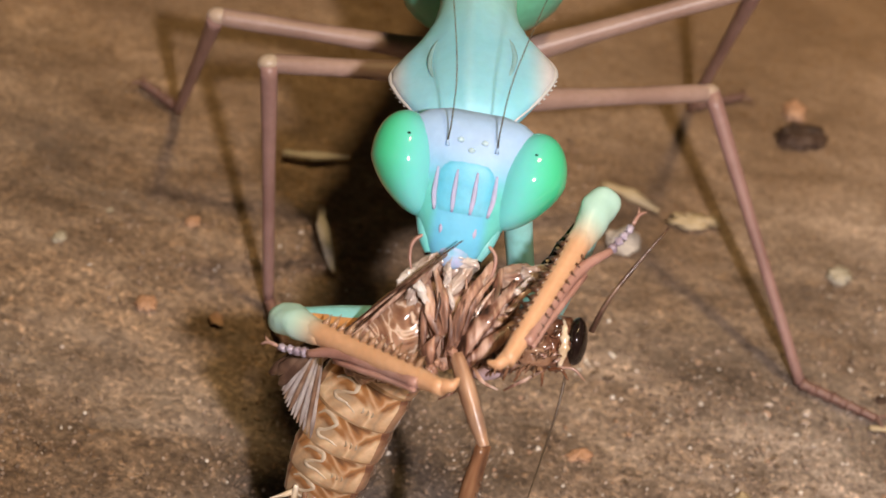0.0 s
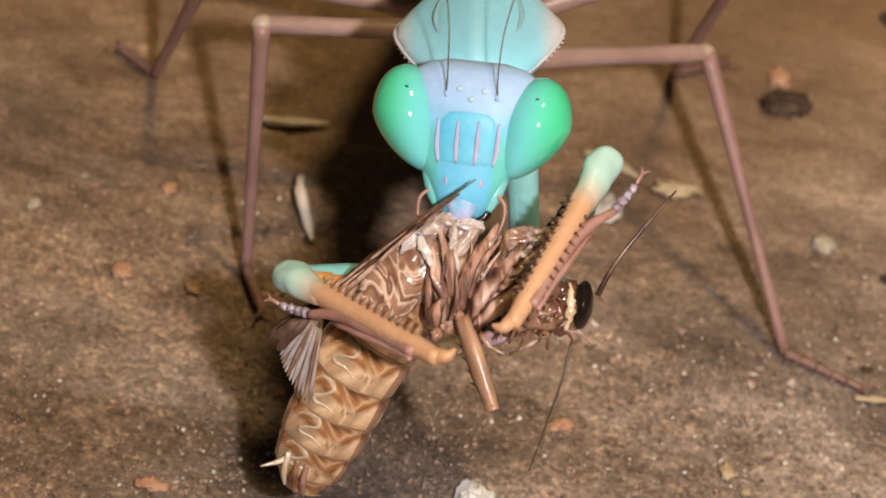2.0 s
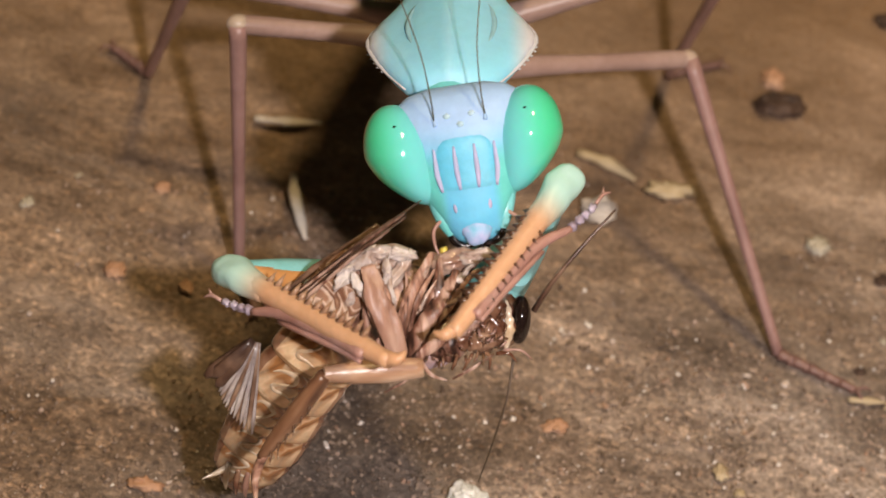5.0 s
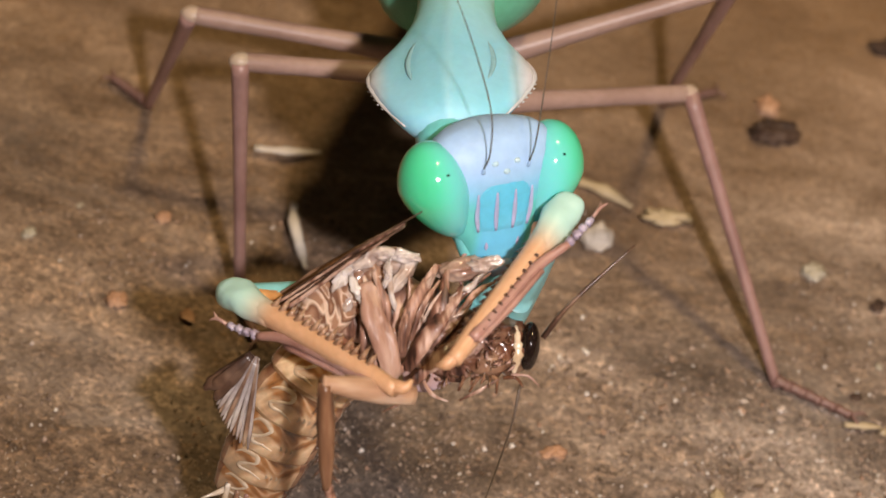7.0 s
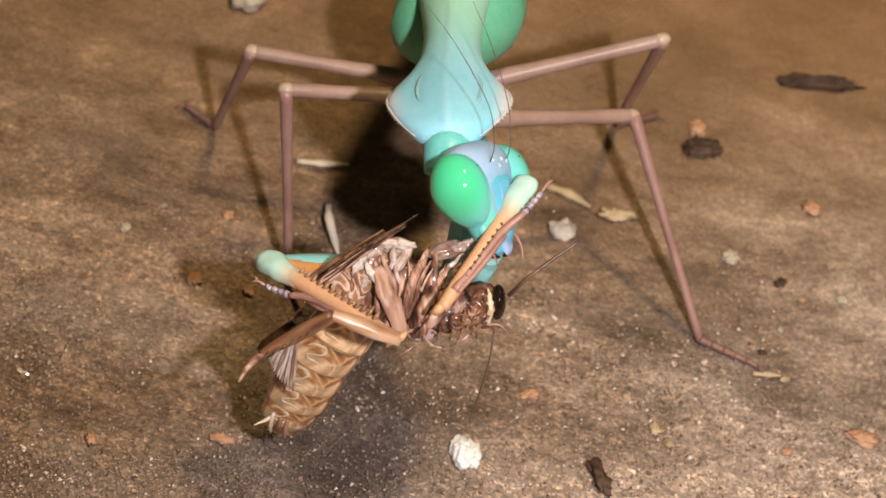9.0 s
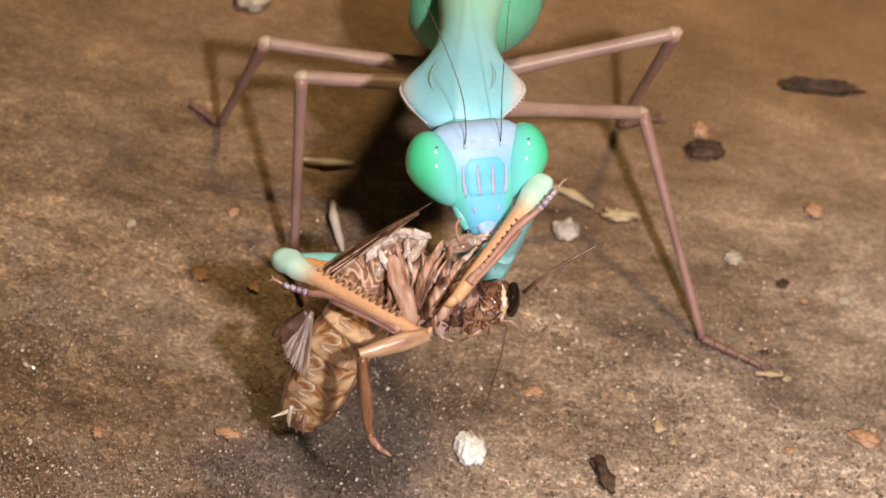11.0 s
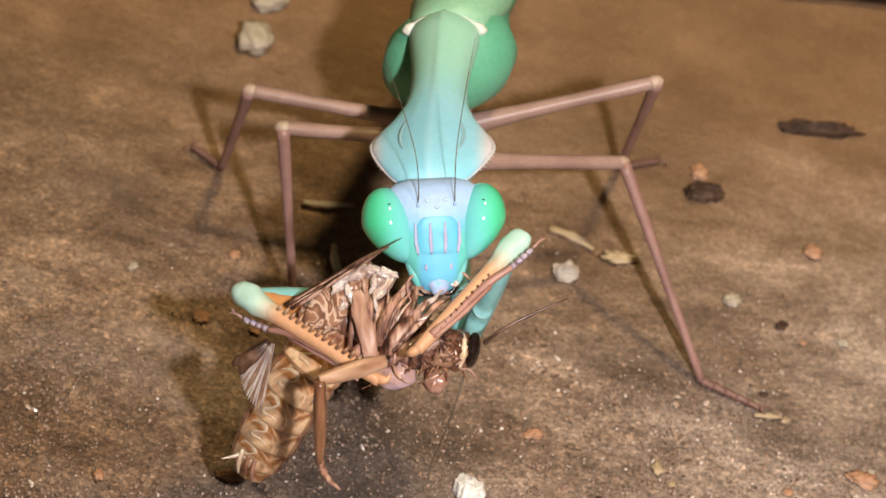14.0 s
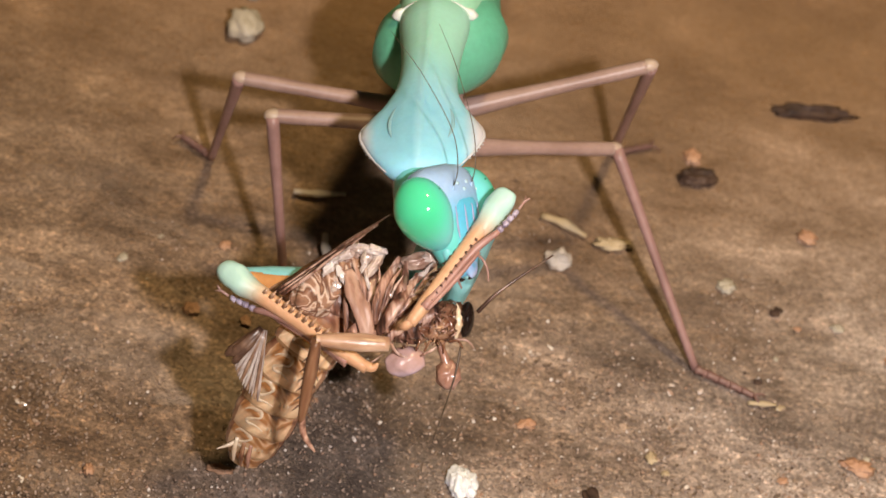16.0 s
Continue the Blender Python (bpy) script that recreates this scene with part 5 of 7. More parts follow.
white_fragment()
crumb("brown_frass", "dark brown crumbly dropping on the floor", "dropping", (1.17, -0.20), (0.042, 0.115, 0.035), FRASS, 2, 28, 1.3)
crumb("black_dropping", "black oblong dropping on the floor", "dropping", (1.48, 2.56), (0.110, 0.070, 0.045), FRASS, 3, 8, 0.9)
crumb("orange_pebble", "pale orange pebble beside the black dropping", "pebble", (1.44, 2.73), (0.05, 0.055, 0.035), TERRA, 4, 0, 0.8)
crumb("white_pebble", "off-white rounded pebble on the floor", "pebble", (0.74, 1.62), (0.078, 0.072, 0.05), PEBBLE, 5, 0, 0.4)
crumb("pale_stone", "pale cream stone on the floor", "stone", (-1.40, 3.06), (0.11, 0.12, 0.09), STONE, 6, 10, 0.45)
crumb("pale_stone", "pale cream stone on the floor", "stone", (-1.38, 3.45), (0.12, 0.08, 0.07), STONE, 7, 30, 0.45)
crumb("dark_twig", "dark rough broken twig on the floor", "twig", (2.14, 3.34), (0.23, 0.050, 0.05), FRASS, 8, 12, 0.9)
crumb("white_chip", "small pale chip on the floor", "chip", (1.74, 1.70), (0.05, 0.045, 0.02), STONE, 9, 0, 1.4)
crumb("orange_chip", "orange brick chip on the floor", "chip", (2.60, 0.48), (0.085, 0.05, 0.03), TERRA, 10, -10, 1.4)
crumb("orange_chip", "orange brick chip on the floor", "chip", (2.19, 2.24), (0.05, 0.045, 0.03), TERRA, 12, 0, 1.2)
crumb("orange_chip", "orange brick chip on the floor", "chip", (1.05, 1.86), (0.10, 0.045, 0.025), STRAW, 13, 10, 1.2)
crumb("orange_chip", "orange brick chip on the floor", "chip", (0.72, 0.30), (0.05, 0.03, 0.02), TERRA, 14, 20, 1.2)
crumb("orange_chip", "orange brick chip on the floor", "chip", (-0.88, -0.47), (0.06, 0.03, 0.02), TERRA, 15, 0, 1.2)
crumb("orange_chip", "orange brick chip on the floor", "chip", (-1.26, 0.66), (0.04, 0.04, 0.02), TERRA, 16, 0, 1.2)
crumb("orange_chip", "orange brick chip on the floor", "chip", (-1.56, -0.66), (0.025, 0.035, 0.02), TERRA, 17, 0, 1.2)


def straw(label, pts, r, mat=STRAW):
    bm = fresh()
    tube(bm, pts, [r * 0.6] + [r] * (len(pts) - 2) + [r * 0.4], 8, 0.7, (0, 0, 1), 4, 0.3, 2)
    ob = put("straw_bit", bm, mat)
    tagged(ob, label=label, category="straw")


straw("short pale straw lying on the floor", [(1.94, 0.79, 0.02), (2.02, 0.80, 0.025), (2.10, 0.82, 0.02)], 0.020)
straw("pale flat straw lying on the floor", [(-0.86, 1.74, 0.02), (-0.72, 1.75, 0.03), (-0.56, 1.80, 0.02)], 0.026, PEBBLE)
straw("curled pale straw lying on the floor", [(-0.62, 1.44, 0.02), (-0.60, 1.30, 0.06), (-0.54, 1.16, 0.03), (-0.50, 1.06, 0.02)], 0.026, PEBBLE)
straw("flat pale straw beside the pebble", [(0.60, 1.96, 0.02), (0.74, 1.92, 0.03), (0.88, 1.86, 0.02)], 0.035)

rnd_chip = random.Random(23)
for i in range(30):
    x, y = rnd_chip.uniform(0.7, 3.2), rnd_chip.uniform(-0.7, 1.6)
    if i % 3 == 2:
        x -= 3.6
    if x < 0 and i % 5 == 4:
        continue
    r = rnd_chip.uniform(0.012, 0.034)
    kind = (TERRA, TERRA, STRAW, STONE, FRASS)[i % 5]
    name, label = {0: ("brick_chip", "tiny orange brick chip on the floor"), 1: ("brick_chip", "tiny orange brick chip on the floor"), 2: ("straw_crumb", "tiny straw-coloured crumb on the floor"),
                   3: ("chalk_chip", "tiny pale chip on the floor"), 4: ("dark_crumb", "tiny dark brown crumb on the floor")}[i % 5]
    crumb(name, label, "chip", (x, y), (r * 1.3, r, r * 0.55), kind, 40 + i, rnd_chip.uniform(0, 180), 1.1, "chips scattered on the floor")


def grains():
    """Sand and grit, too small to count."""
    rnd = random.Random(11)
    verts, faces = [], []
    for i in range(120000):
        x, y = rnd.uniform(-3.2, 3.6), -1.4 + 5.4 * rnd.random() ** 2.2
        near = 0.55 * max(0.0, y - 0.3) - 0.10 * x - 0.15
        if noise.noise(Vector((x * 1.3, y * 1.3, 5))) < rnd.uniform(-0.35, 0.35) + near:
            continue
        r = 0.0028 + 0.010 * rnd.random() ** 5
        k = len(verts)
        for dx, dy, dz in ((1, 0, 0), (-0.5, 0.8, 0), (-0.6, -0.8, 0), (0.1, 0.1, 0.8), (0.2, -0.5, -0.7)):
            j = 0.6 + 0.8 * rnd.random()
            verts.append(((x + dx * r * j) * CM, (y + dy * r * j) * CM, (r * 0.5 + dz * r * j) * CM))
        faces += [(k, k + 1, k + 3), (k + 1, k + 2, k + 3), (k + 2, k, k + 3), (k + 1, k, k + 4), (k + 2, k + 1, k + 4), (k, k + 2, k + 4)]
    rnd = random.Random(29)
    for i in range(13000):
        x, y = rnd.uniform(-3.0, 3.2), -1.2 + 3.4 * rnd.random() ** 1.5
        patch = noise.noise(Vector((x * 1.7, y * 1.7, 21))) + 0.5 * noise.noise(Vector((x * 6, y * 6, 4)))
        if patch < rnd.uniform(-0.05, 0.55) + 0.40 * max(0.0, y - 0.4) - 0.10 * x + 0.12 * (x < 0.6):
            continue
        r = 0.005 + 0.012 * rnd.random() ** 3
        a = rnd.uniform(0, 3.1)
        k = len(verts)
        ring = 6
        for h, wide_ in ((0.0, 1.15), (0.38, 0.8)):
            for q in range(ring):
                b = 2 * math.pi * q / ring
                j = r * wide_ * rnd.uniform(0.65, 1.2)
                u, v = 1.5 * j * math.cos(b), 0.8 * j * math.sin(b)
                verts.append(((x + u * math.cos(a) - v * math.sin(a)) * CM, (y + u * math.sin(a) + v * math.cos(a)) * CM, (-0.012 + r * h * rnd.uniform(0.7, 1.3) + 0.004) * CM))
        for q in range(ring):
            faces.append((k + q, k + (q + 1) % ring, k + ring + (q + 1) % ring, k + ring + q))
        faces.append(tuple(k + ring + q for q in range(ring)))
    me = bpy.data.meshes.new("grit")
    me.from_pydata(verts, [], faces)
    m, nt, ln, b = material("grit_skin", 0.35)
    g = nt.new("ShaderNodeNewGeometry")
    ln.new(ramp(nt, ln, g.outputs["Random Per Island"], [(0.0, (0.09, 0.06, 0.04)), (0.25, (0.20, 0.14, 0.095)), (0.50, (0.34, 0.255, 0.19)), (0.74, (0.40, 0.30, 0.23)), (0.88, (0.38, 0.23, 0.15)), (0.96, (0.78, 0.72, 0.65))]), b.inputs["Base Color"])
    ln.new(ramp(nt, ln, g.outputs["Random Per Island"], [(0.0, (0.6, 0.6, 0.6)), (0.90, (0.5, 0.5, 0.5)), (0.96, (0.12, 0.12, 0.12))]), b.inputs["Roughness"])
    me.materials.append(m)
    ob = new("grit", me)
    tagged(ob, label="loose sandy grit scattered on the floor", category="grit", kind="stuff")


grains()

# seconds, then the shift in centimetres and the turn in degrees about a point of the back
BODY_ROWS = [
    (0, -0.035, 0.015, -0.055, 0.208, -1.212, 0.836),
    (0.2, -0.014, 0.042, -0.027, 0.204, -1.144, 0.779),
    (0.5, -0.013, 0.029, -0.039, 0.200, -1.073, 0.719),
    (0.7, 0.012, 0.025, -0.044, 0.202, -1.122, 0.752),
    (1, -0.017, 0.036, -0.035, 0.211, -1.194, 0.800),
    (1.2, -0.027, 0.020, -0.054, 0.226, -1.103, 0.714),
    (1.5, 0.007, 0.032, -0.047, 0.248, -0.932, 0.568),
    (1.7, -0.057, 0.026, -0.054, 0.250, -0.932, 0.588),
    (2, 0.054, 0.052, -0.031, 0.242, -0.971, 0.655),
    (2.2, -0.039, 0.032, -0.046, 0.232, -0.929, 0.617),
    (2.5, 0.019, 0.044, -0.028, 0.217, -0.889, 0.566),
    (2.7, -0.015, 0.020, -0.050, 0.213, -0.999, 0.653),
    (3, -0.059, 0.023, -0.048, 0.212, -1.181, 0.802),
    (3.2, 0.081, 0.038, -0.035, 0.215, -1.120, 0.760),
    (3.5, -0.038, 0.008, -0.064, 0.216, -1.045, 0.716),
    (3.7, 0.113, 0.063, -0.013, 0.206, -1.283, 0.926),
    (4, -0.055, 0.017, -0.058, 0.190, -1.689, 1.275),
    (4.2, 0.060, 0.038, -0.038, 0.194, -1.699, 1.273),
    (4.5, -0.036, 0.012, -0.063, 0.206, -1.576, 1.152),
    (4.7, 0.110, 0.044, -0.034, 0.208, -1.518, 1.110),
    (5, -0.029, 0.011, -0.065, 0.209, -1.445, 1.063),
    (5.2, 0.075, 0.032, -0.046, 0.210, -1.421, 1.044),
    (7.3, -0.025, -0.001, -0.081, 0.224, -1.225, 0.875),
    (7.5, -0.028, 0.030, -0.050, 0.223, -1.200, 0.850),
    (7.7, -0.055, 0.002, -0.074, 0.223, -1.141, 0.772),
    (8, -0.099, 0.011, -0.052, 0.198, -1.044, 0.664),
    (8.2, -0.002, -0.006, -0.055, 0.134, -1.064, 0.756),
    (8.3, -0.015, 0.003, -0.035, 0.094, -1.086, 0.828),
    (8.5, -0.128, -0.022, -0.044, 0.032, -1.090, 0.915),
    (8.7, -0.014, 0.002, -0.015, 0.001, -0.973, 0.865),
    (9, -0.046, -0.000, -0.017, 0.024, -0.796, 0.688),
    (9.2, -0.074, -0.028, -0.045, 0.096, -0.785, 0.561),
    (11.3, 0.002, 0.048, 0.031, 0.988, -0.869, -0.824),
    (11.5, -0.115, -0.005, -0.024, 1.029, -0.836, -0.887),
    (11.7, -0.011, 0.017, -0.000, 0.889, -0.616, -0.676),
    (12, -0.032, 0.005, -0.011, 0.519, -0.164, -0.074),
    (12.2, -0.118, 0.002, -0.017, 0.461, -0.116, 0.118),
    (12.5, -0.001, 0.012, -0.010, 0.446, -0.181, 0.299),
    (12.7, -0.198, -0.018, -0.040, 0.349, -0.204, 0.414),
    (13, -0.025, 0.007, -0.013, 0.322, -0.312, 0.441),
    (13.2, -0.104, 0.016, -0.001, 0.633, -0.511, 0.190),
    (13.5, -0.084, -0.006, -0.019, 1.251, -0.885, -0.291),
    (13.7, -0.027, 0.053, 0.043, 1.561, -1.158, -0.476),
    (14, -0.135, -0.019, -0.033, 1.848, -1.420, -0.586),
    (14.2, 0.009, 0.028, 0.015, 1.775, -1.225, -0.437),
    (14.5, -0.049, 0.006, -0.010, 1.459, -0.785, -0.135),
    (14.7, -0.089, 0.013, -0.006, 1.200, -0.687, -0.082),
    (15, -0.003, 0.021, -0.002, 0.836, -0.681, -0.146),
    (15.2, -0.167, -0.041, -0.063, 0.704, -0.759, -0.339),
    (15.5, -0.071, 0.009, -0.006, 0.761, -0.954, -0.672),
    (15.7, -0.077, 0.008, -0.004, 1.159, -1.094, -0.751),
    (16, -0.132, -0.008, -0.015, 1.992, -1.320, -0.798),
]
# seconds, then the knees in centimetres
KNEE_RIGHT_ROWS = [
    (0, 0.968, 1.614, 1.016),
    (0.2, 0.978, 1.634, 1.028),
    (0.5, 0.977, 1.629, 1.017),
    (0.7, 0.993, 1.622, 1.013),
    (1, 0.979, 1.622, 1.018),
    (1.2, 0.969, 1.615, 1.010),
    (1.5, 0.982, 1.631, 1.018),
    (1.7, 0.943, 1.633, 1.013),
    (2, 1.012, 1.655, 1.023),
    (2.2, 0.959, 1.642, 1.012),
    (2.5, 0.998, 1.644, 1.021),
    (2.7, 0.979, 1.622, 1.008),
    (3, 0.951, 1.612, 1.011),
    (3.2, 1.031, 1.621, 1.024),
    (3.5, 0.954, 1.606, 1.013),
    (3.7, 1.050, 1.639, 1.043),
    (4, 0.957, 1.611, 1.013),
    (4.2, 1.020, 1.626, 1.024),
    (4.5, 0.951, 1.614, 1.011),
    (4.7, 1.041, 1.634, 1.031),
    (5, 0.966, 1.614, 1.015),
    (5.2, 1.031, 1.626, 1.027),
    (7.3, 0.988, 1.591, 1.003),
    (7.5, 0.988, 1.607, 1.022),
    (7.7, 0.969, 1.582, 1.004),
    (8, 0.939, 1.574, 1.012),
    (8.2, 1.008, 1.567, 1.010),
    (8.3, 1.008, 1.576, 1.022),
    (8.5, 0.950, 1.570, 1.015),
    (8.7, 1.014, 1.598, 1.028),
    (9, 0.984, 1.612, 1.020),
    (9.2, 0.966, 1.595, 1.002),
    (11.3, 1.005, 1.621, 1.041),
    (11.5, 0.934, 1.589, 1.008),
    (11.7, 0.994, 1.613, 1.022),
    (12, 0.977, 1.630, 1.016),
    (12.2, 0.925, 1.633, 1.014),
    (12.5, 0.996, 1.639, 1.020),
    (12.7, 0.878, 1.620, 1.002),
    (13, 0.983, 1.629, 1.018),
    (13.2, 0.936, 1.625, 1.024),
    (13.5, 0.949, 1.596, 1.012),
    (13.7, 0.980, 1.622, 1.049),
    (14, 0.910, 1.573, 1.003),
    (14.2, 0.999, 1.612, 1.030),
    (14.5, 0.969, 1.621, 1.014),
    (14.7, 0.946, 1.634, 1.017),
    (15, 0.997, 1.645, 1.019),
    (15.2, 0.897, 1.603, 0.979),
    (15.5, 0.951, 1.621, 1.009),
    (15.7, 0.948, 1.611, 1.009),
    (16, 0.916, 1.586, 1.003),
]
KNEE_LEFT_ROWS = [
    (0, -0.881, 0.911, 1.306),
    (0.2, -0.869, 0.932, 1.321),
    (0.5, -0.871, 0.924, 1.306),
    (0.7, -0.849, 0.920, 1.300),
    (1, -0.865, 0.926, 1.306),
    (1.2, -0.877, 0.917, 1.296),
    (1.5, -0.860, 0.930, 1.306),
    (1.7, -0.909, 0.924, 1.298),
    (2, -0.824, 0.941, 1.308),
    (2.2, -0.891, 0.927, 1.294),
    (2.5, -0.845, 0.939, 1.306),
    (2.7, -0.871, 0.920, 1.293),
    (3, -0.906, 0.920, 1.302),
    (3.2, -0.805, 0.935, 1.317),
    (3.5, -0.901, 0.918, 1.303),
    (3.7, -0.783, 0.958, 1.340),
    (4, -0.903, 0.921, 1.302),
    (4.2, -0.819, 0.940, 1.318),
    (4.5, -0.899, 0.926, 1.302),
    (4.7, -0.792, 0.950, 1.325),
    (5, -0.898, 0.924, 1.302),
    (5.2, -0.820, 0.940, 1.316),
    (7.3, -0.889, 0.911, 1.280),
    (7.5, -0.892, 0.935, 1.302),
    (7.7, -0.918, 0.921, 1.281),
    (8, -0.963, 0.942, 1.291),
    (8.2, -0.890, 0.932, 1.286),
    (8.3, -0.898, 0.940, 1.299),
    (8.5, -0.981, 0.923, 1.289),
    (8.7, -0.897, 0.945, 1.305),
    (9, -0.923, 0.948, 1.296),
    (9.2, -0.944, 0.929, 1.274),
    (11.3, -0.889, 1.003, 1.327),
    (11.5, -0.976, 0.965, 1.286),
    (11.7, -0.894, 0.983, 1.303),
    (12, -0.900, 0.977, 1.296),
    (12.2, -0.958, 0.974, 1.293),
    (12.5, -0.862, 0.979, 1.300),
    (12.7, -1.010, 0.956, 1.278),
    (13, -0.885, 0.972, 1.298),
    (13.2, -0.948, 0.977, 1.307),
    (13.5, -0.938, 0.959, 1.293),
    (13.7, -0.901, 1.007, 1.341),
    (14, -0.986, 0.959, 1.284),
    (14.2, -0.874, 0.997, 1.317),
    (14.5, -0.907, 0.983, 1.294),
    (14.7, -0.932, 0.993, 1.295),
    (15, -0.864, 1.005, 1.296),
    (15.2, -0.990, 0.957, 1.248),
    (15.5, -0.927, 0.993, 1.290),
    (15.7, -0.937, 0.993, 1.290),
    (16, -0.987, 0.986, 1.280),
]
HIND_RIGHT_ROWS = [
    (0, 1.059, 1.810, 1.483),
    (0.2, 1.072, 1.826, 1.499),
    (0.5, 1.073, 1.817, 1.490),
    (0.7, 1.089, 1.815, 1.488),
    (1, 1.070, 1.822, 1.494),
    (1.2, 1.064, 1.811, 1.481),
    (1.5, 1.085, 1.817, 1.484),
    (1.7, 1.042, 1.813, 1.479),
    (2, 1.113, 1.830, 1.494),
    (2.2, 1.052, 1.816, 1.484),
    (2.5, 1.092, 1.824, 1.495),
    (2.7, 1.071, 1.810, 1.482),
    (3, 1.045, 1.814, 1.486),
    (3.2, 1.136, 1.824, 1.495),
    (3.5, 1.057, 1.804, 1.476),
    (3.7, 1.156, 1.842, 1.511),
    (4, 1.047, 1.817, 1.487),
    (4.2, 1.122, 1.830, 1.500),
    (4.5, 1.059, 1.812, 1.482),
    (4.7, 1.153, 1.832, 1.500),
    (5, 1.063, 1.810, 1.479),
    (5.2, 1.131, 1.824, 1.492),
    (7.3, 1.065, 1.799, 1.466),
    (7.5, 1.064, 1.819, 1.486),
    (7.7, 1.049, 1.798, 1.468),
    (8, 1.021, 1.805, 1.482),
    (8.2, 1.071, 1.811, 1.496),
    (8.3, 1.054, 1.828, 1.518),
    (8.5, 0.970, 1.820, 1.521),
    (8.7, 1.053, 1.807, 1.520),
    (9, 1.051, 1.758, 1.484),
    (9.2, 1.035, 1.735, 1.463),
    (11.3, 1.082, 1.788, 1.520),
    (11.5, 1.006, 1.755, 1.485),
    (11.7, 1.074, 1.774, 1.501),
    (12, 1.061, 1.778, 1.495),
    (12.2, 1.006, 1.780, 1.493),
    (12.5, 1.081, 1.789, 1.499),
    (12.7, 0.950, 1.767, 1.479),
    (13, 1.058, 1.777, 1.495),
    (13.2, 1.009, 1.782, 1.502),
    (13.5, 1.026, 1.765, 1.490),
    (13.7, 1.061, 1.800, 1.531),
    (14, 0.989, 1.750, 1.482),
    (14.2, 1.089, 1.789, 1.515),
    (14.5, 1.063, 1.791, 1.502),
    (14.7, 1.041, 1.802, 1.506),
    (15, 1.100, 1.811, 1.510),
    (15.2, 0.992, 1.765, 1.468),
    (15.5, 1.050, 1.788, 1.501),
    (15.7, 1.043, 1.784, 1.501),
    (16, 1.004, 1.770, 1.494),
]
HIND_LEFT_ROWS = [
    (0, -1.177, 1.320, 1.127),
    (0.2, -1.165, 1.340, 1.142),
    (0.5, -1.166, 1.337, 1.133),
    (0.7, -1.151, 1.336, 1.129),
    (1, -1.169, 1.341, 1.133),
    (1.2, -1.175, 1.331, 1.124),
    (1.5, -1.155, 1.339, 1.131),
    (1.7, -1.193, 1.337, 1.126),
    (2, -1.125, 1.358, 1.136),
    (2.2, -1.182, 1.349, 1.126),
    (2.5, -1.149, 1.357, 1.137),
    (2.7, -1.168, 1.339, 1.125),
    (3, -1.192, 1.332, 1.130),
    (3.2, -1.108, 1.339, 1.140),
    (3.5, -1.179, 1.318, 1.126),
    (3.7, -1.086, 1.348, 1.155),
    (4, -1.183, 1.317, 1.124),
    (4.2, -1.115, 1.329, 1.136),
    (4.5, -1.174, 1.313, 1.123),
    (4.7, -1.087, 1.332, 1.141),
    (5, -1.170, 1.313, 1.123),
    (5.2, -1.107, 1.326, 1.134),
    (7.3, -1.169, 1.313, 1.110),
    (7.5, -1.171, 1.332, 1.129),
    (7.7, -1.190, 1.316, 1.115),
    (8, -1.219, 1.321, 1.129),
    (8.2, -1.156, 1.309, 1.126),
    (8.3, -1.161, 1.313, 1.138),
    (8.5, -1.224, 1.300, 1.132),
    (8.7, -1.155, 1.329, 1.151),
    (9, -1.177, 1.347, 1.153),
    (9.2, -1.193, 1.332, 1.137),
    (11.3, -1.147, 1.368, 1.185),
    (11.5, -1.217, 1.335, 1.151),
    (11.7, -1.157, 1.346, 1.162),
    (12, -1.173, 1.337, 1.149),
    (12.2, -1.224, 1.337, 1.145),
    (12.5, -1.151, 1.345, 1.150),
    (12.7, -1.267, 1.325, 1.132),
    (13, -1.159, 1.335, 1.148),
    (13.2, -1.206, 1.342, 1.157),
    (13.5, -1.195, 1.335, 1.150),
    (13.7, -1.164, 1.375, 1.193),
    (14, -1.233, 1.338, 1.153),
    (14.2, -1.144, 1.366, 1.178),
    (14.5, -1.173, 1.350, 1.153),
    (14.7, -1.194, 1.354, 1.153),
    (15, -1.140, 1.361, 1.154),
    (15.2, -1.241, 1.325, 1.118),
    (15.5, -1.188, 1.359, 1.157),
    (15.7, -1.193, 1.362, 1.161),
    (16, -1.228, 1.360, 1.159),
]
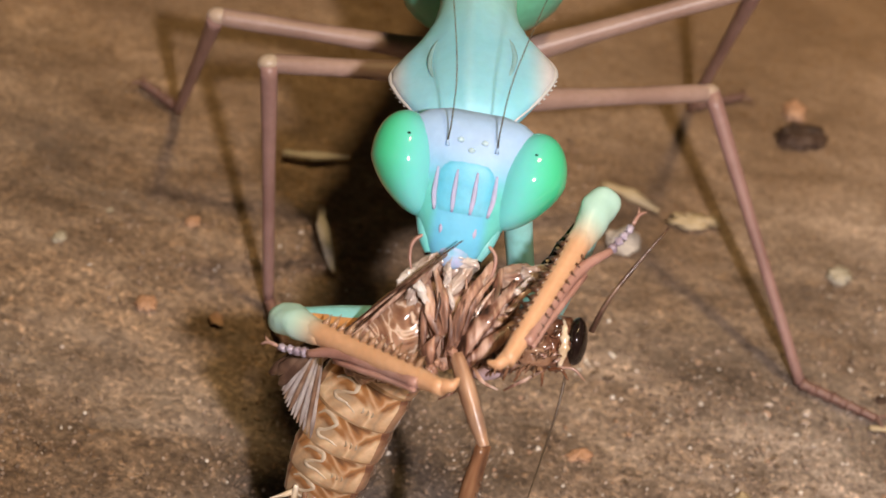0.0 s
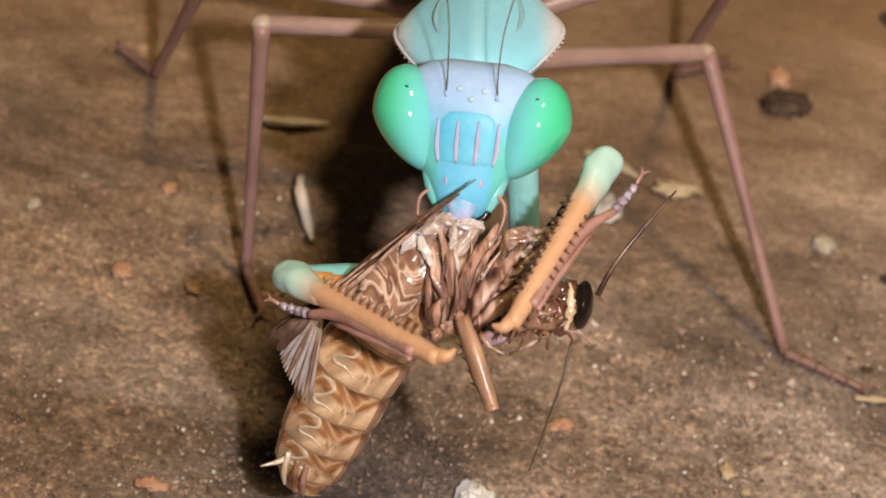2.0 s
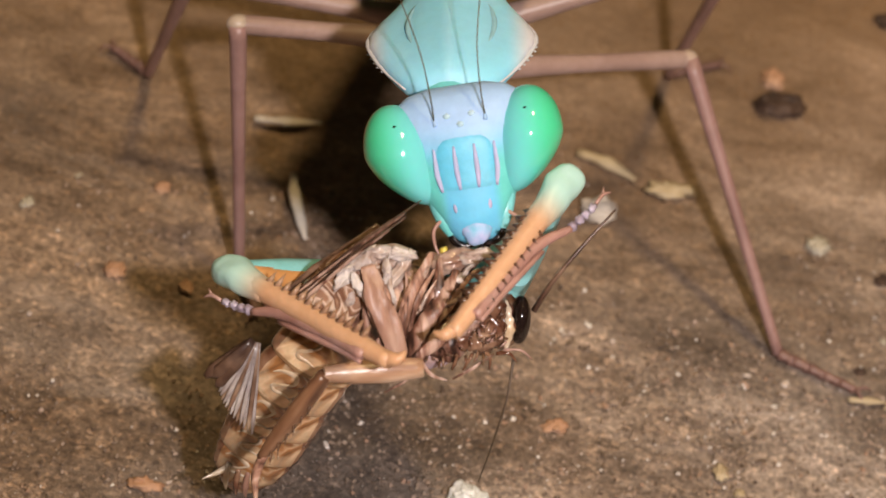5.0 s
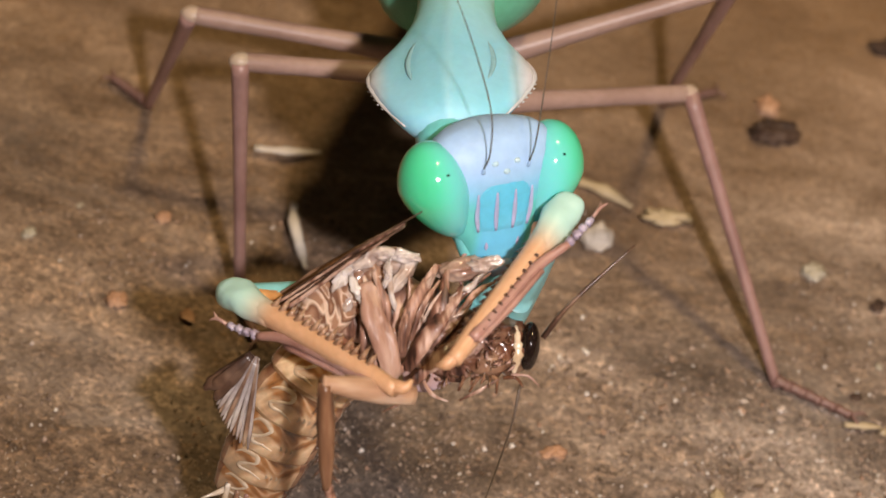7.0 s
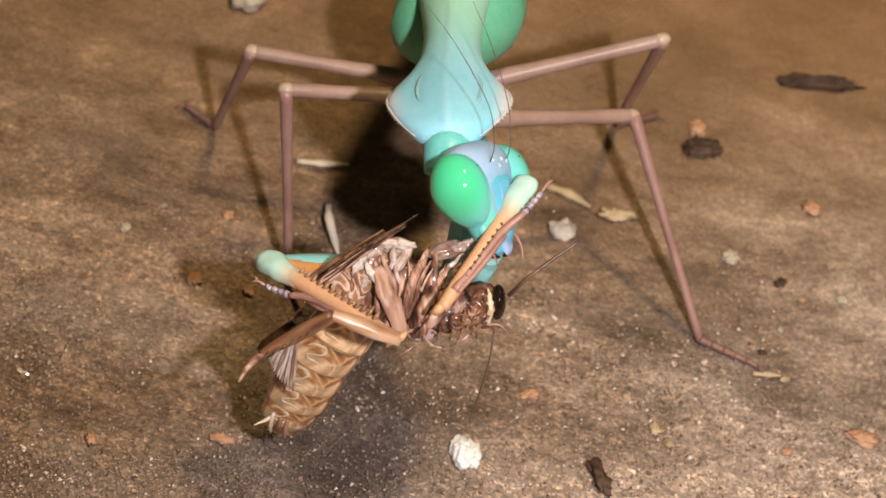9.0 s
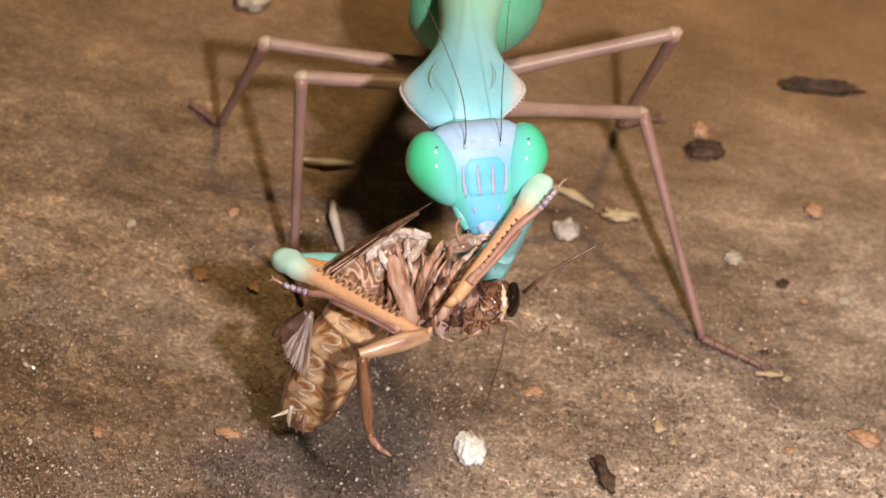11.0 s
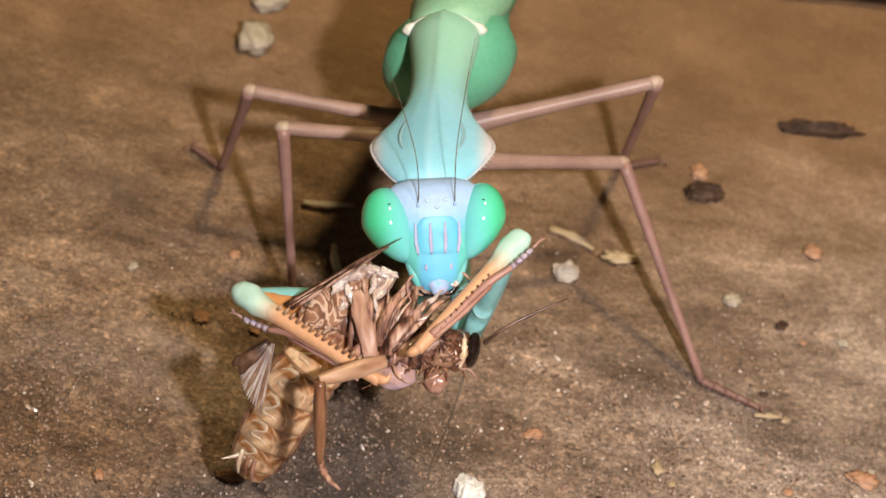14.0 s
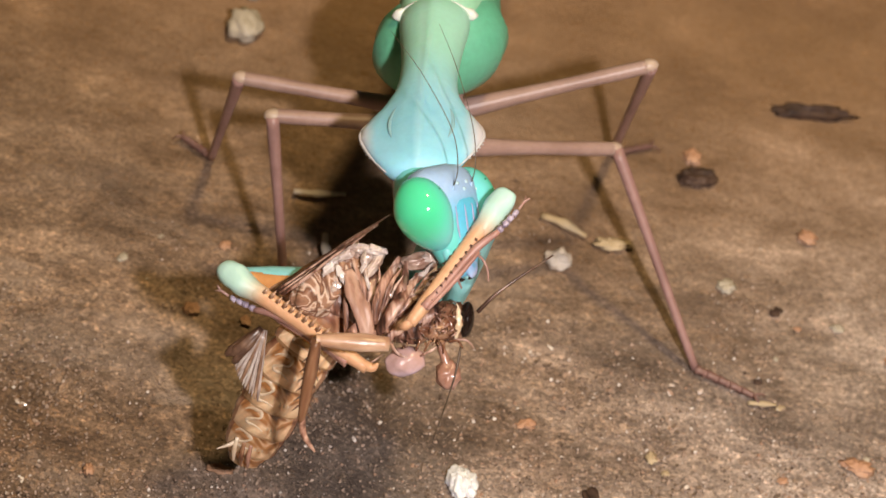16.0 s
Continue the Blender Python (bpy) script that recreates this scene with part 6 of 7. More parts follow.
# seconds, then elbow and tip of each catching arm
ARM_LEFT_ROWS = [
    (0, -0.502, -0.741, 1.581, 0.121, -1.193, 1.875),
    (0.2, -0.489, -0.699, 1.626, 0.126, -1.172, 1.905),
    (0.5, -0.478, -0.67, 1.655, 0.129, -1.168, 1.911),
    (0.7, -0.46, -0.722, 1.603, 0.149, -1.219, 1.854),
    (1, -0.502, -0.689, 1.633, 0.114, -1.175, 1.885),
    (1.2, -0.51, -0.665, 1.656, 0.106, -1.152, 1.91),
    (1.5, -0.489, -0.701, 1.621, 0.124, -1.19, 1.877),
    (1.7, -0.548, -0.707, 1.614, 0.056, -1.202, 1.879),
    (2, -0.417, -0.705, 1.61, 0.177, -1.208, 1.887),
    (2.2, -0.523, -0.724, 1.592, 0.073, -1.225, 1.867),
    (2.5, -0.482, -0.728, 1.588, 0.123, -1.224, 1.852),
    (2.7, -0.524, -0.753, 1.564, 0.086, -1.246, 1.82),
    (3, -0.599, -0.725, 1.59, 0.017, -1.216, 1.835),
    (3.2, -0.427, -0.706, 1.606, 0.191, -1.194, 1.854),
    (3.5, -0.575, -0.736, 1.583, 0.039, -1.222, 1.842),
    (3.7, -0.382, -0.714, 1.614, 0.227, -1.204, 1.879),
    (4, -0.588, -0.767, 1.583, 0.015, -1.261, 1.854),
    (4.2, -0.49, -0.757, 1.582, 0.123, -1.245, 1.84),
    (4.5, -0.608, -0.741, 1.579, 0.025, -1.217, 1.811),
    (4.7, -0.445, -0.71, 1.611, 0.194, -1.183, 1.834),
    (5, -0.615, -0.733, 1.606, 0.024, -1.206, 1.825),
    (5.2, -0.511, -0.669, 1.669, 0.13, -1.141, 1.883),
    (7.3, -0.635, -0.716, 1.628, 0.02, -1.185, 1.806),
    (7.5, -0.649, -0.689, 1.655, 0.008, -1.158, 1.828),
    (7.7, -0.671, -0.721, 1.63, -0.009, -1.186, 1.793),
    (8, -0.748, -0.694, 1.666, -0.077, -1.15, 1.813),
    (8.2, -0.623, -0.725, 1.628, 0.051, -1.177, 1.775),
    (8.3, -0.654, -0.73, 1.621, 0.024, -1.178, 1.764),
    (8.5, -0.792, -0.706, 1.638, -0.114, -1.154, 1.781),
    (8.7, -0.694, -0.672, 1.669, -0.013, -1.118, 1.801),
    (9, -0.737, -0.699, 1.642, -0.052, -1.143, 1.759),
    (9.2, -0.756, -0.706, 1.635, -0.067, -1.145, 1.748),
    (11.3, -0.694, -0.713, 1.626, 0.035, -1.092, 1.704),
    (11.5, -0.85, -0.734, 1.604, -0.119, -1.11, 1.677),
    (11.7, -0.705, -0.728, 1.613, 0.036, -1.089, 1.653),
    (12, -0.773, -0.675, 1.67, -0.024, -1.02, 1.653),
    (12.2, -0.822, -0.746, 1.598, -0.08, -1.107, 1.577),
    (12.5, -0.719, -0.645, 1.705, 0.006, -1.038, 1.695),
    (12.7, -0.907, -0.769, 1.577, -0.194, -1.183, 1.556),
    (13, -0.77, -0.621, 1.731, -0.065, -1.047, 1.692),
    (13.2, -0.849, -0.693, 1.653, -0.138, -1.11, 1.614),
    (13.5, -0.837, -0.65, 1.698, -0.11, -1.04, 1.667),
    (13.7, -0.749, -0.659, 1.689, -0.013, -1.03, 1.655),
    (14, -0.905, -0.712, 1.636, -0.16, -1.066, 1.602),
    (14.2, -0.707, -0.682, 1.665, 0.039, -1.032, 1.624),
    (14.5, -0.799, -0.674, 1.672, -0.06, -1.039, 1.633),
    (14.7, -0.829, -0.673, 1.673, -0.096, -1.048, 1.631),
    (15, -0.759, -0.615, 1.732, -0.03, -0.999, 1.683),
    (15.2, -0.921, -0.744, 1.601, -0.192, -1.125, 1.539),
    (15.5, -0.856, -0.619, 1.725, -0.116, -0.971, 1.63),
    (15.7, -0.819, -0.701, 1.645, -0.074, -1.036, 1.53),
    (16, -0.932, -0.662, 1.686, -0.18, -0.973, 1.552),
]
ARM_RIGHT_ROWS = [
    (0, 0.547, -0.311, 2.048, 0.322, -1.033, 1.906),
    (0.2, 0.546, -0.242, 2.116, 0.33, -0.966, 1.966),
    (0.5, 0.562, -0.252, 2.104, 0.358, -0.977, 1.945),
    (0.7, 0.578, -0.302, 2.053, 0.374, -1.027, 1.895),
    (1, 0.534, -0.255, 2.097, 0.324, -0.981, 1.95),
    (1.2, 0.543, -0.255, 2.097, 0.333, -0.98, 1.944),
    (1.5, 0.555, -0.273, 2.082, 0.347, -0.997, 1.921),
    (1.7, 0.488, -0.27, 2.088, 0.279, -0.995, 1.933),
    (2, 0.612, -0.289, 2.07, 0.4, -1.015, 1.926),
    (2.2, 0.544, -0.344, 2.018, 0.328, -1.068, 1.868),
    (2.5, 0.58, -0.326, 2.035, 0.357, -1.048, 1.886),
    (2.7, 0.569, -0.367, 1.994, 0.337, -1.092, 1.874),
    (3, 0.483, -0.348, 2.015, 0.237, -1.074, 1.937),
    (3.2, 0.645, -0.309, 2.052, 0.395, -1.032, 1.963),
    (3.5, 0.508, -0.336, 2.032, 0.256, -1.053, 1.904),
    (3.7, 0.702, -0.318, 2.065, 0.456, -1.037, 1.938),
    (4, 0.457, -0.385, 2.021, 0.22, -1.108, 1.902),
    (4.2, 0.613, -0.383, 2.009, 0.382, -1.108, 1.891),
    (4.5, 0.464, -0.365, 2.003, 0.234, -1.09, 1.883),
    (4.7, 0.658, -0.328, 2.041, 0.409, -1.046, 1.916),
    (5, 0.5, -0.366, 2.025, 0.219, -1.069, 1.887),
    (5.2, 0.611, -0.304, 2.085, 0.327, -1.007, 1.948),
    (7.3, 0.493, -0.366, 2.033, 0.208, -1.068, 1.897),
    (7.5, 0.479, -0.327, 2.073, 0.195, -1.029, 1.935),
    (7.7, 0.429, -0.371, 2.028, 0.146, -1.071, 1.878),
    (8, 0.388, -0.317, 2.083, 0.107, -1.009, 1.895),
    (8.2, 0.536, -0.349, 2.054, 0.251, -1.033, 1.845),
    (8.3, 0.531, -0.364, 2.047, 0.242, -1.041, 1.821),
    (8.5, 0.369, -0.324, 2.093, 0.076, -0.992, 1.847),
    (8.7, 0.518, -0.271, 2.142, 0.23, -0.943, 1.899),
    (9, 0.419, -0.304, 2.103, 0.141, -0.986, 1.877),
    (9.2, 0.367, -0.295, 2.113, 0.088, -0.977, 1.889),
    (11.3, 0.458, -0.331, 2.095, 0.164, -1.016, 1.904),
    (11.5, 0.327, -0.368, 2.059, 0.029, -1.051, 1.865),
    (11.7, 0.452, -0.357, 2.073, 0.145, -1.031, 1.864),
    (12, 0.447, -0.324, 2.111, 0.115, -0.969, 1.85),
    (12.2, 0.363, -0.388, 2.045, 0.02, -1.013, 1.754),
    (12.5, 0.51, -0.287, 2.151, 0.153, -0.88, 1.813),
    (12.7, 0.32, -0.408, 2.024, -0.055, -0.973, 1.66),
    (13, 0.507, -0.294, 2.144, 0.112, -0.851, 1.787),
    (13.2, 0.402, -0.343, 2.094, 0.014, -0.926, 1.774),
    (13.5, 0.415, -0.34, 2.097, 0.046, -0.963, 1.835),
    (13.7, 0.475, -0.306, 2.13, 0.106, -0.936, 1.884),
    (14, 0.362, -0.377, 2.052, -0.01, -1.008, 1.815),
    (14.2, 0.535, -0.324, 2.1, 0.169, -0.959, 1.864),
    (14.5, 0.454, -0.329, 2.089, 0.095, -0.965, 1.842),
    (14.7, 0.394, -0.297, 2.121, 0.031, -0.92, 1.85),
    (15, 0.485, -0.248, 2.174, 0.118, -0.849, 1.863),
    (15.2, 0.297, -0.355, 2.067, -0.063, -0.956, 1.747),
    (15.5, 0.384, -0.239, 2.184, 0.041, -0.851, 1.866),
    (15.7, 0.419, -0.284, 2.139, 0.085, -0.899, 1.815),
    (16, 0.306, -0.261, 2.161, -0.015, -0.878, 1.83),
]
# seconds, place and turn of the head
HEAD_ROWS = [
    (0, 0.040, -0.256, 2.050, 44.863, -0.288, 2.033),
    (0.2, 0.064, -0.225, 2.081, 44.697, 2.308, -0.226),
    (0.5, 0.067, -0.235, 2.072, 44.431, 5.424, -3.546),
    (0.7, 0.088, -0.246, 2.061, 44.107, 6.263, -5.588),
    (1, 0.047, -0.247, 2.058, 43.840, 4.650, -8.558),
    (1.2, 0.025, -0.264, 2.039, 44.371, -1.195, -11.539),
    (1.5, 0.044, -0.246, 2.050, 45.301, -10.329, -13.642),
    (1.7, -0.017, -0.244, 2.052, 45.228, -10.209, -8.635),
    (2, 0.111, -0.204, 2.088, 44.805, -7.052, 1.115),
    (2.2, 0.033, -0.225, 2.072, 44.727, -6.549, 3.417),
    (2.5, 0.111, -0.217, 2.085, 44.630, -6.357, 4.763),
    (2.7, 0.077, -0.241, 2.064, 44.434, -6.287, 5.989),
    (3, 0.027, -0.238, 2.066, 44.136, -6.489, 7.503),
    (3.2, 0.169, -0.231, 2.071, 44.067, -7.043, 8.227),
    (3.5, 0.057, -0.271, 2.032, 44.074, -7.946, 8.888),
    (3.7, 0.218, -0.211, 2.089, 44.166, -8.018, 8.852),
    (4, 0.063, -0.246, 2.055, 44.284, -8.012, 8.747),
    (4.2, 0.185, -0.231, 2.068, 44.198, -8.178, 9.226),
    (4.5, 0.095, -0.269, 2.030, 43.929, -9.214, 10.471),
    (4.7, 0.247, -0.238, 2.058, 43.172, -12.128, 11.568),
    (5, 0.119, -0.268, 2.031, 43.247, -15.271, 13.775),
    (5.2, 0.232, -0.245, 2.052, 45.181, -14.043, 15.619),
    (7.3, 0.220, -0.256, 2.037, 69.577, 5.611, 35.865),
    (7.5, 0.222, -0.224, 2.070, 71.571, 6.972, 37.213),
    (7.7, 0.181, -0.255, 2.042, 72.428, 6.128, 35.860),
    (8, 0.105, -0.254, 2.057, 71.869, 3.086, 32.442),
    (8.2, 0.204, -0.266, 2.061, 72.398, 2.484, 33.817),
    (8.3, 0.196, -0.253, 2.086, 72.546, 2.545, 35.230),
    (8.5, 0.094, -0.277, 2.081, 70.221, 5.238, 39.757),
    (8.7, 0.227, -0.267, 2.096, 60.558, 15.627, 49.820),
    (9, 0.212, -0.291, 2.071, 46.731, 28.822, 61.251),
    (9.2, 0.176, -0.320, 2.041, 45.228, 27.494, 59.136),
    (11.3, 0.114, -0.228, 2.115, 44.243, -6.558, 16.914),
    (11.5, -0.014, -0.278, 2.062, 44.233, -9.419, 13.307),
    (11.7, 0.082, -0.251, 2.094, 44.445, -10.823, 11.240),
    (12, 0.055, -0.254, 2.098, 45.102, -10.843, 10.469),
    (12.2, -0.038, -0.266, 2.085, 44.982, -9.654, 10.570),
    (12.5, 0.059, -0.273, 2.075, 45.365, -10.449, 10.164),
    (12.7, -0.175, -0.304, 2.044, 47.809, -19.930, 6.536),
    (13, -0.050, -0.280, 2.072, 51.228, -34.280, 1.421),
    (13.2, -0.118, -0.277, 2.071, 50.036, -32.554, 2.896),
    (13.5, -0.056, -0.307, 2.030, 46.631, -22.840, 8.063),
    (13.7, 0.018, -0.242, 2.092, 44.336, -15.677, 10.959),
    (14, -0.061, -0.303, 2.022, 44.245, -4.936, 16.236),
    (14.2, 0.117, -0.255, 2.071, 52.258, -0.675, 21.740),
    (14.5, 0.105, -0.279, 2.050, 66.479, 3.248, 29.890),
    (14.7, 0.065, -0.271, 2.061, 69.450, 4.650, 32.541),
    (15, 0.135, -0.260, 2.079, 70.126, 5.437, 34.439),
    (15.2, -0.036, -0.319, 2.024, 71.549, 4.649, 33.930),
    (15.5, 0.057, -0.263, 2.086, 70.152, 5.660, 35.318),
    (15.7, 0.067, -0.259, 2.084, 62.291, 12.713, 43.352),
    (16, 0.047, -0.266, 2.061, 46.181, 27.113, 59.620),
]
# seconds, shift and turn of the prey about its middle
PREY_ROWS = [
    (0, 0.188, -0.092, 0.082, -0.505, -2.808, -0.813),
    (0.2, 0.196, -0.038, 0.136, -1.253, -1.092, 0.516),
    (0.5, 0.211, -0.032, 0.143, -2.134, 0.794, 2.192),
    (0.7, 0.227, -0.082, 0.091, -2.227, 0.218, 2.415),
    (1, 0.183, -0.045, 0.127, -1.757, -1.338, 2.537),
    (1.2, 0.186, -0.042, 0.13, -0.71, -1.223, 3.705),
    (1.5, 0.207, -0.08, 0.094, 0.685, -0.635, 5.093),
    (1.7, 0.146, -0.076, 0.099, 0.033, -0.674, 3.93),
    (2, 0.269, -0.072, 0.1, -1.446, -0.726, 1.303),
    (2.2, 0.18, -0.107, 0.067, -1.466, -0.307, 0.237),
    (2.5, 0.213, -0.101, 0.072, -0.9, 0.436, -0.325),
    (2.7, 0.184, -0.132, 0.042, -0.334, 0.638, 0.992),
    (3, 0.101, -0.109, 0.067, 0.61, 0.681, 3.451),
    (3.2, 0.266, -0.084, 0.088, 1.013, 0.61, 3.828),
    (3.5, 0.12, -0.122, 0.057, 1.467, 0.137, 3.143),
    (3.7, 0.279, -0.103, 0.088, 1.475, -0.994, 0.879),
    (4, 0.019, -0.163, 0.049, 2.048, -2.286, -1.464),
    (4.2, 0.17, -0.165, 0.034, 4.121, -0.954, 2.165),
    (4.5, 0.094, -0.164, 0.014, 7.722, 1.485, 9.151),
    (4.7, 0.266, -0.146, 0.035, 9.061, 1.005, 10.272),
    (5, 0.085, -0.191, 0.009, 9.845, -0.355, 9.795),
    (5.2, 0.186, -0.131, 0.069, 9.678, -0.457, 9.415),
    (7.3, 0.04, -0.17, 0.035, 6.036, -0.341, 4.26),
    (7.5, 0.023, -0.138, 0.067, 5.799, -0.303, 3.921),
    (7.7, -0.015, -0.184, 0.025, 6.312, -0.134, 4.458),
    (8, -0.077, -0.16, 0.057, 6.777, 0.151, 5.227),
    (8.2, 0.055, -0.182, 0.031, 4.112, 0.031, 2.833),
    (8.3, 0.036, -0.183, 0.03, 2.359, -0.08, 1.245),
    (8.5, -0.106, -0.146, 0.066, 0.752, -0.243, 0.027),
    (8.7, 0.041, -0.122, 0.087, 4.379, -0.192, 4.309),
    (9, 0.005, -0.182, 0.025, 10.551, -0.142, 11.139),
    (9.2, -0.027, -0.181, 0.025, 10.86, -0.312, 11.252),
    (11.3, 0.03, -0.168, 0.039, 7.293, -2.474, 4.301),
    (11.5, -0.115, -0.193, 0.012, 6.673, -2.53, 3.486),
    (11.7, 0.011, -0.179, 0.029, 4.7, -1.989, 1.756),
    (12, -0.042, -0.131, 0.079, 1.325, -0.57, -0.542),
    (12.2, -0.11, -0.207, -0.0, 2.179, -0.233, 1.06),
    (12.5, 0.01, -0.125, 0.087, 3.937, 0.346, 4.151),
    (12.7, -0.18, -0.239, -0.033, 2.075, 1.609, 3.55),
    (13, -0.028, -0.094, 0.119, -1.423, 3.437, 1.505),
    (13.2, -0.118, -0.153, 0.057, -1.542, 3.457, 0.876),
    (13.5, -0.104, -0.132, 0.079, -0.712, 2.712, 0.352),
    (13.7, -0.035, -0.12, 0.091, -0.432, 2.109, 0.454),
    (14, -0.172, -0.179, 0.03, -0.711, 1.262, 0.453),
    (14.2, 0.018, -0.13, 0.079, -2.635, 1.241, -0.918),
    (14.5, -0.055, -0.119, 0.09, -5.466, 1.381, -2.613),
    (14.7, -0.101, -0.111, 0.099, -4.694, 1.059, -1.134),
    (15, -0.024, -0.074, 0.138, -2.632, 0.575, 2.07),
    (15.2, -0.193, -0.193, 0.018, -2.958, 0.708, 2.716),
    (15.5, -0.107, -0.078, 0.134, -3.644, 1.143, 3.351),
    (15.7, -0.064, -0.146, 0.066, -2.69, 1.334, 4.627),
    (16, -0.162, -0.128, 0.085, -0.515, 1.602, 6.958),
]
# seconds, way of the free hind leg's thigh and shin in the prey's plane, degrees, and how far the thigh leans out of it
LEG_ROWS = [
    (0, 285, 250, 0.1), (0.2, 286, 190, 0.1), (0.4, 288, 118, 0.1), (0.5, 288, 110, 0.1), (1, 288, 108, 0.1), (1.5, 288, 108, 0.1), (2, 287, 108, 0.1), (2.5, 288, 108, 0.1), (3, 288, 108, 0.1), (3.5, 287, 110, 0.1), (3.7, 287, 112, 0.1), (3.85, 215, 185, 0.1), (4, 138, 256, 0.1), (4.25, 150, 262, 0.1), (4.5, 268, 288, 0.1),
    (4.75, 220, 255, 0.1), (5, 175, 230, 0.1), (5.2, 199, 250, 0.13), (6.3, 181, 262, 0.15), (7.5, 157, 270, 0.52), (8, 185, 273, 0.56), (8.5, 206, 276, 0.41), (8.75, 176, 240, 0.1), (9, 151, 206, 0.0), (10.2, 172, 240, 0.1), (11.5, 193, 277, 0.3), (11.75, 176, 225, 0.1),
    (12, 137, 178, 0.0), (12.25, 167, 210, 0.0), (12.5, 179, 250, 0.0), (12.75, 179, 246, 0.0), (13, 162, 211, 0.0), (13.25, 185, 245, 0.1), (13.5, 204, 275, 0.5), (14, 196, 270, 0.37), (14.5, 210, 266, 0.7), (15, 180, 267, 0.1), (15.25, 172, 215, 0.0), (15.5, 164, 172, 0.0), (15.75, 168, 214, 0.0), (16, 172, 256, 0.0),
]


# seconds, shift of the cricket's folded wing in centimetres, share of its swing
WING_ROWS = [(0, -0.02, -0.08, 0.0), (0.5, -0.02, -0.10, 0.0), (0.9, -0.04, -0.02, 0.0), (1.4, -0.01, -0.03, 0.0), (1.8, 0.0, 0.0, 0.0), (3.6, 0.0, 0.0, 0.0), (4.1, 0.06, 0.0, 0.0), (5.0, 0.06, 0.07, 0.3), (7.5, 0.07, 0.093, 1.0), (16, 0.07, 0.093, 1.0)]


def between(a, b):
    """The turn that lays a limb's length from a to b, all keeping one side to the eye."""
    z = (b - a).normalized()
    x = HX - z * HX.dot(z)
    x = x.normalized() if x.length > 0.05 else (HY - z * HY.dot(z)).normalized()
    return Matrix((x, z.cross(x), z)).transposed().to_4x4()


def lay(ob, rows, far_end=False, twist=0.0):
    """Keys a limb by its two ends; far_end: its far end is held, and the near one slides under the body; twist: degrees by which it has rolled over after the sixth second."""
    a, b = rows[REST][1], rows[REST][2]
    roll = between(a, b).inverted() @ ob.matrix_basis.to_quaternion().to_matrix().to_4x4()
    if far_end:
        rows = [(t, q - (q - p).normalized() * (ob["reach"] / CM), q) for t, p, q in rows]
    walk(ob, [(t, Matrix.Translation(rel(p) * CM) @ between(p, q) @ roll @ pose(0, 0, 0, 0, 0, twist * min(1.0, max(0.0, (t - 5.2) / 2.3)))) for t, p, q in rows])


REST = [r[0] for r in BODY_ROWS].index(12.5)


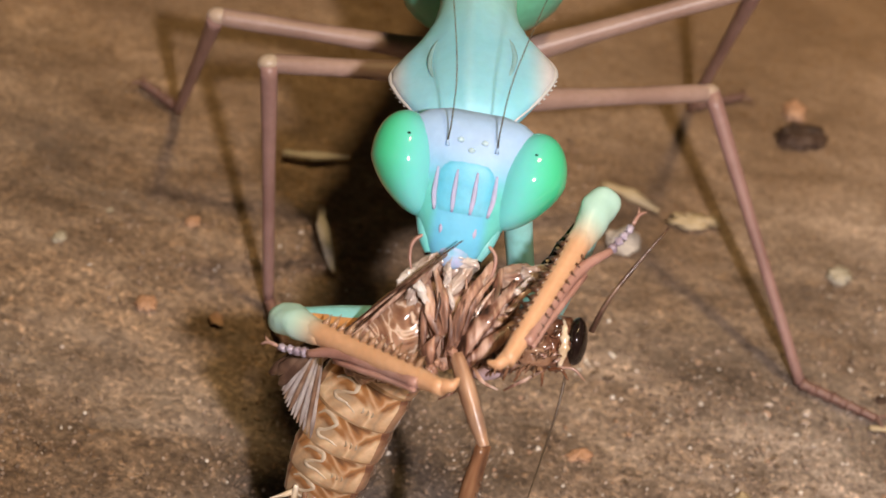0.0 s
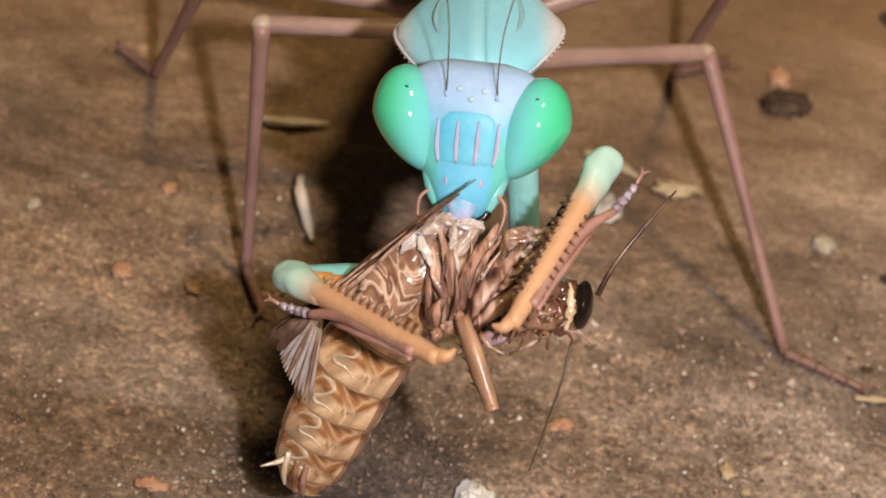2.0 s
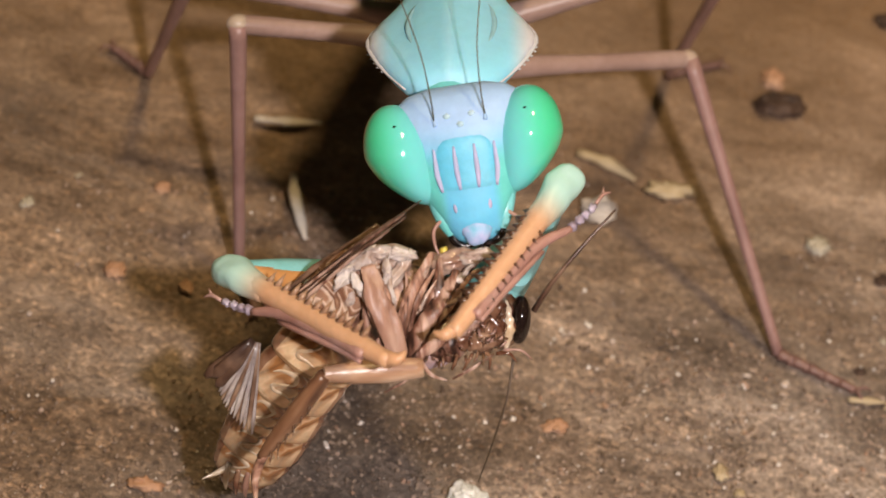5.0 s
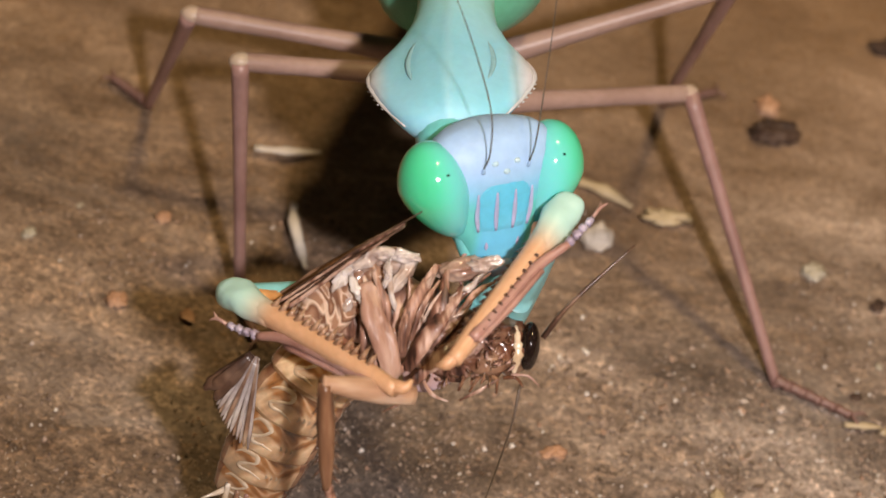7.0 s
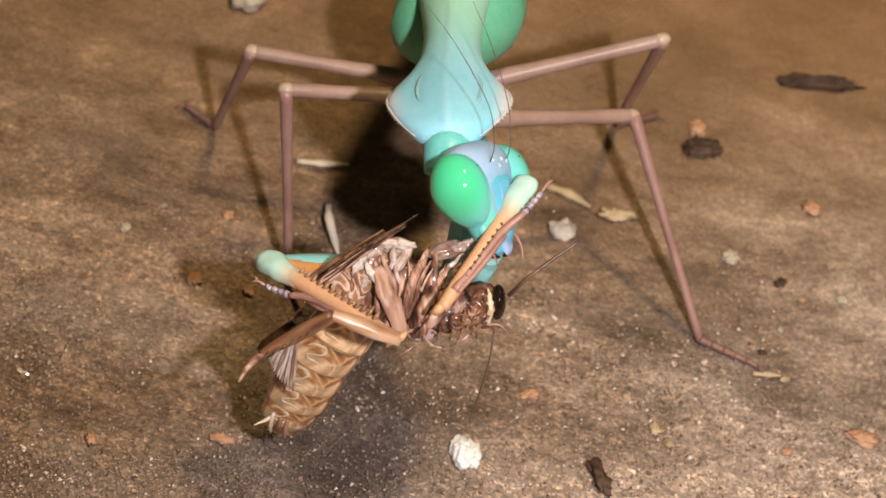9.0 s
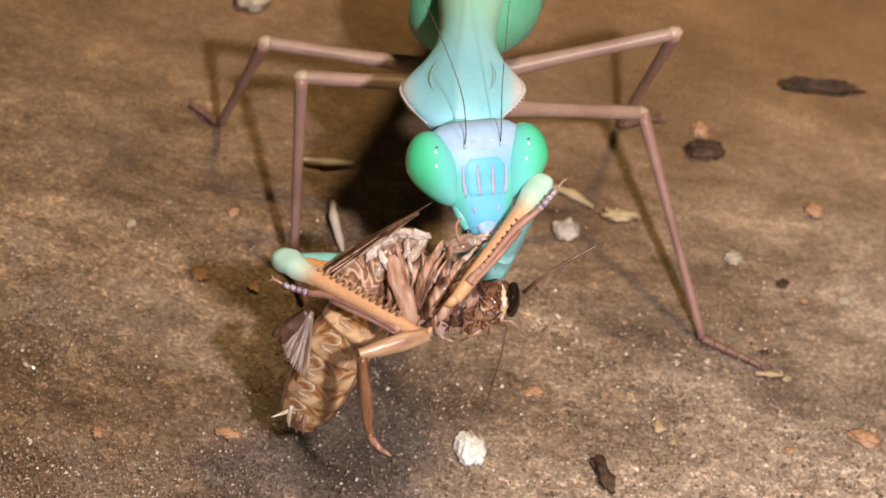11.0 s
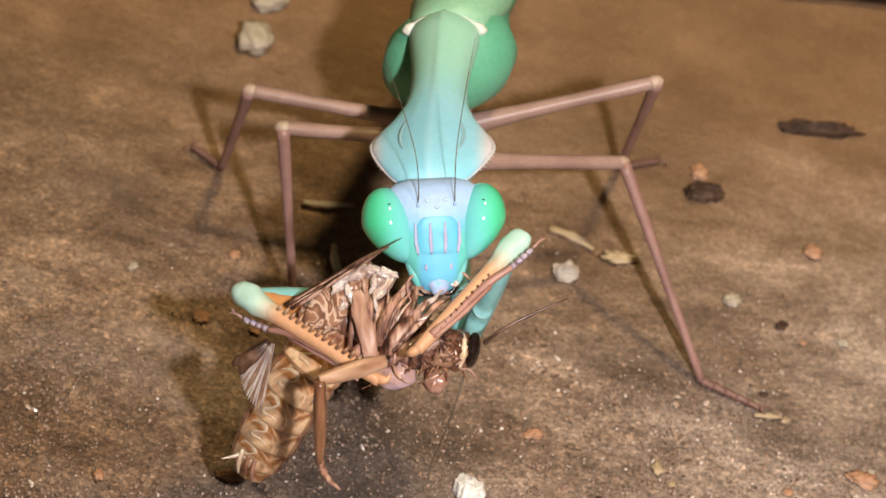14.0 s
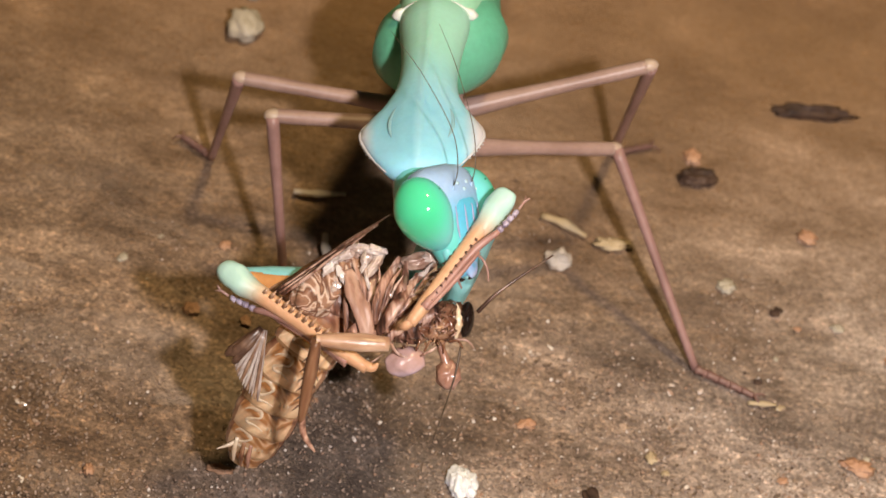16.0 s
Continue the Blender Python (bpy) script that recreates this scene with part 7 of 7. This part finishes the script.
def motions():
    swing = {}
    for t, x, y, z, rx, ry, rz in BODY_ROWS:
        swing[t] = Matrix.Translation(Vector((x, y, z)) + COLLAR) @ pose(0, 0, 0, rx, ry, rz) @ Matrix.Translation(-COLLAR)
    times = [r[0] for r in BODY_ROWS]
    small = {t: Matrix.Translation(-BASE * CM) @ Matrix.Translation(m.translation * CM) @ m.to_3x3().to_4x4() @ Matrix.Translation(BASE * CM) for t, m in swing.items()}
    for ob in BODY_PARTS:
        walk(ob, [(t, small[t] @ REST_POSE[ob.name]) for t in times])
    for key, rows in (("mid_right", KNEE_RIGHT_ROWS), ("mid_left", KNEE_LEFT_ROWS), ("hind_right", HIND_RIGHT_ROWS), ("hind_left", HIND_LEFT_ROWS)):
        hip, foot = Vector(LEGS[key][0]), Vector(LEGS[key][2])
        fem, tib = leg_parts[key]
        lay(fem, [(t, swing[t] @ hip, Vector(k)) for t, *k in rows], True)
        lay(tib, [(t, Vector(k), foot) for t, *k in rows])
    for key, rows in (("left", ARM_LEFT_ROWS), ("right", ARM_RIGHT_ROWS)):
        coxa, fem, tib = arms[key]
        shoulder, hinge = Vector(ARMS[key][0]), Vector(ARMS[key][1])
        drift = {r[0]: Vector(r[1:4]) - Vector(rows[REST][1:4]) for r in rows}
        lay(coxa, [(r[0], swing[r[0]] @ shoulder, hinge + drift[r[0]]) for r in rows])
        lay(fem, [(r[0], Vector(r[1:4]), hinge + drift[r[0]]) for r in rows])
        lay(tib, [(r[0], Vector(r[1:4]), Vector(r[4:7])) for r in rows], False, tib["roll_over"])
    walk(head, [(t, Matrix.Translation(rel((x, y, z)) * CM) @ pose(0, 0, 0, rx, ry, rz)) for t, x, y, z, rx, ry, rz in HEAD_ROWS])
    walk(prey, [(t, Matrix.Translation((PREY_AT + Vector((x, y, z))) * CM) @ pose(0, 0, 0, rx, ry, rz) @ VIEW.to_4x4()) for t, x, y, z, rx, ry, rz in PREY_ROWS])

    def hip_at(t):
        # the torn hip lifts out as the chest is eaten away
        u = min(1.0, max(0.0, (t - 4.0) / 3.5))
        kick = {9: Vector((-0.10, 0.09, 0)), 12: Vector((-0.06, 0.05, 0))}.get(t, Vector())
        return Vector((0.115, -0.065, 0.125)).lerp(Vector((0.112, -0.050, 0.45)), u) + kick

    def swung(a, tilt):
        d = Vector((math.cos(radians(a)), math.sin(radians(a)), tilt)).normalized()
        return d, Vector((0, 0, 1)).rotation_difference(d).to_matrix().to_4x4()

    walk(thigh, [(t, Matrix.Translation(hip_at(t) * CM) @ swung(a, lean)[1]) for t, a, b, lean in LEG_ROWS])
    walk(shin, [(t, Matrix.Translation((hip_at(t) + swung(a, lean)[0] * 0.305) * CM) @ swung(b, -0.35)[1]) for t, a, b, lean in LEG_ROWS])

    # the jaws pull a drop of fat out of the wound and let it sink again
    walk(fat, [(t, pose(x * CM, up * CM, -0.7 * abs(min(up, 0)) * CM)) for t, x, up in ((0, 0, -0.09), (2.0, -0.06, -0.09), (2.3, -0.08, 0.0), (2.8, -0.115, 0.03), (3.2, -0.05, -0.06), (3.5, 0, 0.0), (3.7, 0, -0.07), (4.1, 0.10, 0.04), (4.5, 0.10, 0.05), (5.0, 0, -0.03), (5.2, 0, -0.09), (16, 0, -0.09))])

    # bulbs slip out below the throat and back
    walk(bulb, [(t, pose(x * CM, y * CM, z * CM)) for t, x, y, z in ((0, 0.22, -0.05, -0.02), (9.2, 0.22, -0.06, -0.02), (12.5, 0.20, -0.10, 0.0), (13.5, 0.22, -0.15, 0.02), (14.5, 0.21, -0.09, 0.0), (15, 0.25, -0.165, 0.03), (16, 0.27, -0.175, 0.03))])
    walk(drop, [(t, pose(x * CM, y * CM, z * CM)) for t, x, y, z in ((0, 0.40, -0.02, -0.04), (9.2, 0.41, -0.05, -0.04), (13.0, 0.39, -0.18, 0.0), (13.5, 0.40, -0.20, 0.0), (14.5, 0.42, -0.08, -0.02), (15, 0.43, -0.20, 0.0), (15.5, 0.47, -0.255, 0.01), (16, 0.485, -0.26, 0.01))])

    # the eaten chest gapes: wing and side plate swing up, the head end drifts off
    gape = ((0, 0.0), (4.6, 0.0), (5.2, 0.25), (7.5, 1.0), (16, 1.0))
    pin = Vector((0.165, 0.480, 0.22))
    for ob in prey.children:
        kind = ob.name.split(".")[0]
        rest = ob.matrix_basis.copy()
        mid = sum((v.co for v in ob.data.vertices), Vector()) / len(ob.data.vertices) / CM + rest.translation / CM
        if kind in ("wing_rib", "folded_wing", "side_plate"):
            walk(ob, [(t, Matrix.Translation((pin + Vector((x, y, 0))) * CM) @ pose(0, 0, 0, 0, 0, -5.0 * u) @ Matrix.Translation(-pin * CM) @ rest) for t, x, y, u in WING_ROWS])
        elif kind in ("prey_head", "throat", "bristle", "folded_leg", "fibre", "torn_skin", "torn_flesh", "hip_knob", "chest", "long_feeler") and ob is not feeler:
            far = Vector((0.055 * min(1.0, max(0.0, (mid.x + 0.05) / 0.40)), 0.075 * min(1.0, max(0.0, mid.y / 0.30)), 0))
            walk(ob, [(t, Matrix.Translation(far * u * CM) @ rest) for t, u in gape])

        elif kind == "broad_thigh":
            walk(ob, [(t, pose(0.02 * u * CM, 0.01 * u * CM, -0.11 * (1 - u) * CM)) for t, u in ((0, 0.0), (4.5, 0.0), (5.0, 1.0), (16, 1.0))])
        elif kind == "torn_leg":
            # it slips down behind the forearm
            walk(ob, [(t, Matrix.Translation(Vector((0.02, -0.16, -0.10)) * u * CM) @ rest) for t, u in gape])

    root = Matrix.Translation(Vector((0.60, 0.045, 0.02)) * CM)
    drift = Matrix.Translation(Vector((0.055, 0, 0)) * CM)
    walk(feeler, [(t, (root if t < 5 else drift @ root) @ pose(0, 0, 0, 0, 0, a)) for t, a in ((0, 55), (3.5, 54), (4.6, 50), (7.5, 43), (9.0, 34), (12.5, 31), (16, 36))])


BODY_PARTS = [o for o in mantis.children if o.name.split(".")[0] in ("pronotum", "midbody", "collar", "abdomen", "folded_wing", "neck", "hip_joint")]
REST_POSE = {o.name: o.matrix_basis.copy() for o in BODY_PARTS}
cam.data.dof.focus_object = [o for o in prey.children if o.name.startswith("belly_plate")][4]
motions()
